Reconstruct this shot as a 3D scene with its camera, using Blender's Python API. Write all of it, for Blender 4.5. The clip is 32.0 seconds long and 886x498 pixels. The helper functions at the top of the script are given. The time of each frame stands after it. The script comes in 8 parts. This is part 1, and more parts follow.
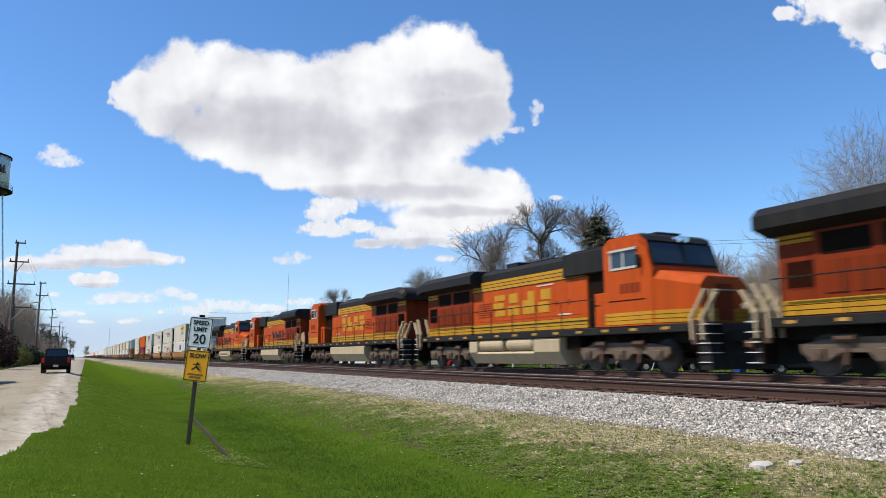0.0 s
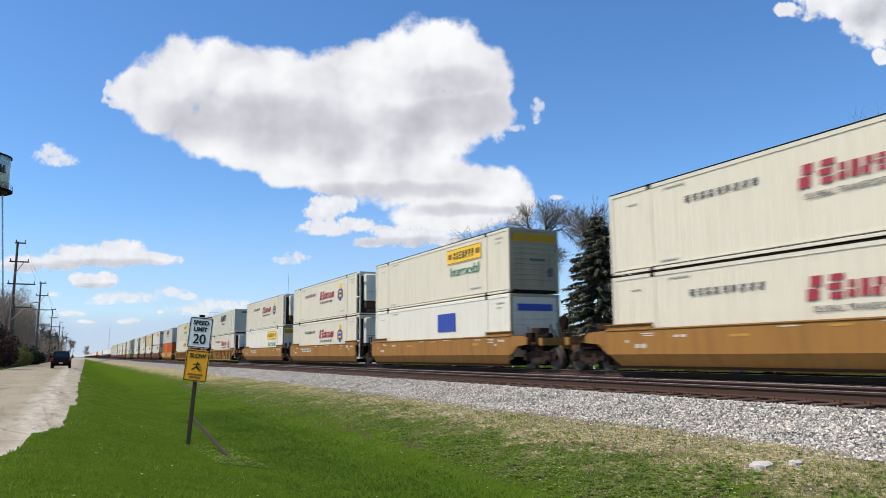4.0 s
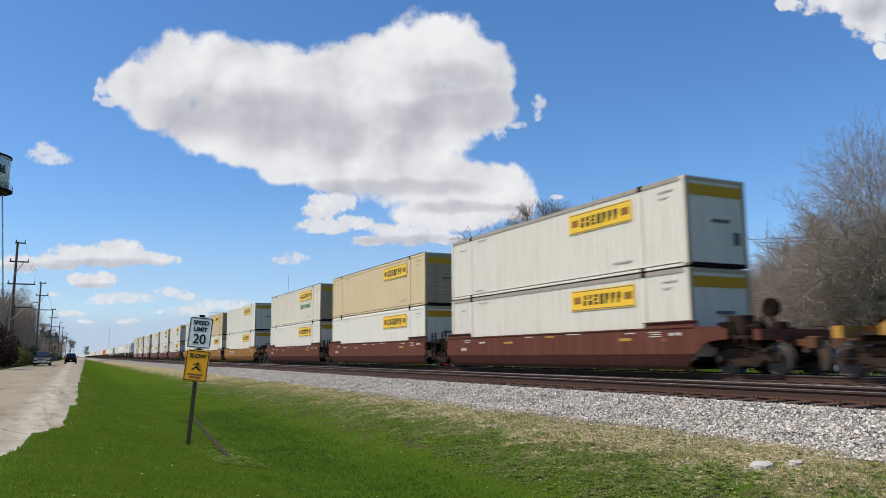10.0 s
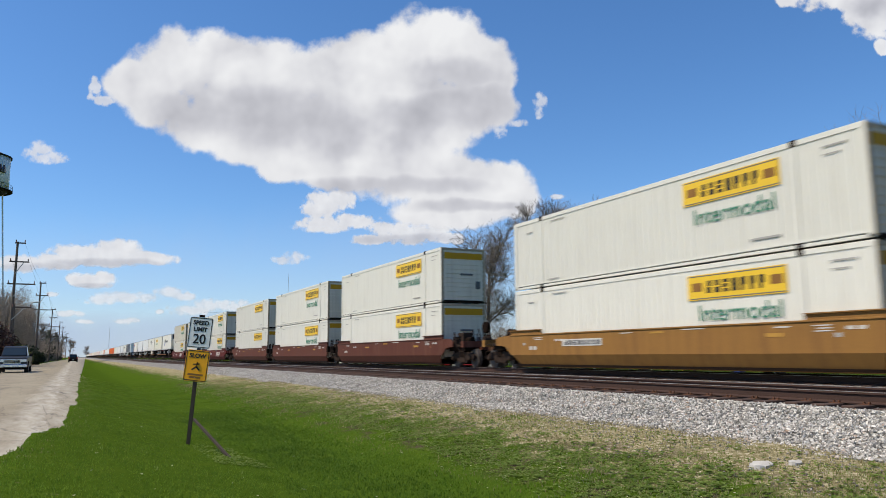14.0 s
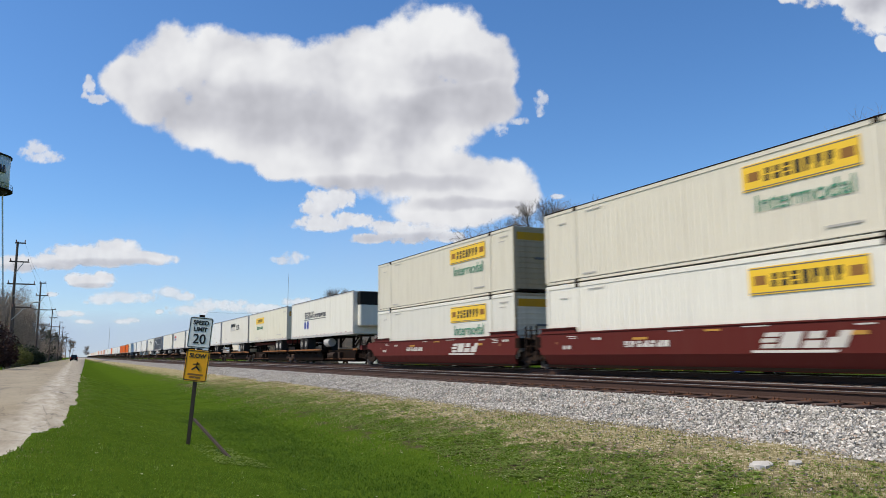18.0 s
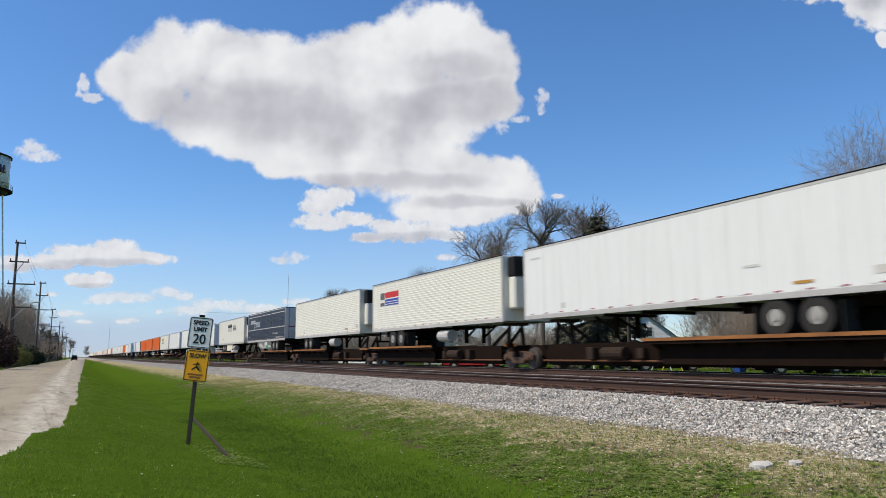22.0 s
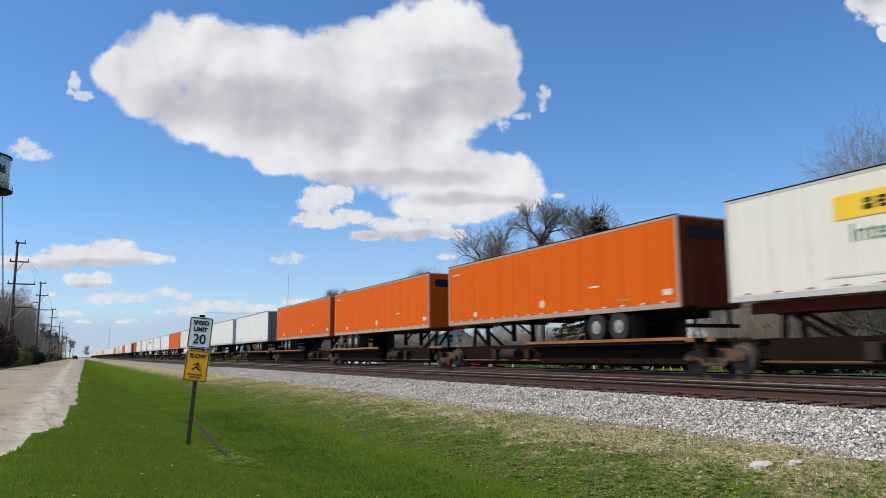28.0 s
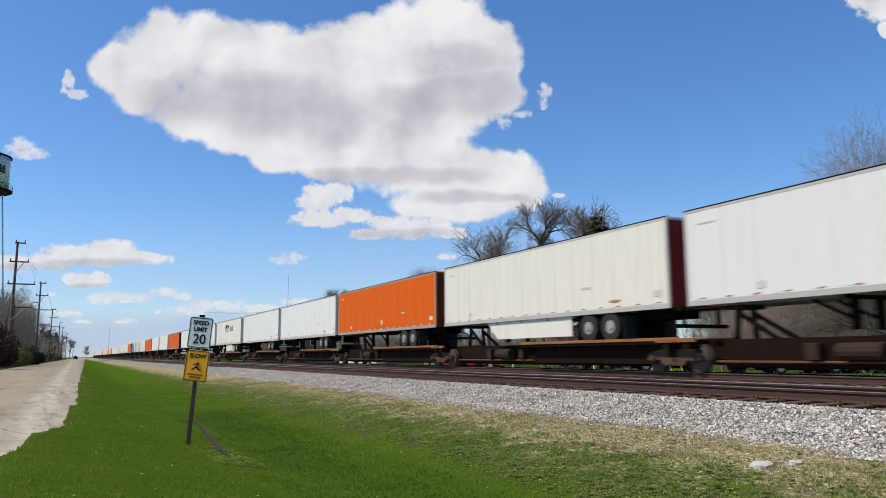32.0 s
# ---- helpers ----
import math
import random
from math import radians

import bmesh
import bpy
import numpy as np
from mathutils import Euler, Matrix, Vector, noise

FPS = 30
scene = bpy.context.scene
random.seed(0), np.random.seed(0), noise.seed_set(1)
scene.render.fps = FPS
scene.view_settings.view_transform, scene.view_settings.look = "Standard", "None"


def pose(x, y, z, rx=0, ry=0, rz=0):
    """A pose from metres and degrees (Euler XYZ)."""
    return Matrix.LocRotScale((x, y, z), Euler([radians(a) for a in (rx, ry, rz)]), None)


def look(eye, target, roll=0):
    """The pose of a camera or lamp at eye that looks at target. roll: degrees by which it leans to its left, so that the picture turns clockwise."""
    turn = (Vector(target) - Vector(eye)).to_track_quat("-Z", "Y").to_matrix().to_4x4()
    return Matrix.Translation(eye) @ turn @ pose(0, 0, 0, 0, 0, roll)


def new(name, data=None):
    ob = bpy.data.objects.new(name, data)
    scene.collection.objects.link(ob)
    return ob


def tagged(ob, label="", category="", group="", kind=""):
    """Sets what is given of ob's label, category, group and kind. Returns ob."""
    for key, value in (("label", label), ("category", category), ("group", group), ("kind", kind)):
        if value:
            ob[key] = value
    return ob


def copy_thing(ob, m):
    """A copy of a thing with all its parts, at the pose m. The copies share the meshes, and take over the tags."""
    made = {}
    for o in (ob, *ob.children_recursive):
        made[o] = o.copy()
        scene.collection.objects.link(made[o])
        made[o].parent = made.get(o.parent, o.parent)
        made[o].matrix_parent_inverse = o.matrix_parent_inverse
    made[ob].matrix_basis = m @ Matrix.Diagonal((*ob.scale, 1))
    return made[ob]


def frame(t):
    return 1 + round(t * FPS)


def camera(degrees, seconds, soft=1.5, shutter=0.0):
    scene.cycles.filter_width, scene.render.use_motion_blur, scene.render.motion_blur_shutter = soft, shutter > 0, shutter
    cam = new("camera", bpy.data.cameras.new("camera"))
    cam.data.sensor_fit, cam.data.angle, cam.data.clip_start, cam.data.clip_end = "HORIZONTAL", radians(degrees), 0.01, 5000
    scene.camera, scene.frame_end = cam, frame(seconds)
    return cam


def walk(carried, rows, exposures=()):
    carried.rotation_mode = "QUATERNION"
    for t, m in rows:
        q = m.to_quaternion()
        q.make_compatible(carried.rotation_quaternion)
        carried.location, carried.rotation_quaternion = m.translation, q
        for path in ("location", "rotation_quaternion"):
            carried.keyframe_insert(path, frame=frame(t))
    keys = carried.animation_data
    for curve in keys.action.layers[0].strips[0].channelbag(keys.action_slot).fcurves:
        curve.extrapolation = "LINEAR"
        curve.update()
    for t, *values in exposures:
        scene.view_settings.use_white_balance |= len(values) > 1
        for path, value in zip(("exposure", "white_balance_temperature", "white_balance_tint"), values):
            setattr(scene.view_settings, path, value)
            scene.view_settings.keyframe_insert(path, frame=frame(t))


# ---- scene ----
cam = camera(61.479, 32.0, soft=0.8, shutter=0.25)
EYE = (0.0, 0.0, 1.6)
YAW, PITCH = radians(26.1592), radians(8.0656)
AIM = (math.sin(YAW) * math.cos(PITCH), math.cos(YAW) * math.cos(PITCH), 1.6 + math.sin(PITCH))
VIEW = look(EYE, AIM, -0.3994)
walk(cam, [(0.0, VIEW), (32.0, VIEW)], [(0.0, 0.22), (3.5, 0.20), (5.7, 0.0), (32.0, 0.0)])

# world, sun and exposure
SUN = Vector((-0.56, 0.14, 0.816)).normalized()
world = bpy.data.worlds.new("sky")
scene.world = world
world.use_nodes = True
wn, wl = world.node_tree.nodes, world.node_tree.links
sky = wn.new("ShaderNodeTexSky")
sky.sky_type = "NISHITA"
sky.sun_disc = False
sky.sun_elevation = math.asin(SUN.z)
sky.sun_rotation = radians(284)
sky.altitude = 200
sky.air_density, sky.dust_density, sky.ozone_density = 1.0, 0.35, 3.2
wn["Background"].inputs["Strength"].default_value = 0.138
tint = wn.new("ShaderNodeMix")
tint.data_type, tint.blend_type = "RGBA", "MULTIPLY"
tint.inputs[0].default_value = 1.0
tint.inputs[7].default_value = (0.88, 0.98, 1.11, 1)
wl.new(sky.outputs["Color"], tint.inputs[6])
vivid = wn.new("ShaderNodeHueSaturation")
vivid.inputs["Saturation"].default_value = 1.12
wl.new(tint.outputs[2], vivid.inputs["Color"])
wl.new(vivid.outputs["Color"], wn["Background"].inputs["Color"])
sun = new("sun", bpy.data.lights.new("sun", "SUN"))
sun.data.energy, sun.data.angle, sun.data.color = 4.95, radians(0.53), (1.0, 0.885, 0.715)
sun.matrix_world = look(SUN * 500, (0, 0, 0))

# ---- tools for meshes ----
SPEED = 26.684           # metres a second
TRACK_X, RAIL_Z = 18.14, 0.985
GLIDE = []               # things of the train: (thing, x, place along the train, z, turn)


def mesh_of(bm, name):
    me = bpy.data.meshes.new(name)
    bm.to_mesh(me)
    bm.free()
    return me


def part(name, bm, material, parent=None, label="", smooth=False):
    me = mesh_of(bm, name)
    if material:
        me.materials.append(material)
    if smooth:
        me.polygons.foreach_set("use_smooth", [True] * len(me.polygons))
    ob = new(name, me)
    if parent:
        ob.parent = parent
    if label:
        ob["label"] = label
    return ob


def pieces(name, bm, material, parent, label=""):
    """Each loose piece of the bmesh becomes a part of its own."""
    bm.verts.ensure_lookup_table()
    seen, made = set(), []
    for v in bm.verts:
        if v in seen:
            continue
        todo, island = [v], set()
        while todo:
            w = todo.pop()
            if w not in island:
                island.add(w)
                todo += [e.other_vert(w) for e in w.link_edges]
        seen |= island
        one = bmesh.new()
        at = {w: one.verts.new(w.co) for w in island}
        for f in {f for w in island for f in w.link_faces}:
            one.faces.new([at[w] for w in f.verts])
        made.append(part(name, one, material, parent, label))
    bm.free()
    return made


def thing(name, label, category, group="", kind=""):
    return tagged(new(name), label, category, group, kind)


def bx(bm, x0, x1, y0, y1, z0, z1, bevel=0.0):
    r = bmesh.ops.create_cube(bm, size=1.0, matrix=Matrix.LocRotScale(((x0 + x1) / 2, (y0 + y1) / 2, (z0 + z1) / 2), None, (abs(x1 - x0), abs(y1 - y0), abs(z1 - z0))))
    if bevel:
        es = list({e for v in r["verts"] for e in v.link_edges})
        bmesh.ops.bevel(bm, geom=es, offset=bevel, segments=1, affect="EDGES")
    return bm


def box(x0, x1, y0, y1, z0, z1, bevel=0.0):
    return bx(bmesh.new(), x0, x1, y0, y1, z0, z1, bevel)


def rod(bm, a, b, r0, r1=None, n=8):
    a, b = Vector(a), Vector(b)
    q = (b - a).to_track_quat("Z", "Y")
    bmesh.ops.create_cone(bm, cap_ends=True, segments=n, radius1=r0, radius2=r0 if r1 is None else r1, depth=(b - a).length, matrix=Matrix.LocRotScale((a + b) / 2, q, None))
    return bm


def bar(bm, a, b, w, h, up=(0, 0, 1)):
    """A square bar from a to b."""
    a, b = Vector(a), Vector(b)
    d = (b - a).normalized()
    s = d.cross(Vector(up))
    s = s.normalized() if s.length > 1e-4 else Vector((1, 0, 0))
    u = s.cross(d)
    vs = [bm.verts.new(p + s * (w / 2 * i) + u * (h / 2 * j)) for p in (a, b) for i, j in ((-1, -1), (1, -1), (1, 1), (-1, 1))]
    for f in ((0, 1, 2, 3), (7, 6, 5, 4), (0, 4, 5, 1), (1, 5, 6, 2), (2, 6, 7, 3), (3, 7, 4, 0)):
        bm.faces.new([vs[i] for i in f])
    return bm


def prism(bm, pts, axis, lo, hi):
    """Extrude the outline pts (two numbers each) along axis 'x' or 'y' from lo to hi."""
    def at(p, d):
        return (d, p[0], p[1]) if axis == "x" else ((p[0], d, p[1]) if axis == "y" else (p[0], p[1], d))
    a = [bm.verts.new(at(p, lo)) for p in pts]
    b = [bm.verts.new(at(p, hi)) for p in pts]
    n = len(pts)
    bm.faces.new(a)
    bm.faces.new(b[::-1])
    for i in range(n):
        bm.faces.new((a[i], b[i], b[(i + 1) % n], a[(i + 1) % n]))
    bmesh.ops.recalc_face_normals(bm, faces=bm.faces)
    return bm


def letters(text, height, depth=0.004, bold=0.0):
    """Raised writing, centred, in the XZ plane, read from -Y."""
    cu = bpy.data.curves.new("writing", "FONT")
    cu.body, cu.size, cu.extrude, cu.offset = text, height * 1.38, depth, bold
    cu.align_x, cu.align_y = "CENTER", "CENTER"
    tmp = bpy.data.objects.new("writing", cu)
    scene.collection.objects.link(tmp)
    me = bpy.data.meshes.new_from_object(tmp.evaluated_get(bpy.context.evaluated_depsgraph_get()))
    bpy.data.objects.remove(tmp)
    me.transform(Matrix.Rotation(radians(90), 4, "X"))
    return me


def mesh_part(name, me, material, parent, m=None, label=""):
    me.materials.clear()
    me.materials.append(material)
    ob = new(name, me)
    ob.parent = parent
    if m:
        ob.matrix_basis = m
    if label:
        ob["label"] = label
    return ob


# ---- materials ----
def nodes_of(name):
    m = bpy.data.materials.new(name)
    m.use_nodes = True
    nt = m.node_tree
    return m, nt.nodes, nt.links, nt.nodes["Principled BSDF"]


def noise_tex(n, l, scale, detail=4.0, stretch=(1, 1, 1), coord="Object", rough=0.55):
    tc = n.new("ShaderNodeTexCoord")
    mp = n.new("ShaderNodeMapping")
    mp.inputs["Scale"].default_value = stretch
    tx = n.new("ShaderNodeTexNoise")
    tx.inputs["Scale"].default_value, tx.inputs["Detail"].default_value, tx.inputs["Roughness"].default_value = scale, detail, rough
    l.new(tc.outputs[coord], mp.inputs["Vector"])
    l.new(mp.outputs["Vector"], tx.inputs["Vector"])
    return tx.outputs["Fac"]


def ramp(n, l, fac, stops):
    r = n.new("ShaderNodeValToRGB")
    e = r.color_ramp.elements
    while len(e) < len(stops):
        e.new(0.5)
    for i, (p, c) in enumerate(stops):
        e[i].position = p
        e[i].color = (c, c, c, 1) if isinstance(c, (int, float)) else (*c, 1)
    l.new(fac, r.inputs["Fac"])
    return r.outputs["Color"]


def blend(n, l, fac, a, b, mode="MIX"):
    x = n.new("ShaderNodeMix")
    x.data_type, x.blend_type = "RGBA", mode
    for sock, v in ((x.inputs[0], fac), (x.inputs[6], a), (x.inputs[7], b)):
        if isinstance(v, (int, float)):
            sock.default_value = v
        elif isinstance(v, tuple):
            sock.default_value = (*v, 1)
        else:
            l.new(v, sock)
    return x.outputs[2]


def relief(n, l, bsdf, fac, strength, distance):
    b = n.new("ShaderNodeBump")
    b.inputs["Strength"].default_value, b.inputs["Distance"].default_value = strength, distance
    l.new(fac, b.inputs["Height"])
    l.new(b.outputs["Normal"], bsdf.inputs["Normal"])


def paint(name, rgb, rough=0.45, metal=0.0, dirt=(0.16, 0.12, 0.09), amount=0.25, streak=(2.5, 2.5, 0.25), scale=1.0, bump=0.15, vary=0.12, gloss=0.3):
    """Paint or metal with streaked grime, small specks and a faint relief; each copy differs a little."""
    m, n, l, b = nodes_of(name)
    big = ramp(n, l, noise_tex(n, l, 1.6 * scale, 5, streak), [(0.42, 0.0), (0.78, 1.0)])
    fine = ramp(n, l, noise_tex(n, l, 22 * scale, 3), [(0.35, 0.0), (0.75, 1.0)])
    both = blend(n, l, 0.3, big, fine)
    mul = n.new("ShaderNodeMath")
    mul.operation = "MULTIPLY"
    mul.inputs[1].default_value = amount
    l.new(both, mul.inputs[0])
    info = n.new("ShaderNodeObjectInfo")
    tone = ramp(n, l, info.outputs["Random"], [(0.0, 1 - vary), (1.0, 1.0)])
    base = blend(n, l, 1.0, rgb, tone, "MULTIPLY")
    l.new(blend(n, l, mul.outputs[0], base, dirt), b.inputs["Base Color"])
    rr = n.new("ShaderNodeMapRange")
    rr.inputs["To Min"].default_value, rr.inputs["To Max"].default_value = rough, min(1.0, rough + 0.3)
    l.new(both, rr.inputs["Value"])
    l.new(rr.outputs["Result"], b.inputs["Roughness"])
    b.inputs["Metallic"].default_value = metal
    b.inputs["Specular IOR Level"].default_value = gloss
    if bump:
        relief(n, l, b, fine, bump, 0.004)
    return m


M = {}
M["ivory"] = paint("ivory_container_paint", (0.70, 0.67, 0.53), 0.42, amount=0.16, vary=0.06)
M["white"] = paint("white_paint", (0.71, 0.69, 0.60), 0.42, amount=0.16, vary=0.08)
M["cool_white"] = paint("cool_white_paint", (0.70, 0.705, 0.675), 0.4, amount=0.12, vary=0.06)
M["aged_white"] = paint("aged_white_paint", (0.66, 0.63, 0.545), 0.45, dirt=(0.22, 0.17, 0.12), amount=0.28, vary=0.06)
M["cream"] = paint("cream_paint", (0.645, 0.605, 0.49), 0.45, amount=0.2, vary=0.08)
M["tan"] = paint("faded_tan_paint", (0.61, 0.495, 0.31), 0.55, dirt=(0.25, 0.18, 0.11), amount=0.25, gloss=0.12)
M["grey_green"] = paint("pale_grey_paint", (0.60, 0.585, 0.49), 0.45, amount=0.18)
M["orange"] = paint("orange_paint", (0.62, 0.103, 0.003), 0.5, dirt=(0.30, 0.10, 0.02), amount=0.22, vary=0.06, gloss=0.08)
M["loco_orange"] = paint("locomotive_orange_paint", (0.44, 0.066, 0.006), 0.45, dirt=(0.07, 0.03, 0.015), amount=0.5, vary=0.04, gloss=0.1)
M["loco_yellow"] = paint("locomotive_yellow_paint", (0.45, 0.235, 0.018), 0.5, dirt=(0.14, 0.08, 0.03), amount=0.45, vary=0.04, gloss=0.1)
# darker oranges: soot and grime, plus shade put into the colour
M["sooty_orange"] = paint("soot_shade_orange_paint", (0.18, 0.028, 0.007), 0.6, dirt=(0.018, 0.013, 0.010), amount=0.75, vary=0.04, gloss=0.05)
M["grime_shade_orange"] = paint("grime_shade_orange_paint", (0.20, 0.028, 0.006), 0.5, dirt=(0.03, 0.016, 0.010), amount=0.6, vary=0.04, gloss=0.08)
M["worn_orange"] = paint("sun_faded_orange_paint", (0.50, 0.125, 0.035), 0.55, dirt=(0.30, 0.12, 0.05), amount=0.3, vary=0.05, gloss=0.08)
M["soiled_silver"] = paint("soiled_silver_doors", (0.62, 0.61, 0.60), 0.5, dirt=(0.18, 0.135, 0.10), amount=0.5, gloss=0.12)
M["edge_rust"] = paint("orange_painted_edge", (0.31, 0.125, 0.035), 0.75, dirt=(0.06, 0.03, 0.018), amount=0.75, streak=(1, 0.5, 2), bump=0.3)
M["grey_door"] = paint("dirt_streaked_grey_doors", (0.33, 0.295, 0.26), 0.6, dirt=(0.11, 0.078, 0.05), amount=0.6, gloss=0.1)
# white and tan again, with road grime and the ends' shade in the colour
M["grime_shade_white"] = paint("grime_shade_white_paint", (0.70, 0.645, 0.53), 0.6, dirt=(0.26, 0.20, 0.14), amount=0.36, vary=0.1, gloss=0.1)
M["grime_shade_tan"] = paint("grime_shade_tan_paint", (0.40, 0.32, 0.21), 0.55, dirt=(0.14, 0.11, 0.08), amount=0.55, vary=0.1)
M["bright_rust"] = paint("orange_rust", (0.22, 0.078, 0.036), 0.8, dirt=(0.10, 0.05, 0.03), amount=0.6, streak=(2, 2, 2), bump=0.4)
M["faded_orange"] = paint("faded_orange_paint", (0.52, 0.19, 0.05), 0.55, amount=0.2)
M["worn_rail"] = paint("worn_aluminium_rail", (0.36, 0.325, 0.27), 0.6, dirt=(0.16, 0.12, 0.09), amount=0.5, gloss=0.15)
# shaded copy of the yellow paint, for the unlit leading ends
M["shade_yellow"] = paint("shaded_yellow_band", (0.52, 0.27, 0.012), 0.5, amount=0.3, gloss=0.1)
M["dark_truck"] = paint("oily_cast_steel", (0.030, 0.020, 0.015), 0.8, dirt=(0.07, 0.045, 0.032), amount=0.5, streak=(3, 3, 3), bump=0.4, gloss=0.1)
M["burgundy"] = paint("burgundy_paint", (0.185, 0.014, 0.016), 0.5, amount=0.12, gloss=0.1)
M["navy"] = paint("navy_paint", (0.014, 0.016, 0.036), 0.35, dirt=(0.3, 0.3, 0.3), amount=0.08)
M["yellow"] = paint("yellow_paint", (0.78, 0.50, 0.03), 0.42, amount=0.12, vary=0.05)
M["mustard"] = paint("mustard_car_paint", (0.29, 0.148, 0.042), 0.55, dirt=(0.11, 0.05, 0.03), amount=0.55, vary=0.1, gloss=0.08)
M["yellow_car"] = paint("yellow_car_paint", (0.46, 0.25, 0.052), 0.55, dirt=(0.15, 0.085, 0.05), amount=0.5, gloss=0.1)
M["brown"] = paint("red_brown_car_paint", (0.100, 0.033, 0.021), 0.55, dirt=(0.20, 0.105, 0.075), amount=0.5, gloss=0.08)
M["oxide"] = paint("dark_red_car_paint", (0.105, 0.019, 0.015), 0.55, dirt=(0.12, 0.05, 0.04), amount=0.3, gloss=0.08)
M["black"] = paint("black_paint", (0.014, 0.014, 0.014), 0.5, dirt=(0.06, 0.052, 0.045), amount=0.4, gloss=0.1)
# near-black: the shade under the cars is put into this colour
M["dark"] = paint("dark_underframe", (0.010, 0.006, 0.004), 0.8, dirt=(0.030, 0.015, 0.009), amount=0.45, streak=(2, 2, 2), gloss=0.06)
M["rust"] = paint("rusty_steel", (0.13, 0.055, 0.026), 0.75, dirt=(0.05, 0.03, 0.02), amount=0.6, streak=(2, 2, 2), bump=0.4)
M["truck_steel"] = paint("dusty_cast_steel", (0.080, 0.045, 0.030), 0.8, dirt=(0.14, 0.085, 0.055), amount=0.5, streak=(3, 3, 3), bump=0.4)
M["pale_truck"] = paint("dust_coated_truck", (0.115, 0.083, 0.060), 0.8, dirt=(0.03, 0.023, 0.018), amount=0.5, streak=(3, 3, 3), bump=0.4)
M["tank"] = paint("tan_fuel_tank", (0.45, 0.365, 0.235), 0.65, dirt=(0.2, 0.15, 0.10), amount=0.45, gloss=0.1)
M["silver"] = paint("silver_paint", (0.55, 0.56, 0.57), 0.35, metal=0.3, amount=0.18)
M["steel"] = paint("galvanised_steel", (0.50, 0.485, 0.455), 0.5, metal=0.15, amount=0.25)
M["wheel_steel"] = paint("worn_wheel_steel", (0.055, 0.047, 0.042), 0.55, metal=0.2, amount=0.5, streak=(2, 2, 2))
M["rail_head"] = paint("polished_rail_head", (0.50, 0.47, 0.45), 0.28, metal=0.9, amount=0.25, streak=(3, 0.4, 3))
M["rail_side"] = paint("rusted_rail_web", (0.062, 0.032, 0.023), 0.8, dirt=(0.03,0.02,0.016), amount=0.5, streak=(3, 0.6, 3), bump=0.4)
M["rubber"] = paint("tyre_rubber", (0.020, 0.019, 0.018), 0.85, dirt=(0.07, 0.06, 0.05), amount=0.3, streak=(2, 2, 2))
M["hub"] = paint("aluminium_wheel", (0.40, 0.38, 0.34), 0.55, dirt=(0.08, 0.06, 0.045), metal=0.3, amount=0.6, streak=(3, 3, 3))
M["grime_bar"] = paint("worn_lettering", (0.12, 0.12, 0.12), 0.6, amount=0.1)
M["pale_bar"] = paint("faded_lettering", (0.55, 0.53, 0.48), 0.6, amount=0.2)
M["mark_grey"] = paint("faded_grey_stencil", (0.40, 0.385, 0.35), 0.6, amount=0.2)
M["blue"] = paint("blue_paint", (0.03, 0.06, 0.33), 0.45, amount=0.08)
M["red"] = paint("red_paint", (0.55, 0.025, 0.02), 0.45, amount=0.08)
M["crimson"] = paint("crimson_lettering", (0.30, 0.03, 0.05), 0.5, amount=0.1)
M["green"] = paint("green_lettering", (0.04, 0.22, 0.13), 0.5, amount=0.1)
M["sign_white"] = paint("reflective_white", (0.80, 0.79, 0.72), 0.35, amount=0.15, streak=(6, 6, 2), scale=2)
M["sign_yellow"] = paint("reflective_yellow", (0.98, 0.42, 0.004), 0.4, amount=0.14, streak=(6, 6, 2), scale=2)
M["sign_black"] = paint("sign_black", (0.015, 0.015, 0.015), 0.5, amount=0.05)
M["post"] = paint("weathered_sign_post", (0.062, 0.048, 0.038), 0.9, dirt=(0.035, 0.025, 0.02), amount=0.5, scale=4)
M["pole_wood"] = paint("creosoted_pole", (0.10, 0.075, 0.06), 0.85, dirt=(0.22, 0.19, 0.16), amount=0.4, streak=(5, 5, 0.3), bump=0.5)
M["tie"] = paint("weathered_tie_wood", (0.085, 0.052, 0.040), 0.9, dirt=(0.04, 0.03, 0.025), amount=0.6, streak=(1, 6, 6), scale=2, bump=0.6)
M["concrete"] = paint("weathered_concrete", (0.50, 0.48, 0.44), 0.9, dirt=(0.25, 0.23, 0.2), amount=0.4, streak=(1, 1, 1), scale=3, bump=0.5)
M["siding"] = paint("white_siding", (0.72, 0.74, 0.76), 0.6, amount=0.15)
M["shingle"] = paint("grey_shingles", (0.12, 0.12, 0.13), 0.9, amount=0.4, streak=(1, 1, 1), bump=0.5)
M["brick"] = paint("house_brick", (0.28, 0.14, 0.10), 0.85, amount=0.4, streak=(1, 1, 1), bump=0.5)
M["car_red"] = paint("car_red", (0.30, 0.015, 0.02), 0.2, amount=0.08)
M["car_black"] = paint("car_black", (0.010, 0.010, 0.010), 0.35, dirt=(0.10, 0.09, 0.075), amount=0.15, gloss=0.1)
M["car_silver"] = paint("dark_grey_car", (0.028, 0.030, 0.036), 0.25, amount=0.1, gloss=0.25)
M["car_white"] = paint("car_white", (0.75, 0.75, 0.75), 0.25, amount=0.08)
M["car_blue"] = paint("car_blue", (0.02, 0.06, 0.25), 0.25, amount=0.08)
M["chrome"] = paint("chrome", (0.75, 0.75, 0.75), 0.15, metal=1.0, amount=0.1)
M["lamp_red"] = paint("red_lens", (0.45, 0.01, 0.01), 0.2, amount=0.03)
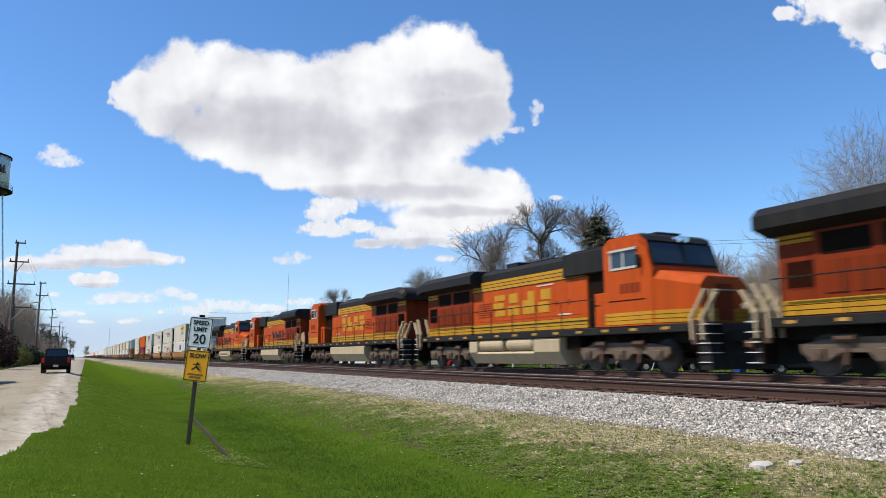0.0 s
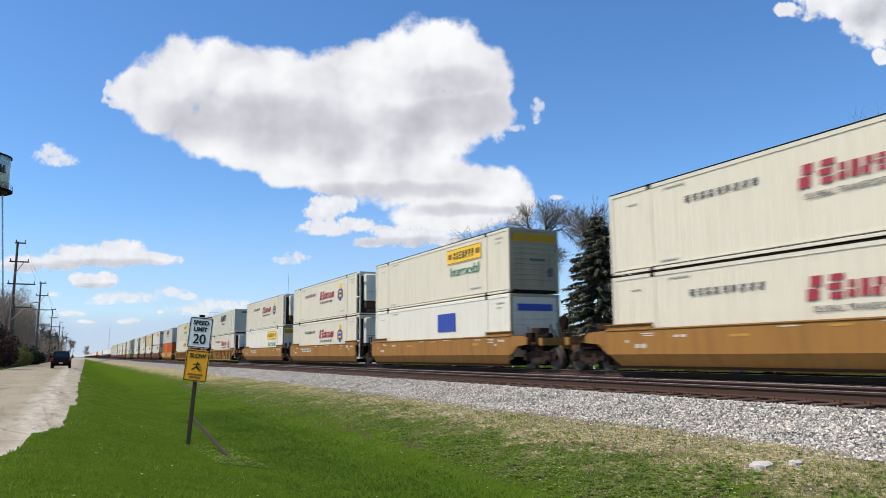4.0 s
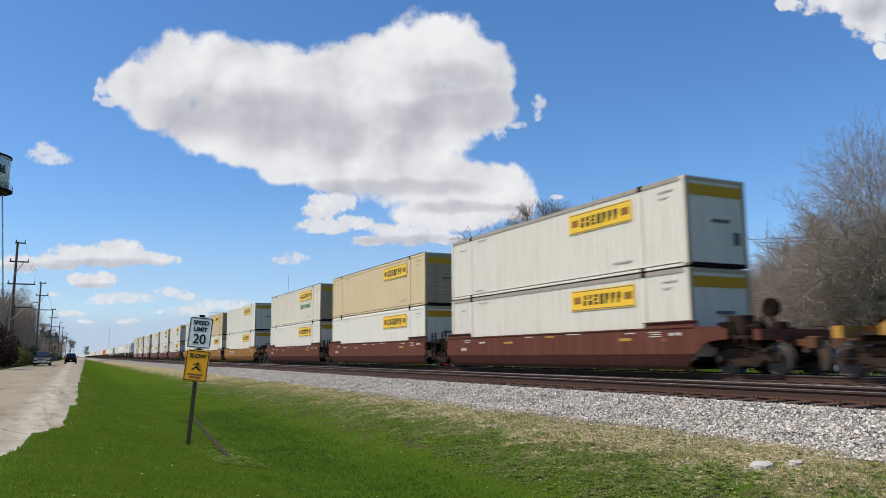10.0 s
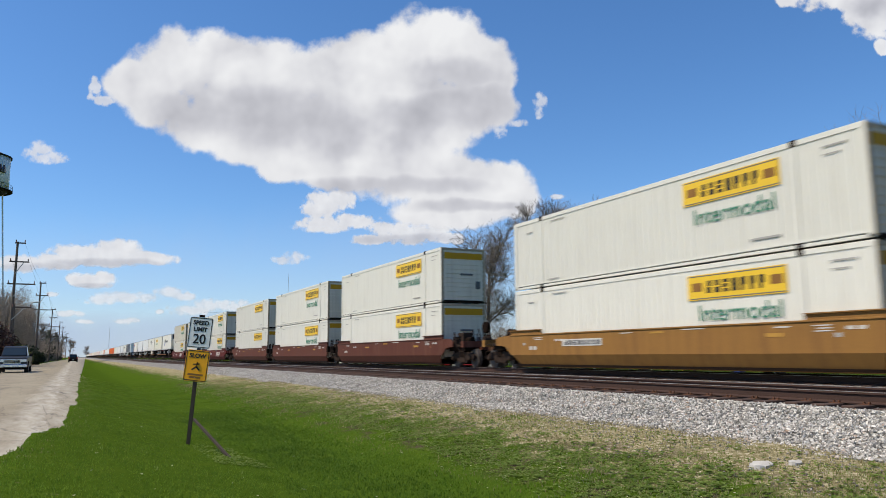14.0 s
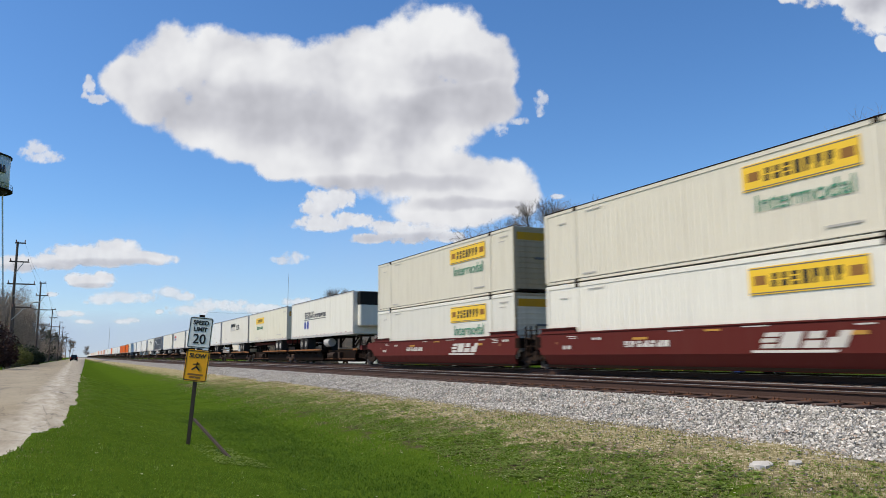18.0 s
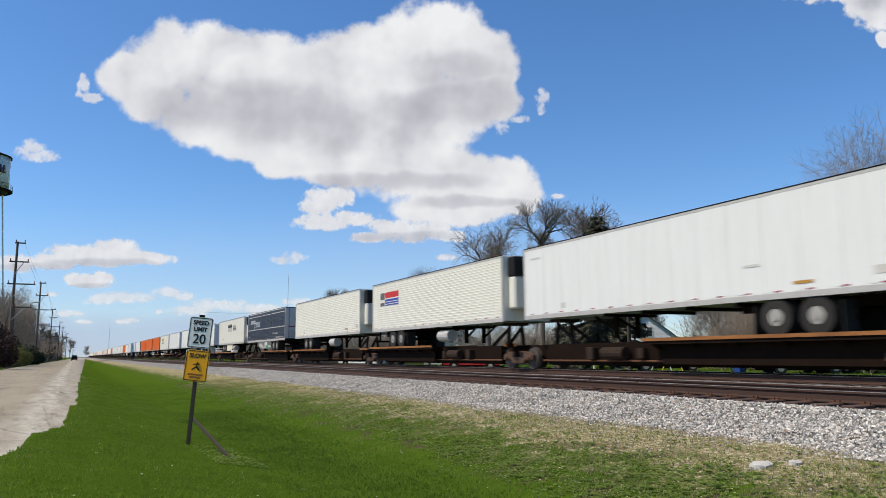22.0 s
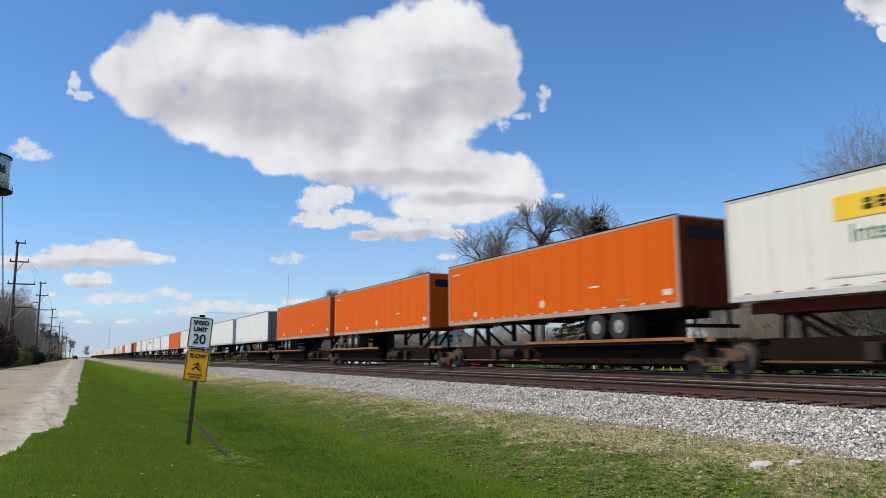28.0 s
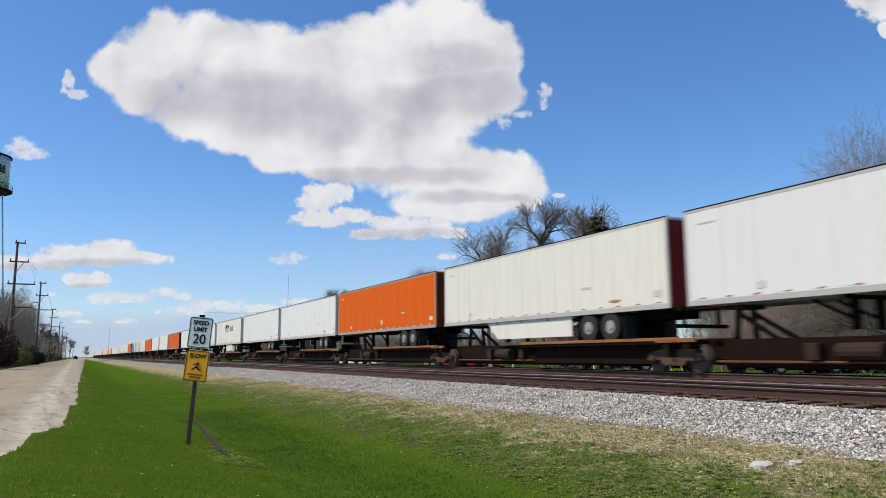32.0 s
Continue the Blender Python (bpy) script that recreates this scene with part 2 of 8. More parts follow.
M["bark"] = paint("grey_brown_bark", (0.15, 0.12, 0.10), 0.95, dirt=(0.05, 0.04, 0.035), amount=0.5, streak=(3, 3, 0.5), bump=0.6)
M["twig"] = paint("pale_twigs", (0.33, 0.27, 0.215), 0.95, dirt=(0.15,0.12,0.10), amount=0.5, streak=(1, 1, 1), bump=0)
M["dark_twig"] = paint("dark_twigs", (0.26, 0.215, 0.175), 0.95, dirt=(0.06, 0.05, 0.04), amount=0.5, streak=(1, 1, 1), bump=0)


def glass():
    m, n, l, b = nodes_of("tinted_glass")
    b.inputs["Base Color"].default_value = (0.02, 0.03, 0.04, 1)
    b.inputs["Roughness"].default_value = 0.05
    b.inputs["Specular IOR Level"].default_value = 0.5
    relief(n, l, b, noise_tex(n, l, 1.5, 2), 0.05, 0.01)
    return m


M["glass"] = glass()


def grass_ground():
    """Turf with dry, bare and gravelly patches that thicken towards the track."""
    m, n, l, b = nodes_of("turf")
    tc = n.new("ShaderNodeTexCoord")
    sep = n.new("ShaderNodeSeparateXYZ")
    l.new(tc.outputs["Object"], sep.inputs["Vector"])
    big = noise_tex(n, l, 0.35, 4)
    mid = noise_tex(n, l, 1.7, 5)
    fine = noise_tex(n, l, 14, 4)
    green = ramp(n, l, mid, [(0.3, (0.040, 0.084, 0.007)), (0.55, (0.056, 0.103, 0.010)), (0.8, (0.084, 0.124, 0.015))])
    grain = noise_tex(n, l, 55, 3, rough=0.7)
    green = blend(n, l, ramp(n, l, fine, [(0.3, 0.0), (0.8, 0.6)]), green, (0.095, 0.135, 0.013))
    green = blend(n, l, ramp(n, l, grain, [(0.35, 0.55), (0.6, 0.0)]), green, (0.036, 0.070, 0.006))
    dry = ramp(n, l, blend(n, l, 0.5, fine, grain), [(0.36, (0.11, 0.098, 0.044)), (0.5, (0.26, 0.22, 0.115)), (0.62, (0.56, 0.49, 0.36))])
    # how dry: by the distance to the track, broken up by noise
    near = n.new("ShaderNodeMapRange")
    near.inputs["From Min"].default_value, near.inputs["From Max"].default_value = 5.2, 8.2
    l.new(sep.outputs["X"], near.inputs["Value"])
    far = n.new("ShaderNodeMapRange")
    far.inputs["From Min"].default_value, far.inputs["From Max"].default_value = 23.0, 20.0
    l.new(sep.outputs["X"], far.inputs["Value"])
    lo = n.new("ShaderNodeMath")
    lo.operation = "MULTIPLY"
    l.new(near.outputs["Result"], lo.inputs[0])
    l.new(far.outputs["Result"], lo.inputs[1])
    add = n.new("ShaderNodeMath")
    add.operation = "MULTIPLY_ADD"
    add.inputs[1].default_value = 2.2
    l.new(noise_tex(n, l, 1.5, 7, rough=0.68), add.inputs[0])
    l.new(lo.outputs[0], add.inputs[2])
    less = n.new("ShaderNodeMath")
    less.operation = "SUBTRACT"
    less.inputs[1].default_value = 0.90
    l.new(add.outputs[0], less.inputs[0])
    dryness = ramp(n, l, less.outputs[0], [(0.62, 0.0), (0.88, 0.95)])
    col = blend(n, l, dryness, green, dry)
    # bare dark soil between the weeds of the bank
    soil = n.new("ShaderNodeMath")
    soil.operation = "MULTIPLY"
    l.new(ramp(n, l, noise_tex(n, l, 1.3, 6, rough=0.7), [(0.53, 0.0), (0.60, 1.0)]), soil.inputs[0])
    l.new(ramp(n, l, near.outputs["Result"], [(0.0, 0.0), (0.15, 0.9), (0.75, 0.55), (1.0, 0.0)]), soil.inputs[1])
    col = blend(n, l, soil.outputs[0], col, ramp(n, l, grain, [(0.35, (0.035, 0.026, 0.018)), (0.65, (0.13, 0.095, 0.07))]))
    l.new(col, b.inputs["Base Color"])
    b.inputs["Roughness"].default_value = 1.0
    b.inputs["Specular IOR Level"].default_value = 0.0
    relief(n, l, b, blend(n, l, 0.5, fine, grain), 0.8, 0.04)
    return m


def road_surface():
    """Sun-bleached chip-seal with patches, cracks and a pale gravel edge."""
    m, n, l, b = nodes_of("worn_road")
    tc = n.new("ShaderNodeTexCoord")
    sep = n.new("ShaderNodeSeparateXYZ")
    l.new(tc.outputs["Object"], sep.inputs["Vector"])
    mid = noise_tex(n, l, 0.8, 5, (1, 0.35, 1))
    fine = noise_tex(n, l, 26, 4)
    base = ramp(n, l, mid, [(0.3, (0.20, 0.162, 0.098)), (0.55, (0.27, 0.226, 0.143)), (0.75, (0.325, 0.277, 0.183))])
    base = blend(n, l, 0.3, base, ramp(n, l, fine, [(0.3, (0.12, 0.10, 0.07)), (0.7, (0.40, 0.35, 0.27))]))
    edge = n.new("ShaderNodeMapRange")
    edge.inputs["From Min"].default_value, edge.inputs["From Max"].default_value = -1.7, 0.2
    l.new(sep.outputs["X"], edge.inputs["Value"])
    wob = n.new("ShaderNodeMath")
    wob.operation = "MULTIPLY_ADD"
    wob.inputs[1].default_value = 0.6
    l.new(noise_tex(n, l, 1.3, 7, (1.3, 0.3, 1), rough=0.66), wob.inputs[0])
    l.new(edge.outputs["Result"], wob.inputs[2])
    pale = ramp(n, l, wob.outputs[0], [(0.60, 0.0), (0.82, 0.75), (1.05, 0.9), (1.15, 0.45)])
    seams = ramp(n, l, noise_tex(n, l, 1.6, 7, (1.0, 0.32, 1), rough=0.72), [(0.33, 0.36), (0.39, 0.85), (0.45, 1.0)])
    grit = ramp(n, l, noise_tex(n, l, 2.2, 8, (1.2, 0.28, 1), rough=0.7), [(0.3, (0.20, 0.165, 0.115)), (0.5, (0.40, 0.36, 0.285)), (0.7, (0.56, 0.52, 0.44))])
    col = blend(n, l, pale, base, grit)
    col = blend(n, l, 1.0, col, seams, "MULTIPLY")
    # long wandering cracks
    mp = n.new("ShaderNodeMapping")
    mp.inputs["Scale"].default_value = (0.9, 0.22, 1)
    l.new(tc.outputs["Object"], mp.inputs["Vector"])
    bent = blend(n, l, 0.25, mp.outputs["Vector"], noise_tex(n, l, 1.2, 5, (1, 0.4, 1)))
    crack = n.new("ShaderNodeTexVoronoi")
    crack.feature = "DISTANCE_TO_EDGE"
    crack.inputs["Scale"].default_value = 1.6
    l.new(bent, crack.inputs["Vector"])
    col = blend(n, l, 1.0, col, ramp(n, l, crack.outputs["Distance"], [(0.0, 0.60), (0.007, 0.82), (0.016, 1.0)]), "MULTIPLY")
    l.new(col, b.inputs["Base Color"])
    b.inputs["Roughness"].default_value = 0.92
    relief(n, l, b, fine, 0.4, 0.012)
    return m


def stone_mat(name, lo, mid_c, hi, island=True):
    m, n, l, b = nodes_of(name)
    if island:
        g = n.new("ShaderNodeNewGeometry")
        fac = g.outputs["Random Per Island"]
    else:
        v = n.new("ShaderNodeTexVoronoi")
        v.inputs["Scale"].default_value = 16
        tc = n.new("ShaderNodeTexCoord")
        l.new(tc.outputs["Object"], v.inputs["Vector"])
        fac = v.outputs["Color"]
        relief(n, l, b, v.outputs["Distance"], 1.0, 0.05)
    col = ramp(n, l, fac, [(0.0, lo), (0.5, mid_c), (0.9, hi), (1.0, (0.36, 0.24, 0.16))])
    spots = noise_tex(n, l, 30, 3)
    l.new(blend(n, l, ramp(n, l, spots, [(0.4, 0.0), (0.8, 0.5)]), col, (0.2, 0.19, 0.18)), b.inputs["Base Color"])
    b.inputs["Roughness"].default_value = 0.9
    return m


def leafy(name, a, c, rough=0.7, through_=0.0):
    m, n, l, b = nodes_of(name)
    g = n.new("ShaderNodeNewGeometry")
    col = ramp(n, l, g.outputs["Random Per Island"], [(0.0, a), (1.0, c)])
    col = blend(n, l, ramp(n, l, noise_tex(n, l, 0.9, 3, coord="Object"), [(0.35, 0.0), (0.7, 0.45)]), col, tuple(0.6 * v for v in a))
    l.new(col, b.inputs["Base Color"])
    b.inputs["Roughness"].default_value = rough
    b.inputs["Specular IOR Level"].default_value = 0.12
    if through_:
        # thin leaves let light through
        tr = n.new("ShaderNodeBsdfTranslucent")
        l.new(col, tr.inputs["Color"])
        mx = n.new("ShaderNodeMixShader")
        mx.inputs["Fac"].default_value = through_
        l.new(b.outputs[0], mx.inputs[1])
        l.new(tr.outputs[0], mx.inputs[2])
        l.new(mx.outputs[0], n["Material Output"].inputs["Surface"])
    return m


M["turf"] = grass_ground()
M["road"] = road_surface()
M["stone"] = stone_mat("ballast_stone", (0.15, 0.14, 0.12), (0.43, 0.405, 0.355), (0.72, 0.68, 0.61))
# bed darker than its stones: the shade in their gaps is painted in
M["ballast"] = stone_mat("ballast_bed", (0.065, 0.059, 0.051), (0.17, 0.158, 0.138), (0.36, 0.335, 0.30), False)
M["gravel"] = stone_mat("strewn_gravel", (0.10, 0.09, 0.07), (0.22, 0.20, 0.165), (0.42, 0.39, 0.34))
M["blade"] = leafy("grass_blades", (0.098, 0.186, 0.016), (0.215, 0.305, 0.042), through_=0.5)
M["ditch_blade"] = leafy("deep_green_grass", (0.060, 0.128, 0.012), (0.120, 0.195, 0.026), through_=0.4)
M["dry_blade"] = leafy("dry_grass_blades", (0.22, 0.20, 0.075), (0.48, 0.41, 0.23), through_=0.4)
M["weed"] = leafy("broad_weeds", (0.13, 0.215, 0.034), (0.325, 0.395, 0.12), through_=0.5)
M["needle"] = leafy("spruce_needles", (0.115, 0.118, 0.085), (0.23, 0.22, 0.165), through_=0.4)
M["dark_leaf"] = leafy("dark_evergreen", (0.016, 0.026, 0.015), (0.042, 0.056, 0.03))
M["plum_leaf"] = leafy("dark_reddish_foliage", (0.038, 0.018, 0.017), (0.085, 0.048, 0.038))
M["spring_leaf"] = leafy("spring_foliage", (0.10, 0.11, 0.03), (0.20, 0.19, 0.06))
M["petal"] = leafy("pale_petals", (0.7, 0.66, 0.3), (0.85, 0.82, 0.7))
# ---- ground, road and track ----
# road with a ragged gravel edge towards the verge
EDGE = ((-2000, -2.6), (-400, -2.6), (-40, -2.6), (5, -1.5), (10.2, -0.71), (14.9, -0.13), (24.4, 0.16), (59, 0.49), (129, 1.37), (900, 10.5), (9000, 105))


def road_edge(y):
    for (y0, e0), (y1, e1) in zip(EDGE, EDGE[1:]):
        if y <= y1:
            e = e0 + (e1 - e0) * max(0.0, (y - y0) / (y1 - y0))
            break
    return e + 0.10 * noise.noise(Vector((3.1, y * 0.5, 0))) + 0.07 * noise.noise(Vector((7.1, y * 1.9, 0)))


PROFILE = ((-400, 0.3), (-14, 0.46), (-0.5, 0.46), (0.6, 0.26), (2.0, -0.06), (3.2, -0.26), (4.6, -0.2), (6.0, 0.0), (7.5, 0.2), (8.8, 0.33), (11, 0.4), (26, 0.36), (34, 0.2), (400, 0.2))


def ground_z(x, y):
    for (x0, z0), (x1, z1) in zip(PROFILE, PROFILE[1:]):
        if x <= x1:
            k = max(0.0, (x - x0) / (x1 - x0))
            z = z0 + (z1 - z0) * k
            break
    else:
        z = PROFILE[-1][1]
    # the verge rises a little to the road behind and beside the camera
    z -= 0.12 * max(0.0, min(1.0, (road_edge(y) - 0.05 - x) / 0.5))
    rough = 0.05 if 0.5 < x < 9 else 0.0
    return z + rough * noise.noise(Vector((x * 0.45, y * 0.45, 0.3))) + 0.4 * rough * noise.noise(Vector((x * 1.7, y * 1.7, 1.3)))


def spread(stops):
    out = []
    for lo, hi, step in stops:
        v = lo
        while v < hi - 1e-6:
            out.append(v)
            v += step
    return out + [stops[-1][1]]


def sheet(name, xs, ys, z_of, material):
    nx = len(xs)
    verts = [(x, y, z_of(x, y)) for y in ys for x in xs]
    faces = [(j * nx + i, j * nx + i + 1, (j + 1) * nx + i + 1, (j + 1) * nx + i) for j in range(len(ys) - 1) for i in range(nx - 1)]
    me = bpy.data.meshes.new(name)
    me.from_pydata(verts, [], faces)
    me.polygons.foreach_set("use_smooth", [True] * len(me.polygons))
    me.materials.append(material)
    return new(name, me)


gx = spread([(-4000, -400, 600), (-400, -40, 60), (-40, -8, 4), (-8, -3, 1), (-3, 10, 0.25), (10, 30, 1.0), (30, 90, 6), (90, 400, 60), (400, 4000, 600)])
gy = spread([(-1200, -100, 220), (-100, -8, 8), (-8, 30, 0.35), (30, 60, 1.0), (60, 160, 5), (160, 600, 40), (600, 4800, 420)])
tagged(sheet("ground", gx, gy, ground_z, M["turf"]), "green spring grass verge with dry patches", "ground", kind="structure")


ry = spread([(-400, -40, 20), (-40, -10, 10), (-10, 60, 0.4), (60, 200, 2.5), (200, 3800, 60)])
rverts, rfaces = [], []
cols = 9
for y in ry:
    e = road_edge(y)
    for i in range(cols):
        left = -6.1 + 0.008 * max(0.0, y - 79)
        x = left + (e - left) * i / (cols - 1)
        z = 0.485 + 0.015 * (1 - abs(x + 2.8) / 3.4) + 0.008 * noise.noise(Vector((x, y * 0.7, 0)))
        if i == cols - 1:
            z = ground_z(x, y) - 0.01
        rverts.append((x, y, z))
for j in range(len(ry) - 1):
    for i in range(cols - 1):
        rfaces.append((j * cols + i, j * cols + i + 1, (j + 1) * cols + i + 1, (j + 1) * cols + i))
rme = bpy.data.meshes.new("road")
rme.from_pydata(rverts, [], rfaces)
rme.polygons.foreach_set("use_smooth", [True] * len(rfaces))
rme.materials.append(M["road"])
tagged(new("road", rme), "sun-bleached tan road with a broken gravel edge", "road", kind="structure")
for y0, y1 in ((68, 79), (150, 158)):
    d = part("driveway", box(-30, -6.05, y0, y1, 0.2, 0.492), M["concrete"])
    tagged(d, "pale concrete driveway joining the road", "driveway", kind="structure")

# ballast bed under both tracks
NEAR_X = 11.7
BED = ((8.75, 0.28), (9.25, 0.40), (10.15, 0.745), (13.05, 0.745), (14.4, 0.66), (16.0, 0.70), (16.6, 0.78), (19.4, 0.78), (20.1, 0.75), (21.2, 0.33))


def bed_z(x):
    for (x0, z0), (x1, z1) in zip(BED, BED[1:]):
        if x <= x1:
            return z0 + (z1 - z0) * max(0.0, (x - x0) / (x1 - x0))
    return BED[-1][1]


by = spread([(-900, -8, 40), (-8, 40, 0.5), (40, 120, 4), (120, 3600, 120)])
bxs = [8.75, 9.0, 9.25, 9.5, 9.8, 10.15, 10.6, 11.2, 12, 13.05, 13.6, 14.4, 15, 16, 16.6, 18, 19.4, 20.1, 21.2]


def bed_height(x, y):
    k = 0.06 if 8.7 < x < 10.1 else 0.015
    return bed_z(x) + k * noise.noise(Vector((x * 2.2, y * 1.3, 5)))


tagged(sheet("ballast_bed", bxs, by, bed_height, M["ballast"]), "crushed-stone ballast bed under two tracks, darkened for the gaps between stones", "ballast", kind="structure")


def stones(name, count, place, size, material, label, category, seed):
    """Loose angular stones as one mesh: eight-sided lumps with uneven axes."""
    rng = np.random.default_rng(seed)
    base = np.array([(1, 0, 0), (-1, 0, 0), (0, 1, 0), (0, -1, 0), (0, 0, 1), (0, 0, -1), (.7, .7, .5), (-.7, -.6, .5)], float)
    tri = np.array([(6, 0, 2), (6, 2, 4), (6, 4, 0), (7, 1, 3), (7, 3, 4), (7, 4, 1), (2, 1, 4), (0, 4, 3), (2, 0, 5), (1, 2, 5), (3, 1, 5), (0, 3, 5)])
    pts = place(rng, count)
    n = len(pts)
    ax = rng.uniform(0.55, 1.25, (n, 1, 3)) * rng.uniform(size[0], size[1], (n, 1, 1))
    v = (base[None] + rng.normal(0, 0.16, (n, 8, 3))) * ax
    a, t = rng.uniform(0, 6.28, n), rng.uniform(-0.7, 0.7, n)
    ca, sa, ct, st = np.cos(a)[:, None], np.sin(a)[:, None], np.cos(t)[:, None], np.sin(t)[:, None]
    x, y, z = v[..., 0], v[..., 1] * ct - v[..., 2] * st, v[..., 1] * st + v[..., 2] * ct
    v = np.stack([x * ca - y * sa, x * sa + y * ca, z], -1) + pts[:, None]
    f = (tri[None] + (np.arange(n) * 8)[:, None, None]).reshape(-1, 3)
    me = bpy.data.meshes.new(name)
    me.from_pydata(v.reshape(-1, 3).tolist(), [], f.tolist())
    me.materials.append(material)
    return tagged(new(name, me), label, category, kind="stuff")


def on_shoulder(rng, n):
    y = 2.5 + 55 * rng.random(n) ** 1.7
    x = 8.6 + 1.72 * rng.random(n) ** 0.9
    return np.array([(a, b, bed_height(max(a, 8.76), b) + 0.012) for a, b in zip(x, y)])


def in_between(rng, n):
    y = 3 + 45 * rng.random(n) ** 1.6
    x = 10.4 + 4.2 * rng.random(n)
    return np.array([(a, b, bed_height(a, b) + 0.005) for a, b in zip(x, y)])


def strewn(rng, n):
    y = 2.5 + 26 * rng.random(n) ** 1.4
    x = 8.9 - 1.9 * rng.random(n) ** 1.8
    k = np.array([noise.noise(Vector((a * 0.9, b * 0.6, 9))) for a, b in zip(x, y)])
    keep = k > -0.05 - 0.35 * (x > 8.0)
    return np.array([(a, b, ground_z(a, b) + 0.008) for a, b in zip(x[keep], y[keep])])


stones("ballast_stones", 74000, on_shoulder, (0.013, 0.030), M["stone"], "loose pale grey crushed ballast stones", "ballast stones", 3)
stones("ballast_stones", 9000, in_between, (0.015, 0.03), M["stone"], "loose pale grey crushed ballast between the tracks", "ballast stones", 4)
stones("strewn_stones", 5200, strewn, (0.006, 0.019), M["gravel"], "ballast stones strewn in the thin grass", "gravel", 5)

# rails: head, web and foot, both tracks
RAIL = ((-0.075, -0.18), (0.075, -0.18), (0.075, -0.165), (0.012, -0.145), (0.012, -0.045), (0.036, -0.035), (0.036, -0.004), (-0.036, -0.004), (-0.036, -0.035), (-0.012, -0.045), (-0.012, -0.145), (-0.075, -0.165))
for cx, track in ((NEAR_X, "nearer"), (TRACK_X, "farther")):
    for side in (-1, 1):
        x = cx + side * 0.7535
        rail = thing("rail", "rust-brown steel rail with a worn bright head", "rail", "rails of the two tracks")
        rail.location = (x, 0, RAIL_Z)
        part("rail_web", prism(bmesh.new(), RAIL, "y", -900, 3600), M["rail_side"], rail)
        part("rail_head", box(-0.035, 0.035, -900, 3600, -0.004, 0.0), M["rail_head"], rail, "polished running surface")

# ties, with plates and spikes on the near track
tie_me = mesh_of(box(-1.30, 1.30, -0.115, 0.115, -0.20, 0.0, 0.012), "tie")
tie_me.materials.append(M["tie"])
plate_me = mesh_of(bx(bx(bx(box(-0.19, 0.19, -0.09, 0.09, 0.0, 0.018), -0.13, -0.10, -0.06, -0.03, 0.018, 0.05), 0.10, 0.13, 0.03, 0.06, 0.018, 0.05), -0.13, -0.10, 0.03, 0.06, 0.018, 0.05), "tie_plate")
plate_me.materials.append(M["rust"])
rng = random.Random(8)
for i in range(130):
    y = -6 + i * 0.52
    t = tagged(new("tie", tie_me), "weathered brown timber tie bedded in ballast", "railway tie", "ties of the near track")
    t.matrix_basis = pose(NEAR_X + rng.uniform(-0.06, 0.06), y + rng.uniform(-0.03, 0.03), 0.796 + rng.uniform(-0.01, 0.006), 0, 0, rng.uniform(-1.5, 1.5))
    if y < 22:
        for s in (-0.7535, 0.7535):
            p = new("tie_plate", plate_me)
            p.parent = t
            p.location = (s, 0, -0.008)
ties_far = bmesh.new()
for i in range(130):
    y = -6 + i * 0.52
    bx(ties_far, TRACK_X - 1.3, TRACK_X + 1.3, y - 0.115, y + 0.115, 0.6, 0.80)
for i in range(200):
    y = 61.6 + i * 0.52
    bx(ties_far, NEAR_X - 1.3, NEAR_X + 1.3, y - 0.115, y + 0.115, 0.6, 0.80)
tagged(part("far_ties", ties_far, M["tie"]), "weathered timber ties along the tracks", "railway ties", kind="stuff")
# ---- rolling stock ----
# local axes of each vehicle: x across (0 at the middle, negative towards the road), y back along the train from its leading end, z up from the rail


def side_marks(parent, x, rows, material, name="marking"):
    """Unreadable stencils as plain bars on the side: rows of (y0, y1, z0, z1)."""
    bm = bmesh.new()
    for y0, y1, z0, z1 in rows:
        bx(bm, x - 0.002, x + 0.004, y0, y1, z0, z1)
    ob = part(name, bm, material, parent)
    return tagged(ob, kind="stuff") if len(rows) > 1 else ob


SHAPES = (((0, 1, 0, 1),), ((0, 1, 0, 0.44), (0.12, 0.9, 0.56, 1)), ((0, 1, 0, 0.62), (0, 0.55, 0.62, 1)), ((0, 0.85, 0, 0.27), (0.1, 1, 0.37, 0.63), (0, 0.9, 0.73, 1)), ((0.1, 1, 0.4, 1), (0.45, 1, 0, 0.4)), ((0, 0.8, 0.55, 1), (0.15, 1, 0, 0.47)))


def stencil(parent, x, y, z, w, h, material, name="lettering", seed=1, gaps=6, slant=0.0, wide=0.82):
    """A brand's word as a row of plain barred blocks, no letters; y is the leading end."""
    bm = bmesh.new()
    rng_ = random.Random(seed)
    cw = w / gaps
    for i in range(gaps):
        a, b = y + i * cw, cw * wide * rng_.uniform(0.86, 1.0)
        for p0, p1, q0, q1 in rng_.choice(SHAPES):
            bx(bm, x - 0.007, x + 0.004, a + b * p0, a + b * p1, z + h * q0, z + h * q1)
    if slant:
        for v in bm.verts:
            v.co.y -= slant * (v.co.z - z)
    return tagged(part(name, bm, material, parent), kind="stuff")


def word_on_side(parent, text, x, y_mid, z_mid, h, material):
    """Readable writing on the side that faces -x."""
    m = Matrix.Translation((x, y_mid, z_mid)) @ Matrix.Rotation(radians(-90), 4, "Z")
    return mesh_part("writing", letters(text, h), material, parent, m)


CL, CW, CH = 16.154, 2.591, 2.89


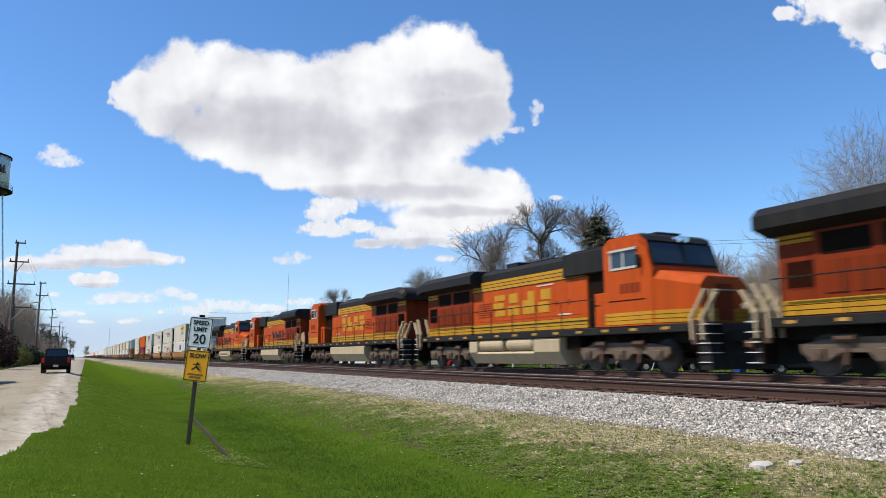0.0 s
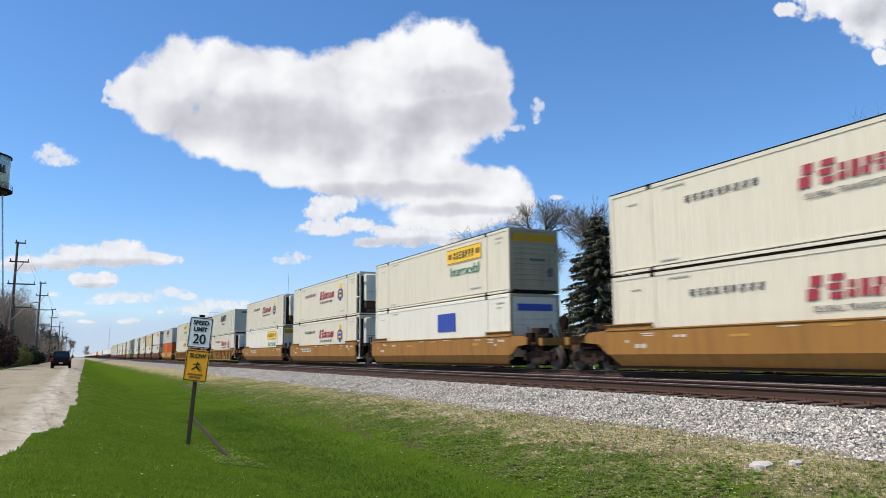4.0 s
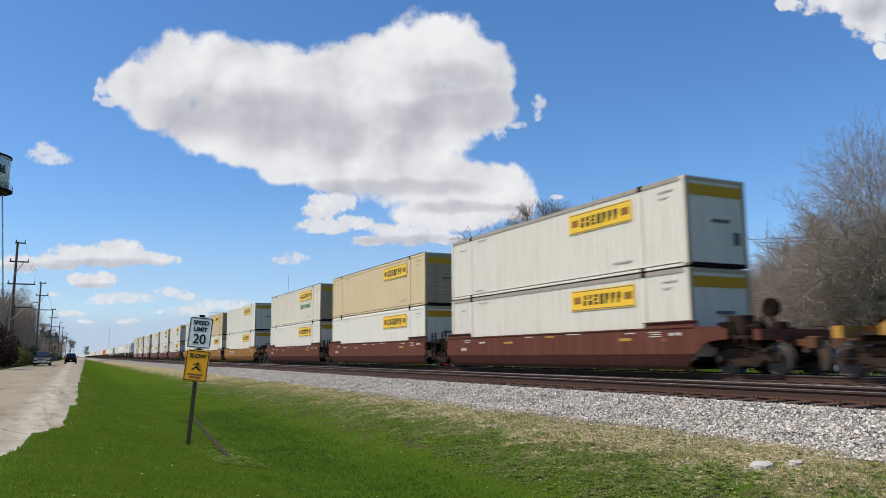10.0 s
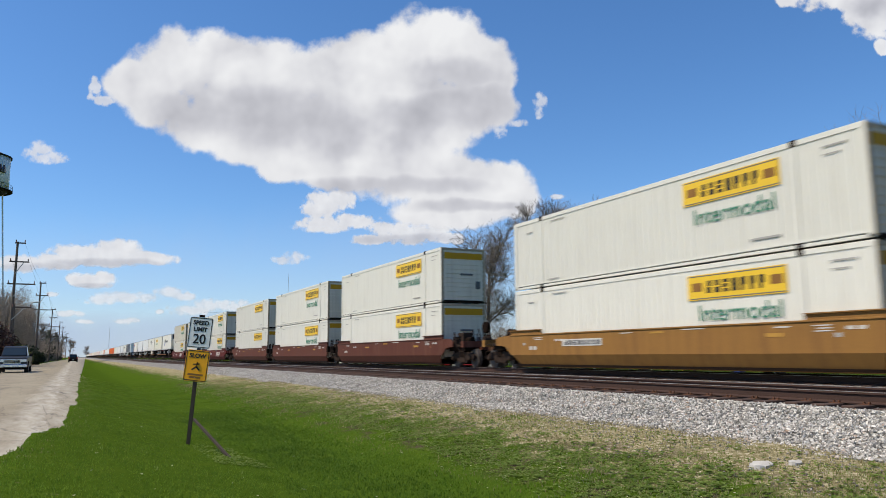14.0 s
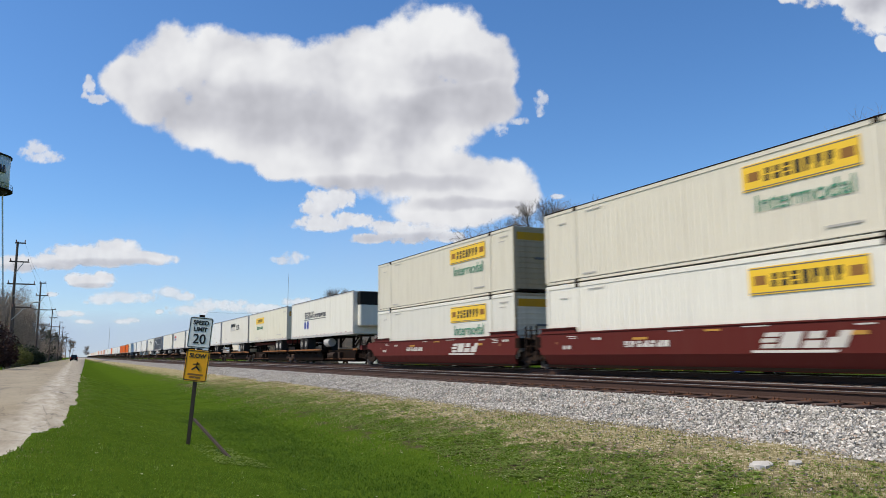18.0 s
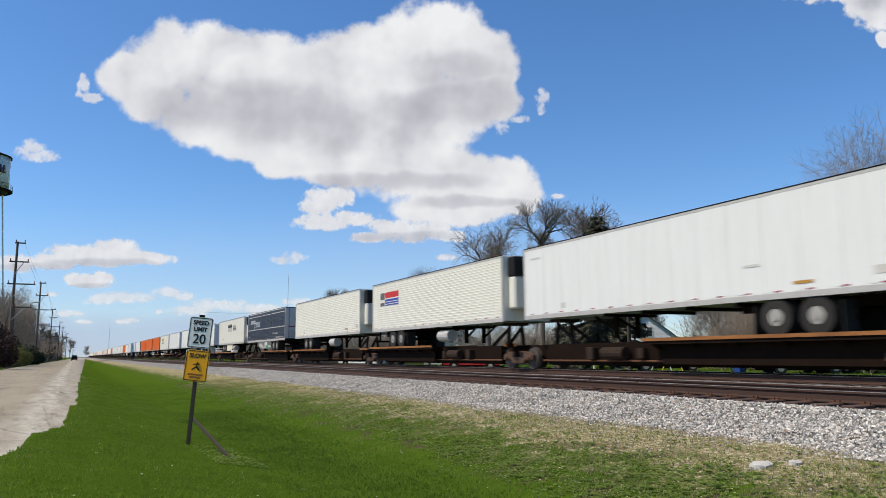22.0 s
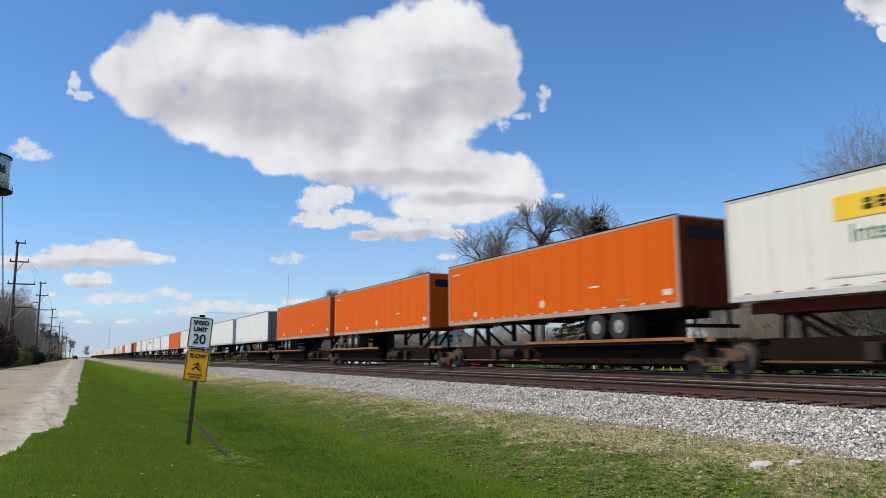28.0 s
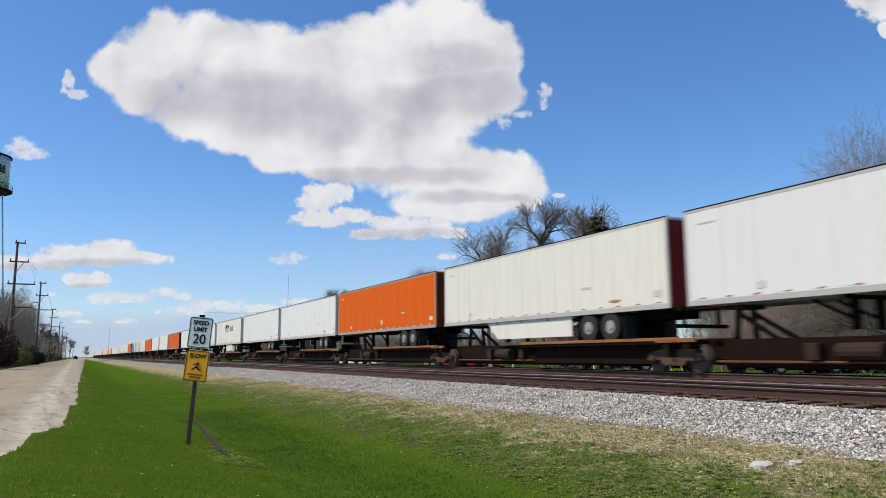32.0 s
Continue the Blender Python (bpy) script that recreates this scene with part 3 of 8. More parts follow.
def wheel_mesh(r, w):
    bm = bmesh.new()
    rod(bm, (-w / 2, 0, 0), (w / 2, 0, 0), r, n=24)
    rod(bm, (w / 2 - 0.01, 0, 0), (w / 2 + 0.035, 0, 0), r + 0.028, n=24)
    rod(bm, (-w / 2 - 0.02, 0, 0), (-w / 2, 0, 0), r * 0.8, r * 0.86, n=24)
    rod(bm, (-w / 2 - 0.09, 0, 0), (-w / 2 - 0.01, 0, 0), r * 0.25, n=10)
    return mesh_of(bm, "wheel")


WHEEL = wheel_mesh(0.44, 0.13)
WHEEL.materials.append(M["wheel_steel"])
LOCO_WHEEL = wheel_mesh(0.53, 0.14)
LOCO_WHEEL.materials.append(M["wheel_steel"])


def axle(parent, y, me, r):
    for s in (-1, 1):
        w = new("wheel", me)
        w.parent = parent
        w.matrix_basis = pose(s * 0.775, y, r, 0, 0, 0 if s < 0 else 180)
    part("axle", rod(bmesh.new(), (-0.7, y, r), (0.7, y, r), 0.085), M["dark"], parent)


FRAME = ((-1.16, 0.40), (-1.16, 0.56), (-0.92, 0.66), (-0.45, 0.74), (0.45, 0.74), (0.92, 0.66), (1.16, 0.56), (1.16, 0.40), (0.90, 0.36), (0.62, 0.42), (0.40, 0.22), (-0.40, 0.22), (-0.62, 0.42), (-0.90, 0.36))


def bogie(parent, y, steel="truck_steel"):
    """Freight truck: two cast side frames, bolster, springs, bearing caps and two wheelsets."""
    t = new("truck")
    t.parent = parent
    t.location = (0, y, 0)
    for s in (-1, 1):
        bm = prism(bmesh.new(), FRAME, "x", s * 0.98 - 0.07, s * 0.98 + 0.07)
        part("side_frame", bm, M[steel], t, "dusty cast side frame")
        sp = bmesh.new()
        prism(sp, ((-0.28, 0.27), (-0.14, 0.25), (0.0, 0.27), (0.14, 0.25), (0.28, 0.27), (0.28, 0.5), (-0.28, 0.5)), "x", s * 1.0 - 0.07, s * 1.0 + 0.06)
        part("spring_nest", sp, M[steel], t)
        for k in (-0.89, 0.89):
            part("bearing_cap", rod(bmesh.new(), (s * 1.03, k, 0.44), (s * 1.16, k, 0.44), 0.12, 0.09, n=12), M[steel], t)
    part("bolster", box(-1.1, 1.1, -0.2, 0.2, 0.48, 0.8, 0.03), M["dark"], t)
    for k in (-0.89, 0.89):
        axle(t, k, WHEEL, 0.44)
    return t


def coupler(parent, y0, y1, z=0.88):
    bm = bar(bmesh.new(), (0, y0, z), (0, y1, z), 0.16, 0.2)
    bx(bm, -0.17, 0.17, y0 - 0.02, y0 + 0.28, z - 0.18, z + 0.16, 0.03)
    part("coupler", bm, M["rust"], parent)


def well_car(paint_name, label, ribbed=False, lead=True, tail=True, badge=None):
    """A well unit: deep side sills, end platforms, braces and trucks. y = 0 is the leading end of its containers."""
    c = thing("well_car", label, "well car", "well cars of the train")
    p = M[paint_name]
    y0, y1 = -0.25, CL + 0.25
    zb, zm, zt = 0.14, 0.58, 1.42
    for s in (-1, 1):
        bm = bmesh.new()
        if ribbed:
            bx(bm, s * 1.36, s * 1.40, y0, y1, zb, zt - 0.1)
            bx(bm, s * 1.34, s * 1.50, y0, y1, zt - 0.16, zt, 0.01)
            bx(bm, s * 1.34, s * 1.49, y0, y1, zb, zb + 0.12, 0.01)
            part("side_sill", bm, p, c)
            for yy in (y0 + 0.1, y1 - 1.2):
                part("stencil_panel", box(s * 1.40, s * 1.41, yy, yy + 1.1, 0.35, 1.15), M["black"], c)
                side_marks(c, s * 1.412, [(yy + 0.2, yy + 0.9, 0.85, 1.0), (yy + 0.2, yy + 0.75, 0.6, 0.68)], M["pale_bar"])
            for i in range(17):
                yy = y0 + 0.5 + i * (y1 - y0 - 1.0) / 16
                rb = bx(bmesh.new(), s * 1.40, s * 1.485, yy - 0.05, yy + 0.05, zb + 0.12, zt - 0.16)
                part("side_rib", rb, p, c)
        else:
            # upright upper plate, and a lower plate that slants in and is cut away over the trucks
            part("side_sill", bx(bm, s * 1.37, s * 1.44, y0, y1, zm, zt), p, c)
            part("top_flange", bx(bmesh.new(), s * 1.442, s * 1.47, y0, y1, zt - 0.05, zt, 0.008), p, c)
            bm = bmesh.new()
            c0, c1 = (0.55 if lead else 0.25), (0.55 if tail else 0.25)
            outer = ((s * 1.44, y0 + 0.12, zm), (s * 1.44, y1 - 0.12, zm), (s * 1.20, y1 - c1, zb), (s * 1.20, y0 + c0, zb))
            a_ = [bm.verts.new(v) for v in outer]
            b_ = [bm.verts.new((v[0] - s * 0.05, v[1], v[2])) for v in outer]
            bm.faces.new(a_)
            bm.faces.new(b_[::-1])
            for i in range(4):
                bm.faces.new((a_[i], b_[i], b_[(i + 1) % 4], a_[(i + 1) % 4]))
            bmesh.ops.recalc_face_normals(bm, faces=bm.faces)
            part("lower_plate", bm, p, c)
            part("bottom_chord", bx(bmesh.new(), s * 1.12, s * 1.25, y0 + c0, y1 - c1, zb - 0.05, zb - 0.002), p, c)
        # raised end guards with a dark inner face
        for a, b in ((y0 - 0.05, 2.0), (CL - 2.0, y1 + 0.05)):
            g = bx(bx(bmesh.new(), s * 1.33, s * 1.39, a, b, zt - 0.05, zt + 0.17), s * 1.33, s * 1.45, a, b, zt + 0.15, zt + 0.18)
            part("end_guard", g, p, c)
    for e, has in ((0, lead), (1, tail)):
        ye = y0 if e == 0 else y1
        d = -1 if e == 0 else 1
        reach = 2.75 if has else 1.62
        bm = bmesh.new()
        bx(bm, -0.32, 0.32, ye, ye + d * (reach - 0.3), 0.82, 1.12)
        bx(bm, -1.44, 1.44, ye, ye + d * 0.34, 0.86, 1.28)
        if has:
            bx(bm, -1.46, 1.46, ye + d * (reach - 0.55), ye + d * (reach - 0.3), 0.95, 1.25)
        part("end_platform", bm, p if has else M["dark"], c)
        if not has:
            gear = bx(bx(bx(bmesh.new(), -1.3, -1.22, ye + d * 0.55, ye + d * 0.6, 0.5, 1.75), -1.3, -1.22, ye + d * 0.95, ye + d * 1.0, 0.5, 1.75), -1.0, 1.0, ye + d * 0.4, ye + d * 0.9, 1.2, 1.42)
            for k in range(4):
                bx(gear, -1.3, -1.26, ye + d * 0.55, ye + d * 1.0, 0.6 + k * 0.32, 0.63 + k * 0.32)
            part("end_ladder", gear, M["dark_truck"], c)
        mach = bx(box(-1.15, 1.15, ye + d * 0.34, ye + d * (reach - 0.75), 0.78, 1.0), -0.9, 0.9, ye + d * 0.34, ye + d * 0.6, 0.2, 0.95)
        part("end_deck", mach, M["dark"], c)
        for s in (-1, 1):
            g = bmesh.new()
            prism(g, ((ye, 1.40), (ye + d * 1.0, 1.36), (ye + d * 1.25, 1.24), (ye + d * 1.25, 1.0), (ye + d * 0.5, 0.94), (ye, 0.60)) if has else ((ye, 1.40), (ye + d * 0.25, 1.34), (ye + d * 0.3, 1.0), (ye, 0.60)), "x", s * 1.38, s * 1.43)
            part("end_gusset", g, p, c)
            if ribbed:
                # near-black wedge over the sill stands for the shaded cut-out at the truck
                sh = prism(bmesh.new(), ((ye + d * 0.02, 0.12), (ye - d * (1.1 if has else 0.5), 0.12), (ye - d * (0.7 if has else 0.3), 0.42), (ye + d * 0.02, 0.66)), "x", s * 1.20, s * 1.50)
                part("wheel_shield", sh, M["dark"], c)
        if has:
            coupler(c, ye + d * (reach + 0.35), ye + d * (reach - 0.4))
            br = bmesh.new()
            rod(br, (0.5, ye + d * 1.2, 1.2), (0.5, ye + d * 1.2, 1.95), 0.06)
            rod(br, (0.42, ye + d * 1.2, 1.95), (0.58, ye + d * 1.2, 1.95), 0.28, n=16)
            part("hand_brake", br, M["dark"], c)
            for s in (-1, 1):
                la = bmesh.new()
                for k in range(4):
                    rod(la, (s * 1.36, ye + d * (reach - 0.9), 0.45 + k * 0.3), (s * 1.36, ye + d * (reach - 0.45), 0.45 + k * 0.3), 0.014, n=5)
                for q in (0.45, 0.9):
                    rod(la, (s * 1.36, ye + d * (reach - q), 0.4), (s * 1.36, ye + d * (reach - q), 1.6), 0.016, n=5)
                part("ladder", la, M["dark_truck"], c)
            pipe = bmesh.new()
            rod(pipe, (-0.6, ye + d * 0.6, 1.3), (-0.6, ye + d * 1.8, 1.3), 0.16, n=10)
            bx(pipe, -1.0, -0.4, ye + d * 0.5, ye + d * 1.0, 1.15, 1.5)
            part("brake_gear", pipe, M["dark"], c)
            part("brake_platform", bx(bx(box(-1.25, 1.25, ye + d * 0.5, ye + d * 1.9, 1.0, 1.1), -0.85, -0.3, ye + d * 0.7, ye + d * 1.3, 1.1, 1.7, 0.03), 0.1, 0.5, ye + d * 1.5, ye + d * 1.8, 1.1, 1.5, 0.03), M["dark_truck"], c)
            rig, rr = bmesh.new(), random.Random(17 + e)
            for k in range(16):
                a_, b_, z_ = rr.uniform(-1.3, 1.1), ye + d * rr.uniform(0.35, 2.2), rr.uniform(0.95, 1.55)
                if k % 2:
                    bx(rig, a_, a_ + rr.uniform(0.1, 0.4), b_ - 0.1, b_ + rr.uniform(0.05, 0.3), z_, z_ + rr.uniform(0.08, 0.35))
                else:
                    rod(rig, (a_, b_, 0.9), (a_ + rr.uniform(-0.3, 0.3), b_ + rr.uniform(-0.4, 0.4), z_ + 0.35), 0.03, n=5)
            tagged(part("brake_rigging", rig, M["dark_truck"], c), kind="stuff")
            bogie(c, ye + d * 1.55, "dark_truck")
        elif e == 1:
            bogie(c, ye + d * 1.45, "dark_truck")
            sp = box(-0.9, 0.9, ye + d * 1.05, ye + d * 1.85, 0.98, 1.24, 0.04)
            part("articulation", sp, M["dark"], c)
    part("floor", box(-1.3, 1.3, 0.0, CL, zb - 0.02, zb + 0.06), M["dark"], c)
    x = -1.505 if ribbed else -1.447
    rows = [(0.3, 0.5, 1.15, 1.24), (0.6, 0.8, 1.15, 1.24), (1.2, 1.75, 1.26, 1.29), (1.2, 1.6, 1.19, 1.22), (1.2, 1.7, 1.12, 1.15), (2.4, 2.9, 1.25, 1.29), (5.4, 6.3, 1.31, 1.34), (8.6, 9.2, 1.28, 1.31), (12.6, 12.8, 1.1, 1.18), (12.9, 13.1, 1.1, 1.18), (14.0, 14.6, 1.24, 1.27), (14.0, 14.5, 1.17, 1.20), (14.4, 14.6, 0.78, 0.92), (14.7, 14.9, 0.78, 0.92)] if not ribbed else [(4.3, 4.9, 0.4, 0.55), (9, 9.7, 0.5, 0.62)]
    side_marks(c, x, rows, M["pale_bar"])
    side_marks(c, x, [(2.6, 3.2, 1.02, 1.12), (10.2, 10.9, 1.06, 1.14), (7.1, 7.7, 1.24, 1.3)], M["yellow_car"], "reflector")
    for row in ((0.95, 1.13, 0.97, 1.08), (CL - 0.92, CL - 0.77, 0.97, 1.06)):
        side_marks(c, x, [row], M["bright_rust"] if paint_name != "mustard" else M["mark_grey"], "placard")
    if badge == "plate":
        part("name_plate", box(x - 0.006, x + 0.004, 10.2, 12.6, 0.9, 1.16), M["pale_bar"], c, "weathered pale name plate")
        stencil(c, x - 0.006, 10.3, 0.95, 2.2, 0.16, M["grime_bar"], gaps=8)
    elif badge == "red":
        stencil(c, x, 7.0, 0.72, 2.2, 0.5, M["oxide"], gaps=3, seed=4)
    elif badge == "white":
        stencil(c, x, 3.2, 0.72, 2.7, 0.42, M["pale_bar"], gaps=4, seed=9, slant=0.5, wide=0.9)
        part("logo_stripe", box(x - 0.006, x + 0.004, 3.4, 6.0, 0.60, 0.67), M["pale_bar"], c)
        stencil(c, x, 9.2, 0.82, 2.2, 0.2, M["pale_bar"], gaps=7, seed=2)
    return c


def sealed_container(name, body, label, style, upper=True):
    """A 53-foot container: y = 0 leading end, z = 0 bottom, x centred."""
    c = thing("container", label, "container", "containers on the train")
    b = M[body]
    h = CW / 2
    # one corrugated shell
    n = 60
    near, away = [(-h + 0.03, 0.05)], [(h - 0.03, 0.05)]
    for i in range(n):
        yy = 0.25 + i * (CL - 0.5) / (n - 1)
        for dy, dx in ((-0.06, 0.03), (-0.045, 0.012), (0.045, 0.012), (0.06, 0.03)):
            near.append((-h + dx, yy + dy))
            away.append((h - dx, yy + dy))
    near.append((-h + 0.03, CL - 0.05))
    away.append((h - 0.03, CL - 0.05))
    part("body", prism(bmesh.new(), near + away[::-1], "z", 0.12, CH - 0.03), b, c)
    rail_mat = M["worn_rail"] if body == "aged_white" else b
    for s in (-1, 1):
        part("top_rail", box(s * (h - 0.06), s * h, 0, CL, CH - 0.15, CH, 0.008), rail_mat, c)
        part("bottom_rail", bx(box(s * (h - 0.07), s * (h + 0.004), 0, CL, 0.02, 0.11, 0.008), s * (h - 0.02), s * (h + 0.008), 0.1, CL - 0.1, 0.15, 0.19), b, c)
        part("rail_gap", box(s * (h - 0.04), s * (h - 0.026), 0.1, CL - 0.1, 0.10, 0.16), M["dark"], c)
        for yy in (0.0, 1.98, CL - 2.14, CL - 0.16):
            part("post", box(s * (h - 0.05), s * (h + 0.004), yy, yy + 0.16, 0.03, CH - 0.02, 0.006), b, c)
        cf = bmesh.new()
        for yy in (1.95, CL - 2.15):
            bx(cf, s * (h - 0.15), s * (h + 0.012), yy, yy + 0.2, CH - 0.16, CH + 0.02)
            bx(cf, s * (h - 0.15), s * (h + 0.012), yy, yy + 0.2, 0.0, 0.14)
        if s < 0:
            pieces("corner_fitting", cf, M["dark"], c)
        else:
            tagged(part("corner_fittings", cf, M["dark"], c), kind="stuff")
    part("roof", box(-h + 0.05, h - 0.05, 0.04, CL - 0.04, CH - 0.04, CH - 0.005), b, c)
    # near-black strip draws the shadow line along the top rail
    if body in ("orange", "worn_orange", "burgundy", "cream", "tan"):
        part("roof_edge", bx(box(-h - 0.004, -h + 0.05, 0, CL, CH - 0.025, CH + 0.012), h - 0.05, h + 0.004, 0, CL, CH - 0.025, CH + 0.012), M["dark"], c, "dark line drawn along the roof edge")
    if style == "cre":
        # open leading frame with a cooling unit set back
        # flat black panel paints the shade of the gap around the unit
        part("end_recess", box(-h + 0.12, h - 0.12, 0.02, 0.06, 0.15, CH - 0.2), M["black"], c)
        part("cooling_unit", box(-0.78, 1.14, -0.42, 0.05, 0.95, CH - 0.14, 0.05), M["white"], c, "white cooling unit")
        part("unit_seam", bx(box(-0.7, 1.06, -0.43, -0.41, 1.55, 1.57), 0.17, 0.19, -0.43, -0.41, 1.0, CH - 0.2), M["grime_bar"], c)
        part("compressor", bx(box(-0.75, 1.1, -0.34, 0.05, 0.45, 0.9, 0.03), -0.6, 0.9, -0.4, 0.0, 0.18, 0.42, 0.03), M["truck_steel"], c, "grimy compressor under the unit")
        fr = bmesh.new()
        for s in (-1, 1):
            bar(fr, (s * (h - 0.04), -0.62, 0.05), (s * (h - 0.04), -0.62, CH), 0.09, 0.09, (0, 1, 0))
            bar(fr, (s * (h - 0.04), -0.62, 0.08), (s * (h - 0.04), 0.05, 0.08), 0.09, 0.09)
            bar(fr, (s * (h - 0.04), -0.62, CH - 0.05), (s * (h - 0.04), 0.05, CH - 0.05), 0.09, 0.09)
            bar(fr, (s * (h - 0.04), -0.6, CH * 0.42), (s * (h - 0.04), 0.05, CH * 0.42), 0.07, 0.09)
        bar(fr, (-h, -0.62, CH - 0.05), (h, -0.62, CH - 0.05), 0.09, 0.09)
        bar(fr, (-h, -0.62, 0.08), (h, -0.62, 0.08), 0.09, 0.09)
        part("end_frame", fr, b, c)
    else:
        # ends face away from the sun; their shade is mixed into the grimed colour
        grimy = M["grime_shade_white"] if body in ("white", "cool_white", "aged_white") else M["grime_shade_tan"] if body in ("cream", "tan") else b
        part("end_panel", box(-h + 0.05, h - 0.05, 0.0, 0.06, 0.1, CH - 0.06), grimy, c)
        part("end_frame", bx(bx(box(-h, -h + 0.14, -0.03, 0.02, 0.05, CH - 0.02), h - 0.14, h, -0.03, 0.02, 0.05, CH - 0.02), -h + 0.14, h - 0.14, -0.03, 0.02, CH - 0.14, CH - 0.02), M["grime_shade_tan"] if grimy != b else b, c)
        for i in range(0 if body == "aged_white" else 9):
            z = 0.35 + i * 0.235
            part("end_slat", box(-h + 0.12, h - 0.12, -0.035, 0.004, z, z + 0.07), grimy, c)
        part("end_sill", box(-h + 0.02, h - 0.02, -0.02, 0.05, 0.02, 0.14), M["dark"], c)
    x = -h - 0.003
    pale = M["mark_grey"] if body not in ("orange", "worn_orange", "burgundy") else M["grime_bar"]
    side_marks(c, x, [(0.5, 1.2, CH - 0.40, CH - 0.36), (0.7, 1.2, CH - 0.60, CH - 0.57), (2.6, 3.6, 0.42, 0.48), (12.9, 13.7, 0.26, 0.31), (14.7, 15.2, CH - 0.55, CH - 0.51), (12.5, 13.4, CH - 0.3, CH - 0.26)], pale)
    if style in ("hunt", "hunt_word", "hunt_low"):
        part("end_badge", bx(box(0.72, 0.98, -0.045, 0.0, 0.75, 1.15), -0.2, 0.55, -0.045, 0, 1.45, 1.55), M["grime_bar"], c)
        z0 = 1.88
        part("logo_panel", box(x - 0.004, x + 0.004, 2.5, 6.1, z0 - 0.06, z0 + 0.70), M["yellow"], c, "yellow name panel")
        stencil(c, x - 0.004, 3.2, z0 + 0.13, 2.25, 0.37, M["sign_black"], gaps=7, seed=3, wide=0.74)
        part("panel_border", bx(box(x - 0.007, x, 2.55, 6.05, z0 - 0.03, z0), x - 0.007, x, 2.55, 6.05, z0 + 0.64, z0 + 0.67), M["grime_bar"], c)
        for yy in (2.62, 5.5):
            part("scroll", box(x - 0.006, x, yy, yy + 0.42, z0 + 0.2, z0 + 0.46), M["mustard"], c)
        part("end_logo", box(-h + 0.18, h - 0.18, -0.042, 0.0, CH - 0.60, CH - 0.26), M["shade_yellow"], c)
        if style == "hunt_word":
            word_on_side(c, "Intermodal", x - 0.002, 4.2, 1.40, 0.50, M["green"])
    elif style == "cre":
        stencil(c, x, 5.0, 1.58, 2.4, 0.42, M["crimson"], gaps=7, seed=6, slant=0.12, wide=0.78)
        stencil(c, x, 7.4, 1.56, 1.2, 0.62, M["crimson"], gaps=2, seed=8, slant=0.12, wide=0.8)
        word_on_side(c, "GLOBAL TRANSPORTATION", x - 0.002, 6.75, 1.32, 0.17, M["grime_bar"])
        stencil(c, x, 9.7, 1.98, 2.9, 0.2, M["grime_bar"], "small_lettering", 5, 9, 0.0, 0.7)
        cr = bmesh.new()
        prism(cr, ((3.3, 1.2), (3.6, 1.2), (3.85, 1.6), (3.8, 2.05), (3.1, 2.05), (3.05, 1.6)), "x", x - 0.006, x + 0.004)
        part("crest", cr, M["blue"], c, "blue and gold crest")
        part("crest_band", bx(box(x - 0.01, x, 3.2, 3.7, 1.5, 1.62), x - 0.01, x, 3.2, 3.7, 1.8, 1.92), M["yellow"], c)
        part("crest_top", box(x - 0.008, x + 0.004, 3.25, 3.65, 2.1, 2.42), M["yellow"], c)
        for yy in (2.9, 3.82):
            part("crest_side", box(x - 0.009, x + 0.004, yy, yy + 0.18, 1.35, 1.95), M["mustard"], c)
    elif style == "swift":
        stencil(c, x + 0.002, 6.08, 1.70, 3.5, 0.72, M["faded_orange"], "lettering_shade", 14, 5, 0.4, 0.84)
        stencil(c, x - 0.002, 6.0, 1.74, 3.5, 0.72, M["navy"], gaps=5, seed=14, slant=0.4, wide=0.84)
        word_on_side(c, "INTERMODAL", x - 0.002, 7.6, 1.36, 0.24, M["grime_bar"])
        part("end_logo", box(-0.5, 0.4, -0.045, 0.0, CH - 0.45, CH - 0.28), M["grime_bar"], c)
    elif style == "band":
        stencil(c, x, 11.65, 2.12, 1.85, 0.22, M["grime_bar"], gaps=9, wide=0.9)
        side_marks(c, x, [(11.65, 13.5, 1.98, 2.08)], M["grime_bar"], "underline")
        part("pale_post", box(x - 0.004, x + 0.004, 14.0, 14.6, 0.15, CH - 0.1), M["faded_orange"], c, "faded upright strip")
        if body == "worn_orange":
            part("fresh_panel", box(x - 0.006, x + 0.03, 8.2, 11.0, 0.13, CH - 0.16), M["orange"], c, "brighter repainted orange panel")
    elif style == "arch":
        for k, (y_end, top) in enumerate(((10.7, 1.75), (10.3, 1.1))):
            a = bmesh.new()
            f = lambda t: (y_end - 6.0 * (1 - math.cos(t * 1.45)), 0.22 + top * math.sin(t * 1.45) ** 0.65)
            for i in range(18):
                p0, p1 = f(i / 18), f((i + 1) / 18)
                bar(a, (x, p0[0], p0[1]), (x, p1[0], p1[1]), 0.01, 0.11)
            part("arch_stripe", a, M["white"], c, "white painted arch")
        side_marks(c, x, [(5.0, 8.9, 0.24, 0.34), (9.4, 10.0, 0.45, 0.9), (8.0, 8.4, 0.4, 0.6)], M["white"], "window_marks")
    elif style == "marten":
        part("blue_panel", box(x - 0.004, x + 0.004, 5.2, 7.2, 1.4, 2.3), M["blue"], c, "blue painted panel")
        part("end_logo", box(-0.9, 0.9, -0.045, 0.0, CH - 0.75, CH - 0.45), M["blue"], c)
    return c


TL, TB, TT = 16.15, 2.02, 4.98      # trailer length, floor and roof over the rail


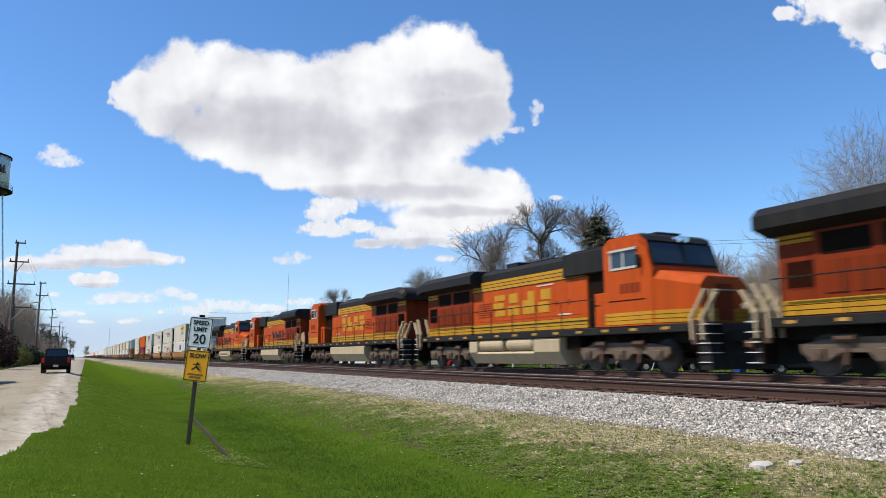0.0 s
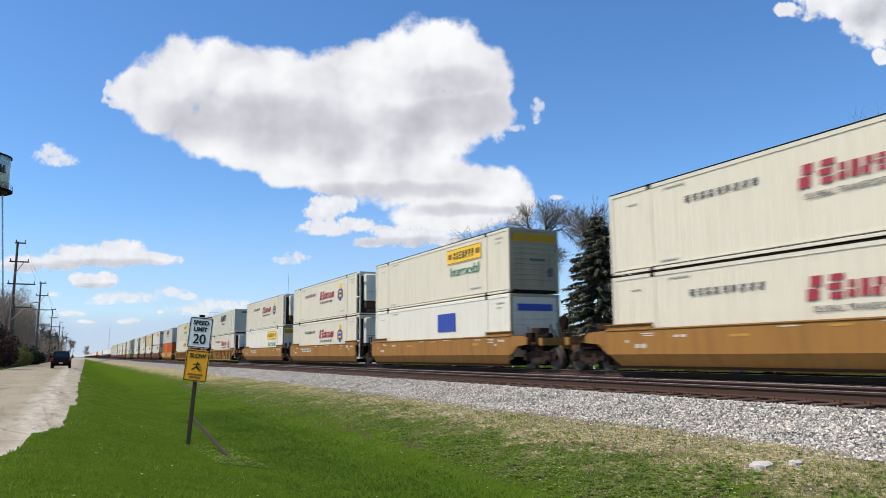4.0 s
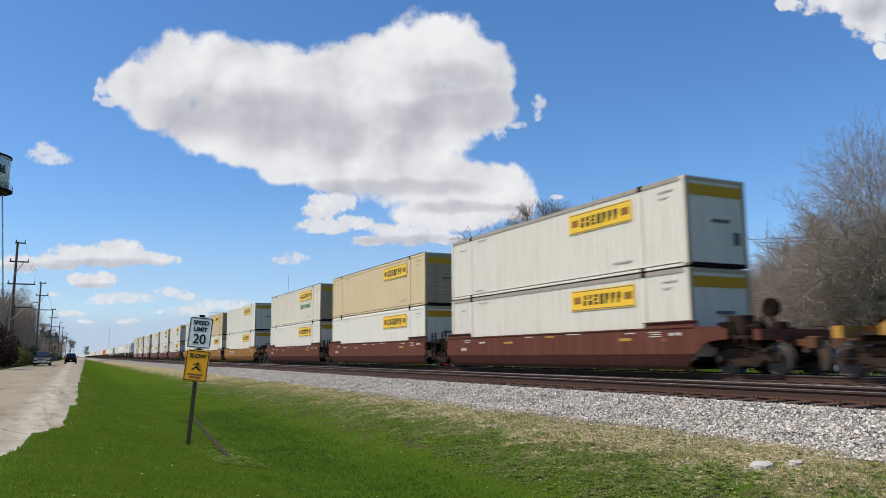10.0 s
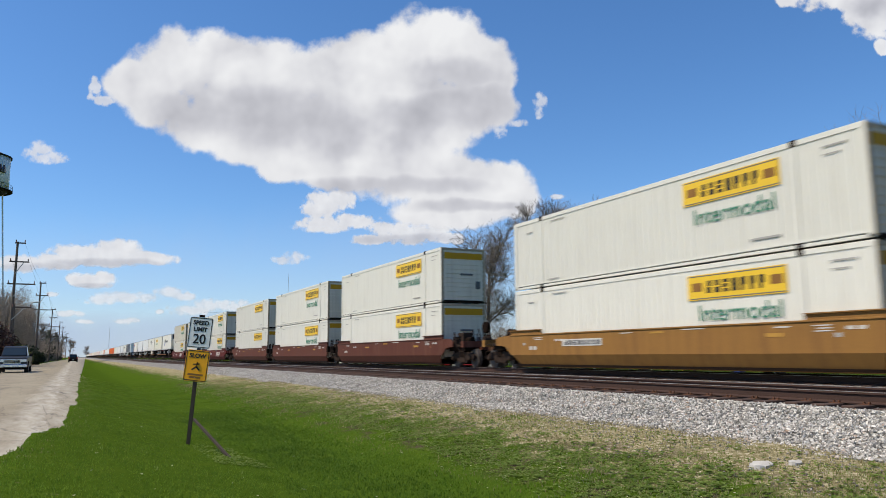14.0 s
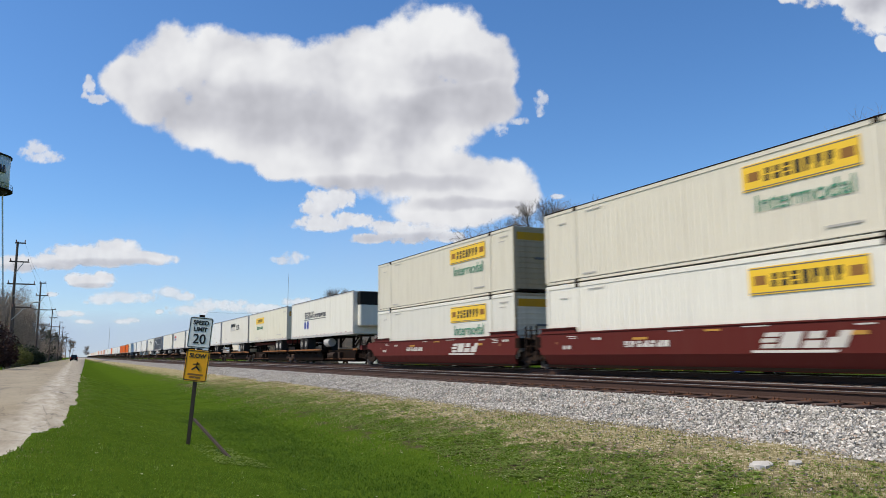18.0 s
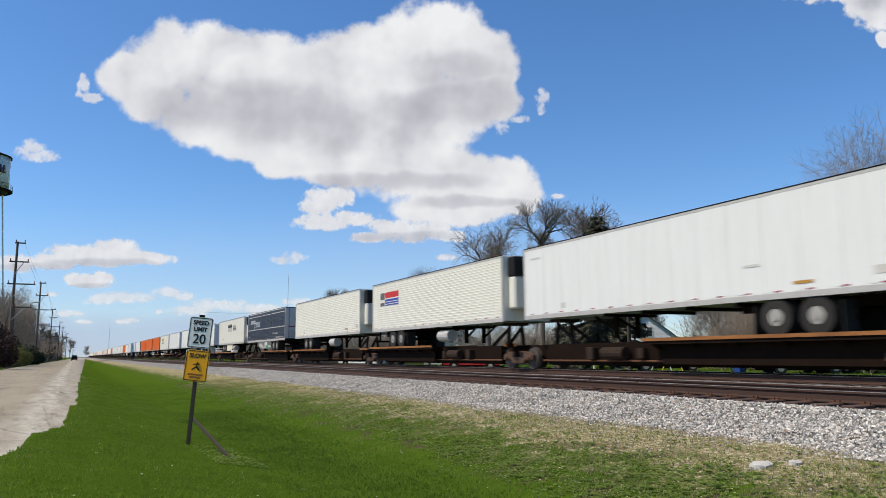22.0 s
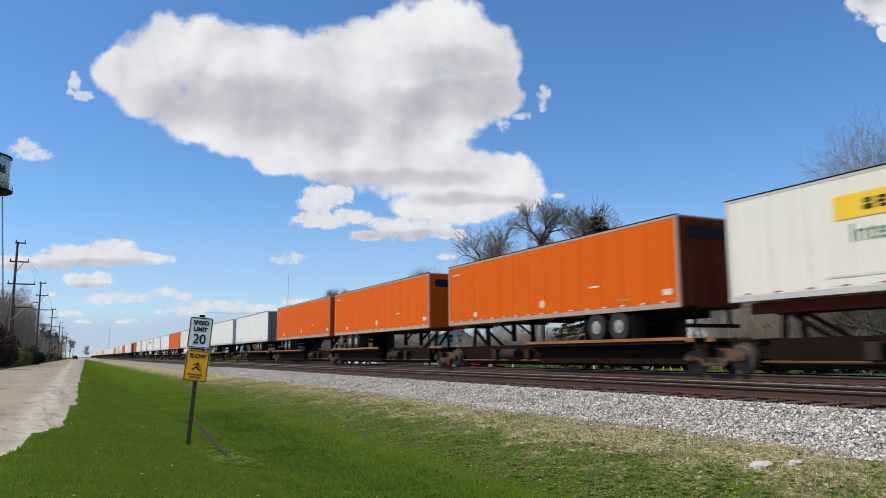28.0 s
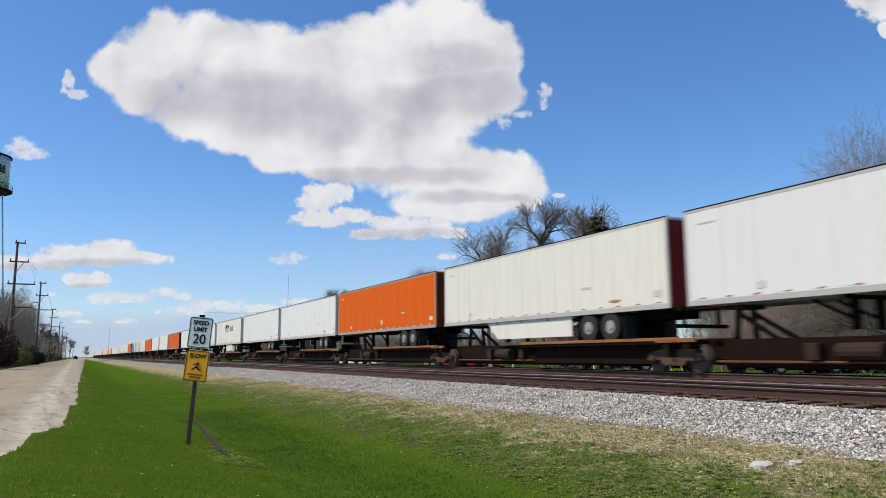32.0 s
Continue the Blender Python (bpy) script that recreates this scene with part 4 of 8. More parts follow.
def trailer(body, label, style="plain", tail_first=True, cooler=False, skirt=False, end="", boxed=False):
    """A 53-foot road trailer on its wheels. y = 0 is the end that leads on the train."""
    c = thing("semi_trailer", label, "trailer", "road trailers on the train")
    b = M[body]
    h = 1.295
    def Y(v):
        return v if tail_first else TL - v      # v counts from the trailer's tail
    # one ribbed shell: long ribs along it, or upright panel seams
    if style in ("ribs", "ribs_logo", "flag", "navy"):
        near = [(-h + 0.009, TB + 0.1)]
        for i in range(20):
            z = TB + 0.25 + i * 0.127
            near += [(-h + 0.009, z), (-h + 0.003, z + 0.014), (-h + 0.003, z + 0.03), (-h + 0.009, z + 0.044)]
        near.append((-h + 0.009, TT - 0.03))
        part("body", prism(bmesh.new(), near + [(-x_, z_) for x_, z_ in near[::-1]], "y", 0.03, TL - 0.03), b, c)
    else:
        near = [(-h + 0.006, 0.03)]
        for i in range(14):
            yy = 0.3 + i * (TL - 0.6) / 13
            near += [(-h + 0.006, yy - 0.035), (-h + 0.022, yy - 0.015), (-h + 0.022, yy + 0.015), (-h + 0.006, yy + 0.035)]
        near.append((-h + 0.006, TL - 0.03))
        part("body", prism(bmesh.new(), near + [(-x_, y_) for x_, y_ in near[::-1]], "z", TB + 0.1, TT - 0.03), b, c)
    for s in (-1, 1):
        part("top_rail", box(s * (h - 0.05), s * h, 0, TL, TT - 0.11, TT, 0.008), M["worn_rail"] if body == "orange" else M["steel"], c)
        part("bottom_rail", box(s * (h - 0.06), s * h, 0, TL, TB, TB + 0.17, 0.008), M["worn_rail"] if body == "orange" else M["steel"], c)
        for odd, mm in ((0, "crimson"), (1, "cool_white")):
            rv = bmesh.new()
            for i in range(16):
                yy = 0.4 + i * 1.0 + odd * 0.26
                bx(rv, s * h, s * (h + 0.004), yy, yy + 0.2, TB + 0.195, TB + 0.23)
            tagged(part("reflective_tape", rv, M[mm], c), kind="stuff")
        for yy in (0.0, TL - 0.12):
            part("corner_post", box(s * (h - 0.08), s * (h + 0.003), yy, yy + 0.12, TB, TT - 0.01, 0.01), M["worn_rail"] if body == "orange" else M["steel"], c)
    part("roof", box(-h + 0.04, h - 0.04, 0.03, TL - 0.03, TT - 0.035, TT - 0.006), M["cool_white"], c)
    # near-black strip paints the shade on the top rail's rounded edge
    part("roof_edge", bx(box(-h - 0.004, -h + 0.06, 0, TL, TT - 0.022, TT + 0.014), h - 0.06, h + 0.004, 0, TL, TT - 0.022, TT + 0.014), M["dark"], c, "dark line drawn along the roof edge")
    # tail: two doors with lock rods; nose: plain panel or cooling unit
    lead_mat = M[end] if end else b
    d = -1 if tail_first else 1
    yt = Y(0.0)
    for s in (-1, 1):
        part("rear_door", box(s * 0.02, s * (h - 0.08), yt - 0.03, yt + 0.03, TB + 0.06, TT - 0.1), lead_mat if tail_first else b, c)
        lr = bmesh.new()
        for k in (0.35, 0.95):
            rod(lr, (s * k, yt + d * 0.05, TB + 0.1), (s * k, yt + d * 0.05, TT - 0.12), 0.02, n=6)
        pieces("lock_rod", lr, b if not end else M["truck_steel"], c)
    part("rear_bumper", bx(bx(box(-1.15, 1.15, yt - 0.05, yt + 0.05, TB - 0.62, TB - 0.5), -0.8, -0.7, yt - 0.04, yt + 0.04, TB - 0.5, TB + 0.02), 0.7, 0.8, yt - 0.04, yt + 0.04, TB - 0.5, TB + 0.02), M["grime_shade_white"] if style in ("plain", "flap") and not end else M["dark"], c)
    yn, dn = Y(TL), -d
    part("nose_panel", box(-h + 0.06, h - 0.06, yn - 0.03, yn + 0.03, TB + 0.05, TT - 0.08), b if tail_first or not end else lead_mat, c)
    if cooler:
        part("cooling_unit", box(-1.0, 1.0, min(yn, yn + dn * 0.55), max(yn, yn + dn * 0.55), TB + 0.55, TT - 0.95, 0.08), M["white"], c, "white cooling unit")
        part("cooler_grille", box(-1.02, 1.02, min(yn, yn + dn * 0.57), max(yn, yn + dn * 0.57), TT - 0.97, TT - 0.08, 0.05), M["black"], c, "black cooler grille")
        part("fuel_tank", rod(bmesh.new(), (-0.95, Y(9.3), TB - 0.45), (-0.95, Y(10.5), TB - 0.45), 0.3, n=14), M["steel"], c)
    # running gear near the tail
    part("slider", bx(box(-0.55, -0.4, min(Y(0.6), Y(5.4)), max(Y(0.6), Y(5.4)), TB - 0.28, TB), 0.4, 0.55, min(Y(0.6), Y(5.4)), max(Y(0.6), Y(5.4)), TB - 0.28, TB), M["dark"], c)
    first = 3.3 if not tail_first else 3.2 if style == "flap" else 3.05 if end else 2.4
    for v in (first, first + 1.25):
        for s in (-1, 1):
            w = new("wheel")
            w.parent = c
            w.location = (s * 0.98, Y(v), TB - 0.48)
            ty = bmesh.new()
            rod(ty, (-0.28, 0, 0), (0.28, 0, 0), 0.50, n=24)
            part("tyre", ty, M["rubber"], w)
            hb = bmesh.new()
            rod(hb, (s * 0.2, 0, 0), (s * 0.288, 0, 0), 0.27, 0.23, n=20)
            rod(hb, (s * 0.29, 0, 0), (s * 0.33, 0, 0), 0.11, n=10)
            part("rim", hb, M["hub"] if not boxed else M["pale_bar"], w)
        part("axle", rod(bmesh.new(), (-0.9, Y(v), TB - 0.48), (0.9, Y(v), TB - 0.48), 0.07), M["dark"], c)
    fl = bmesh.new()
    for v in (first + 2.0, first - 0.68):
        bx(fl, -1.2, -0.66, Y(v) - 0.012, Y(v) + 0.012, TB - 1.0, TB - 0.1)
        bx(fl, 0.66, 1.2, Y(v) - 0.012, Y(v) + 0.012, TB - 1.0, TB - 0.1)
    pieces("mud_flap", fl, M["white"] if style == "flap" else M["rubber"], c)
    for s in (-0.5, 0.5):
        lg = bmesh.new()
        bx(lg, s - 0.08, s + 0.08, Y(11.2) - 0.09, Y(11.2) + 0.09, TB - 0.85, TB)
        bar(lg, (s, Y(11.2), TB - 0.6), (s, Y(12.4), TB - 0.02), 0.08, 0.08)
        part("landing_leg", lg, M["dark"], c)
    pieces("cross_beam", bx(bx(bx(box(-1.2, 1.2, Y(5) - 0.05, Y(5) + 0.05, TB - 0.1, TB + 0.01), -1.2, 1.2, Y(7) - 0.05, Y(7) + 0.05, TB - 0.1, TB + 0.01), -1.2, 1.2, Y(9) - 0.05, Y(9) + 0.05, TB - 0.1, TB + 0.01), -1.2, 1.2, Y(11) - 0.05, Y(11) + 0.05, TB - 0.1, TB + 0.01), M["dark"], c)
    if skirt:
        sk = bmesh.new()
        far_end = 9.4 if style == "ribs_logo" else 11.9
        prism(sk, ((Y(5.4), TB), (Y(far_end), TB), (Y(far_end - 0.9), TB - 0.75), (Y(5.4), TB - 0.75)), "x", -h + 0.10, -h + 0.13)
        part("side_skirt", sk, M["grime_shade_white"] if style == "ribs_logo" else M["white"], c, "white side skirt")
    if boxed:
        # a container on a red road chassis
        part("chassis", bx(bx(box(-0.6, -0.42, 0.1, TL - 0.1, TB - 0.32, TB + 0.0), 0.42, 0.6, 0.1, TL - 0.1, TB - 0.32, TB + 0.0), -1.2, 1.2, 0.05, 0.25, TB - 0.3, TB), M["oxide"], c, "dark red road chassis")
        side_marks(c, -h - 0.004, [(0.6, 1.6, TT - 0.45, TT - 0.39), (2.2, 3.8, TB + 0.5, TB + 0.57), (11.5, 13, TB + 0.4, TB + 0.46)], M["pale_bar"])
    x = -h - 0.004
    if style == "hunt":
        part("logo_panel", box(x - 0.004, x + 0.004, 9.1, 12.7, TB + 1.82, TB + 2.42), M["yellow"], c, "yellow name panel")
        stencil(c, x - 0.004, 9.8, TB + 1.98, 2.2, 0.28, M["sign_black"], gaps=6, seed=3)
        word_on_side(c, "Intermodal", x - 0.002, 10.9, TB + 1.44, 0.46, M["green"])
        part("end_logo", box(-1.1, 1.1, -0.06, -0.02, TT - 0.85, TT - 0.45), M["shade_yellow"], c)
    elif style == "alliance":
        stencil(c, x, 6.2, TB + 1.55, 3.0, 0.3, M["grime_bar"], gaps=12, seed=7)
        stencil(c, x, 9.4, TB + 1.55, 2.6, 0.5, M["grime_bar"], gaps=8, seed=8)
        part("underline", box(x - 0.006, x + 0.004, 6.2, 12.1, TB + 1.42, TB + 1.47), M["grime_bar"], c)
        for yy in (11.0, 11.8):
            o = bmesh.new()
            bmesh.ops.create_circle(o, cap_ends=True, segments=24, radius=1.0, matrix=Matrix.LocRotScale((x - 0.003, yy, TB + 1.02), Euler((0, radians(-90), 0)), (0.34, 0.27, 1)))
            part("blue_disc", o, M["blue"], c)
    elif style == "ribs_logo":
        stencil(c, x, 7.4, TB + 2.0, 2.6, 0.36, M["sign_black"], gaps=5, slant=0.4, wide=0.93)
        stencil(c, x, 7.3, TB + 1.55, 2.5, 0.42, M["pale_bar"], gaps=7)
        stencil(c, x, 4.9, TB + 1.6, 1.9, 0.42, M["grime_bar"], gaps=5, wide=0.5)
        stencil(c, x, 5.0, TB + 2.05, 1.7, 0.10, M["sign_black"], gaps=2, slant=0.3)
        part("small_badge", box(x - 0.004, x + 0.004, 12.6, 13.3, TB + 0.6, TB + 0.75), M["pale_bar"], c)
    elif style == "flag":
        for k, mm in enumerate(("red", "cool_white", "blue")):
            part("flag_stripe", box(x - 0.005, x + 0.004, 11.9, 14.0, (TB + 2.0, TB + 1.93, TB + 1.55)[k], (TB + 2.35, TB + 2.0, TB + 1.93)[k]), M[mm], c)
        for z in (TB + 1.62, TB + 1.76):
            part("flag_line", box(x - 0.007, x, 11.9, 14.0, z, z + 0.04), M["cool_white"], c)
        part("flag_letter", bx(box(x - 0.007, x + 0.004, 14.1, 14.75, TB + 1.55, TB + 1.75), x - 0.007, x + 0.004, 14.1, 14.75, TB + 1.95, TB + 2.35), M["grime_bar"], c)
    elif style == "navy":
        for z in (TB + 2.55, TB + 1.22):
            part("silver_band", box(x - 0.006, x + 0.004, 0.1, TL - 0.1, z, z + 0.07), M["steel"], c)
        hair = bmesh.new()
        for i in range(20):
            z = TB + 0.28 + i * 0.127
            bx(hair, x - 0.001, x + 0.003, 0.14, TL - 0.14, z, z + 0.009)
        tagged(part("rib_lines", hair, M["grime_bar"], c, "fine grey rib edges"), kind="stuff")
        stencil(c, x, 12.4, TB + 1.9, 2.3, 0.36, M["silver"], gaps=7, seed=9)
        stencil(c, x, 10.4, TB + 1.52, 1.9, 0.52, M["silver"], gaps=5, seed=4)
        part("slash", prism(bmesh.new(), ((12.7, TB + 2.2), (12.85, TB + 2.2), (12.75, TB + 1.3), (12.6, TB + 1.3)), "x", x - 0.005, x + 0.003), M["silver"], c)
        stencil(c, x, 2.8, TB + 0.62, 2.0, 0.14, M["silver"], gaps=9, seed=2)
        side_marks(c, x, [(1.9, 3.3, TB + 0.27, TB + 0.36), (1.2, 1.5, TB + 0.3, TB + 0.4), (0.5, 0.8, TB + 0.27, TB + 0.36), (14.9, 15.4, TB + 0.5, TB + 0.56)], M["pale_bar"])
        part("side_skirt", prism(bmesh.new(), ((5.2, TB), (11.4, TB), (10.0, TB - 0.72), (5.2, TB - 0.72)), "x", x + 0.02, x + 0.05), M["grime_bar"], c, "dark side skirt")
        part("skirt_nose", prism(bmesh.new(), ((8.2, TB - 0.72), (10.9, TB - 0.40), (9.6, TB - 0.1), (8.2, TB - 0.1)), "x", x + 0.012, x + 0.02), M["mark_grey"], c, "pale grey skirt nose")
        ring = [(k * 6.2832 / 16) for k in range(16)]
        part("skirt_disc", prism(bmesh.new(), [(9.55 + 0.2 * math.cos(a), TB - 0.33 + 0.14 * math.sin(a)) for a in ring], "x", x + 0.006, x + 0.014), M["pale_bar"], c)
        for y0, z0, ry, rz, mm in ((8.9, -0.18, 0.5, 0.12, "green"), (7.4, -0.25, 0.6, 0.2, "pale_bar"), (6.7, -0.5, 0.7, 0.2, "green"), (7.8, -0.52, 0.5, 0.14, "mark_grey"), (6.0, -0.5, 0.7, 0.09, "pale_bar")):
            part("skirt_patch", prism(bmesh.new(), [(y0 + ry * math.cos(a), TB + z0 + rz * math.sin(a)) for a in ring], "x", x + 0.009, x + 0.014), M[mm], c)
        part("skirt_patch", box(x + 0.006, x + 0.014, 8.2, 8.6, TB - 0.45, TB - 0.1), M["red"], c)
        part("door_seam", box(-0.16, 0.16, yt - 0.045, yt - 0.03, TB + 0.1, TT - 0.15), M["truck_steel"], c, "dirty strip between the doors")
        part("door_marks", bx(box(-1.0, -0.25, yt - 0.04, yt - 0.03, TB + 1.15, TB + 1.25), -0.2, 0.0, yt - 0.048, yt - 0.03, TB + 1.7, TB + 2.1), M["crimson"], c)
        part("door_panel", box(-1.05, -0.3, yt - 0.038, yt - 0.03, TB + 0.25, TB + 0.85), M["steel"], c)
        part("tail_sill", box(-h, h, yt - 0.06, yt + 0.1, TB - 0.16, TB + 0.14), M["dark"], c, "dark rusty tail sill")
    elif style in ("plain", "flap", "ribs"):
        side_marks(c, x, [(14.9, 15.6, TT - 0.5, TT - 0.45), (4.05, 4.6, TB + 0.95, TB + 1.02), (0.35, 0.75, TB + 0.42, TB + 0.62), (13.2, 13.5, TB + 0.35, TB + 0.55)], M["pale_bar"] if body != "orange" else M["grey_green"])
        side_marks(c, x, [(2.4, 3.0, TB + 0.36, TB + 0.44)], M["yellow_car"], "sticker")
        if body == "orange":
            part("mud_splash", prism(bmesh.new(), ((7.5, TB + 0.5), (7.62, TB + 0.42), (7.8, TB + 0.44), (7.9, TB + 0.55), (7.85, TB + 0.7), (7.7, TB + 0.76), (7.55, TB + 0.68)), "x", x - 0.002, x + 0.003), M["tan"], c)
    if body == "orange" and not tail_first:
        part("end_band", box(-0.95, 0.95, -0.05, 0.0, TT - 0.75, TT - 0.35), M["black"], c, "black band on the nose")
        part("nose_marks", box(0.3, 0.75, -0.04, 0.0, TB + 0.55, TB + 1.0), M["grey_green"], c)
    if end and tail_first and body == "orange":
        part("end_band", box(-0.9, 0.9, -0.075, -0.03, TT - 0.75, TT - 0.35), M["black"], c)
    return c


def spine_car(label):
    """A spine unit: one deep centre beam, wheel platforms and a hitch stand. y = 0 is the leading end of its trailer."""
    c = thing("spine_car", label, "spine car", "spine cars of the train")
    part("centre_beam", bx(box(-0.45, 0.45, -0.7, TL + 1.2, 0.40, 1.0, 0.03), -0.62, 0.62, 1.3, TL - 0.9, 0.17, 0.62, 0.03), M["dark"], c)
    return c


def spine_fit(c, tail_first):
    """Platform under the trailer's wheels, hitch under its nose, trucks at the ends."""
    def Y(v):
        return v if tail_first else TL - v
    a, b = min(Y(-0.3), Y(8.9)), max(Y(-0.3), Y(8.9))
    for s in (-1, 1):
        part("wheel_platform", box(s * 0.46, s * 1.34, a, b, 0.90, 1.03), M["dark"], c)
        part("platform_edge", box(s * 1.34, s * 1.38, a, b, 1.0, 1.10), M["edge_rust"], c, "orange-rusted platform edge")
        # added near-black plate fills in the shade below the platform
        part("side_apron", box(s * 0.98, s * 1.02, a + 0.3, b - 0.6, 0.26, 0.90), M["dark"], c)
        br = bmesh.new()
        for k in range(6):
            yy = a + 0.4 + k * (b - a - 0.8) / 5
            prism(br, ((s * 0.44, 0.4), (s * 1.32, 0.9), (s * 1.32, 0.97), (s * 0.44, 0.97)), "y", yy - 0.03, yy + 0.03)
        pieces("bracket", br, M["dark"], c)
    ht = bmesh.new()
    yk = Y(15.1)
    for s in (-0.42, 0.42):
        bar(ht, (s, yk, 0.95), (s * 0.75, yk, 1.94), 0.12, 0.14, (0, 1, 0))
        bar(ht, (s, yk + (1.5 if not tail_first else -1.5), 0.95), (s * 0.75, yk, 1.8), 0.1, 0.12)
    bx(ht, -0.5, 0.5, yk - 0.35, yk + 0.35, 1.9, 2.02)
    part("hitch_stand", ht, M["dark_truck"], c)
    part("end_sill", box(-1.35, 1.35, -0.75, -0.5, 0.72, 0.98), M["dark"], c)
    for yy in (-0.75, TL + 0.9):
        part("step_plate", box(-1.39, -1.30, yy - 0.3, yy + 0.5, 0.94, 1.06), M["edge_rust"], c, "worn orange step plate")
    part("end_sill", box(-1.35, 1.35, TL + 0.9, TL + 1.1, 0.72, 0.98), M["dark"], c)
    part("brake_reservoir", rod(bmesh.new(), (-0.95, Y(10.2), 0.62), (-0.95, Y(11.4), 0.62), 0.22, n=12), M["dark_truck"], c)
    part("brake_valve", bx(box(-1.0, -0.7, Y(12.2) - 0.2, Y(12.2) + 0.2, 0.4, 0.85, 0.02), -0.95, -0.75, Y(9.5) - 0.15, Y(9.5) + 0.15, 0.45, 0.8), M["dark_truck"], c)
    pp = rod(bmesh.new(), (-0.78, 1.0, 0.35), (-0.78, TL - 0.6, 0.35), 0.035, n=6)
    part("brake_pipe", pp, M["rust"], c)
    # near-black plates carry the painted shade on along the beam
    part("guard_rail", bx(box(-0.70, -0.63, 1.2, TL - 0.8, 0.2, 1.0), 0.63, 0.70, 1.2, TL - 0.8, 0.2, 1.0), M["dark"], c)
    bogie(c, TL + 1.0)
    return c



def far_trailer(body, label):
    """A trailer on its spine car that stays far down the line: fewer parts."""
    c = thing("semi_trailer", label, "trailer", "road trailers on the train")
    h = 1.295
    part("body", box(-h, h, 0, TL, TB + 0.1, TT - 0.04, 0.02), M[body], c)
    part("roof", box(-h + 0.03, h - 0.03, 0.02, TL - 0.02, TT - 0.04, TT), M["cool_white"], c)
    part("bottom_rail", box(-h - 0.003, h + 0.003, 0, TL, TB, TB + 0.12), M["steel"], c)
    for yy in (1.6, 2.8):
        part("wheels", rod(bmesh.new(), (-1.2, yy, TB - 0.48), (1.2, yy, TB - 0.48), 0.5, n=14), M["rubber"], c)
    return c


def far_spine(label):
    c = thing("spine_car", label, "spine car", "spine cars of the train")
    part("centre_beam", bx(box(-0.45, 0.45, -0.7, TL + 1.2, 0.40, 1.0), -0.62, 0.62, 1.3, TL - 0.9, 0.17, 0.62), M["dark"], c)
    part("wheel_platform", box(-1.36, 1.36, 0.2, 5.6, 0.93, 1.03), M["rust"], c)
    part("hitch_stand", box(-0.5, 0.5, 14.8, 15.4, 1.0, 2.0), M["rust"], c)
    part("truck", bx(bx(box(-1.05, 1.05, TL - 0.3, TL + 2.3, 0.3, 0.75), -0.84, -0.71, TL - 0.35, TL + 2.35, 0.0, 0.7), 0.71, 0.84, TL - 0.35, TL + 2.35, 0.0, 0.7), M["truck_steel"], c)
    return c


LOCO_FRAME = ((-2.35, 0.62), (-2.35, 0.82), (-1.6, 0.92), (-0.5, 0.98), (0.5, 0.98), (1.6, 0.92), (2.35, 0.82), (2.35, 0.62), (2.05, 0.40), (1.6, 0.40), (1.25, 0.60), (0.5, 0.60), (0.3, 0.40), (-0.3, 0.40), (-0.5, 0.60), (-1.25, 0.60), (-1.6, 0.40), (-2.05, 0.40))


def loco_truck(parent, y):
    t = new("truck")
    t.parent = parent
    t.location = (0, y, 0)
    for s in (-1, 1):
        part("side_frame", prism(bmesh.new(), LOCO_FRAME, "x", s * 1.10 - 0.08, s * 1.10 + 0.08), M["pale_truck"], t, "dust-coated cast side frame")
        jb = bmesh.new()
        for k in (-1.85, 0, 1.85):
            bx(jb, s * 1.12, s * 1.30, k - 0.2, k + 0.2, 0.36, 0.72, 0.03)
            rod(jb, (s * 1.28, k, 0.53), (s * 1.36, k, 0.53), 0.12, n=10)
        pieces("journal_box", jb, M["pale_truck"], t)
        br = bmesh.new()
        for k in (-1.0, 1.0):
            rod(br, (s * 1.22, k - 0.25, 0.95), (s * 1.22, k + 0.3, 0.95), 0.11, n=10)
            bar(br, (s * 1.2, k, 0.9), (s * 1.2, k + 0.1, 0.3), 0.06, 0.1)
        pieces("brake_cylinder", br, M["truck_steel"], t)
        sp = bmesh.new()
        for k in (-1.2, 1.2):
            rod(sp, (s * 1.14, k, 0.9), (s * 1.14, k, 1.2), 0.12, n=10)
        pieces("spring", sp, M["dark"], t)
    part("bolster", box(-1.0, 1.0, -0.5, 0.5, 0.7, 1.2, 0.04), M["dark"], t)
    for k in (-1.85, 0.0, 1.85):
        axle(t, k, LOCO_WHEEL, 0.53)


def hull(bm, a, b):
    """A closed solid between two rings of points."""
    va, vb = [bm.verts.new(v) for v in a], [bm.verts.new(v) for v in b]
    n = len(a)
    bm.faces.new(va)
    bm.faces.new(vb[::-1])
    for i in range(n):
        bm.faces.new((va[i], vb[i], vb[(i + 1) % n], va[(i + 1) % n]))
    bmesh.ops.recalc_face_normals(bm, faces=bm.faces)
    return bm


def nose_ring(y, w, top, lo, hi, proud=0.0):
    """One cross-section of the nose between two heights, with chamfered shoulders."""
    cap = min(hi, top)
    if hi < top - 0.3:
        return [(-w - proud, y, lo), (-w - proud, y, hi), (w + proud, y, hi), (w + proud, y, lo)]
    return [(-w, y, lo), (-w, y, cap - 0.28), (-w + 0.28, y, cap), (w - 0.28, y, cap), (w, y, cap - 0.28), (w, y, lo)]


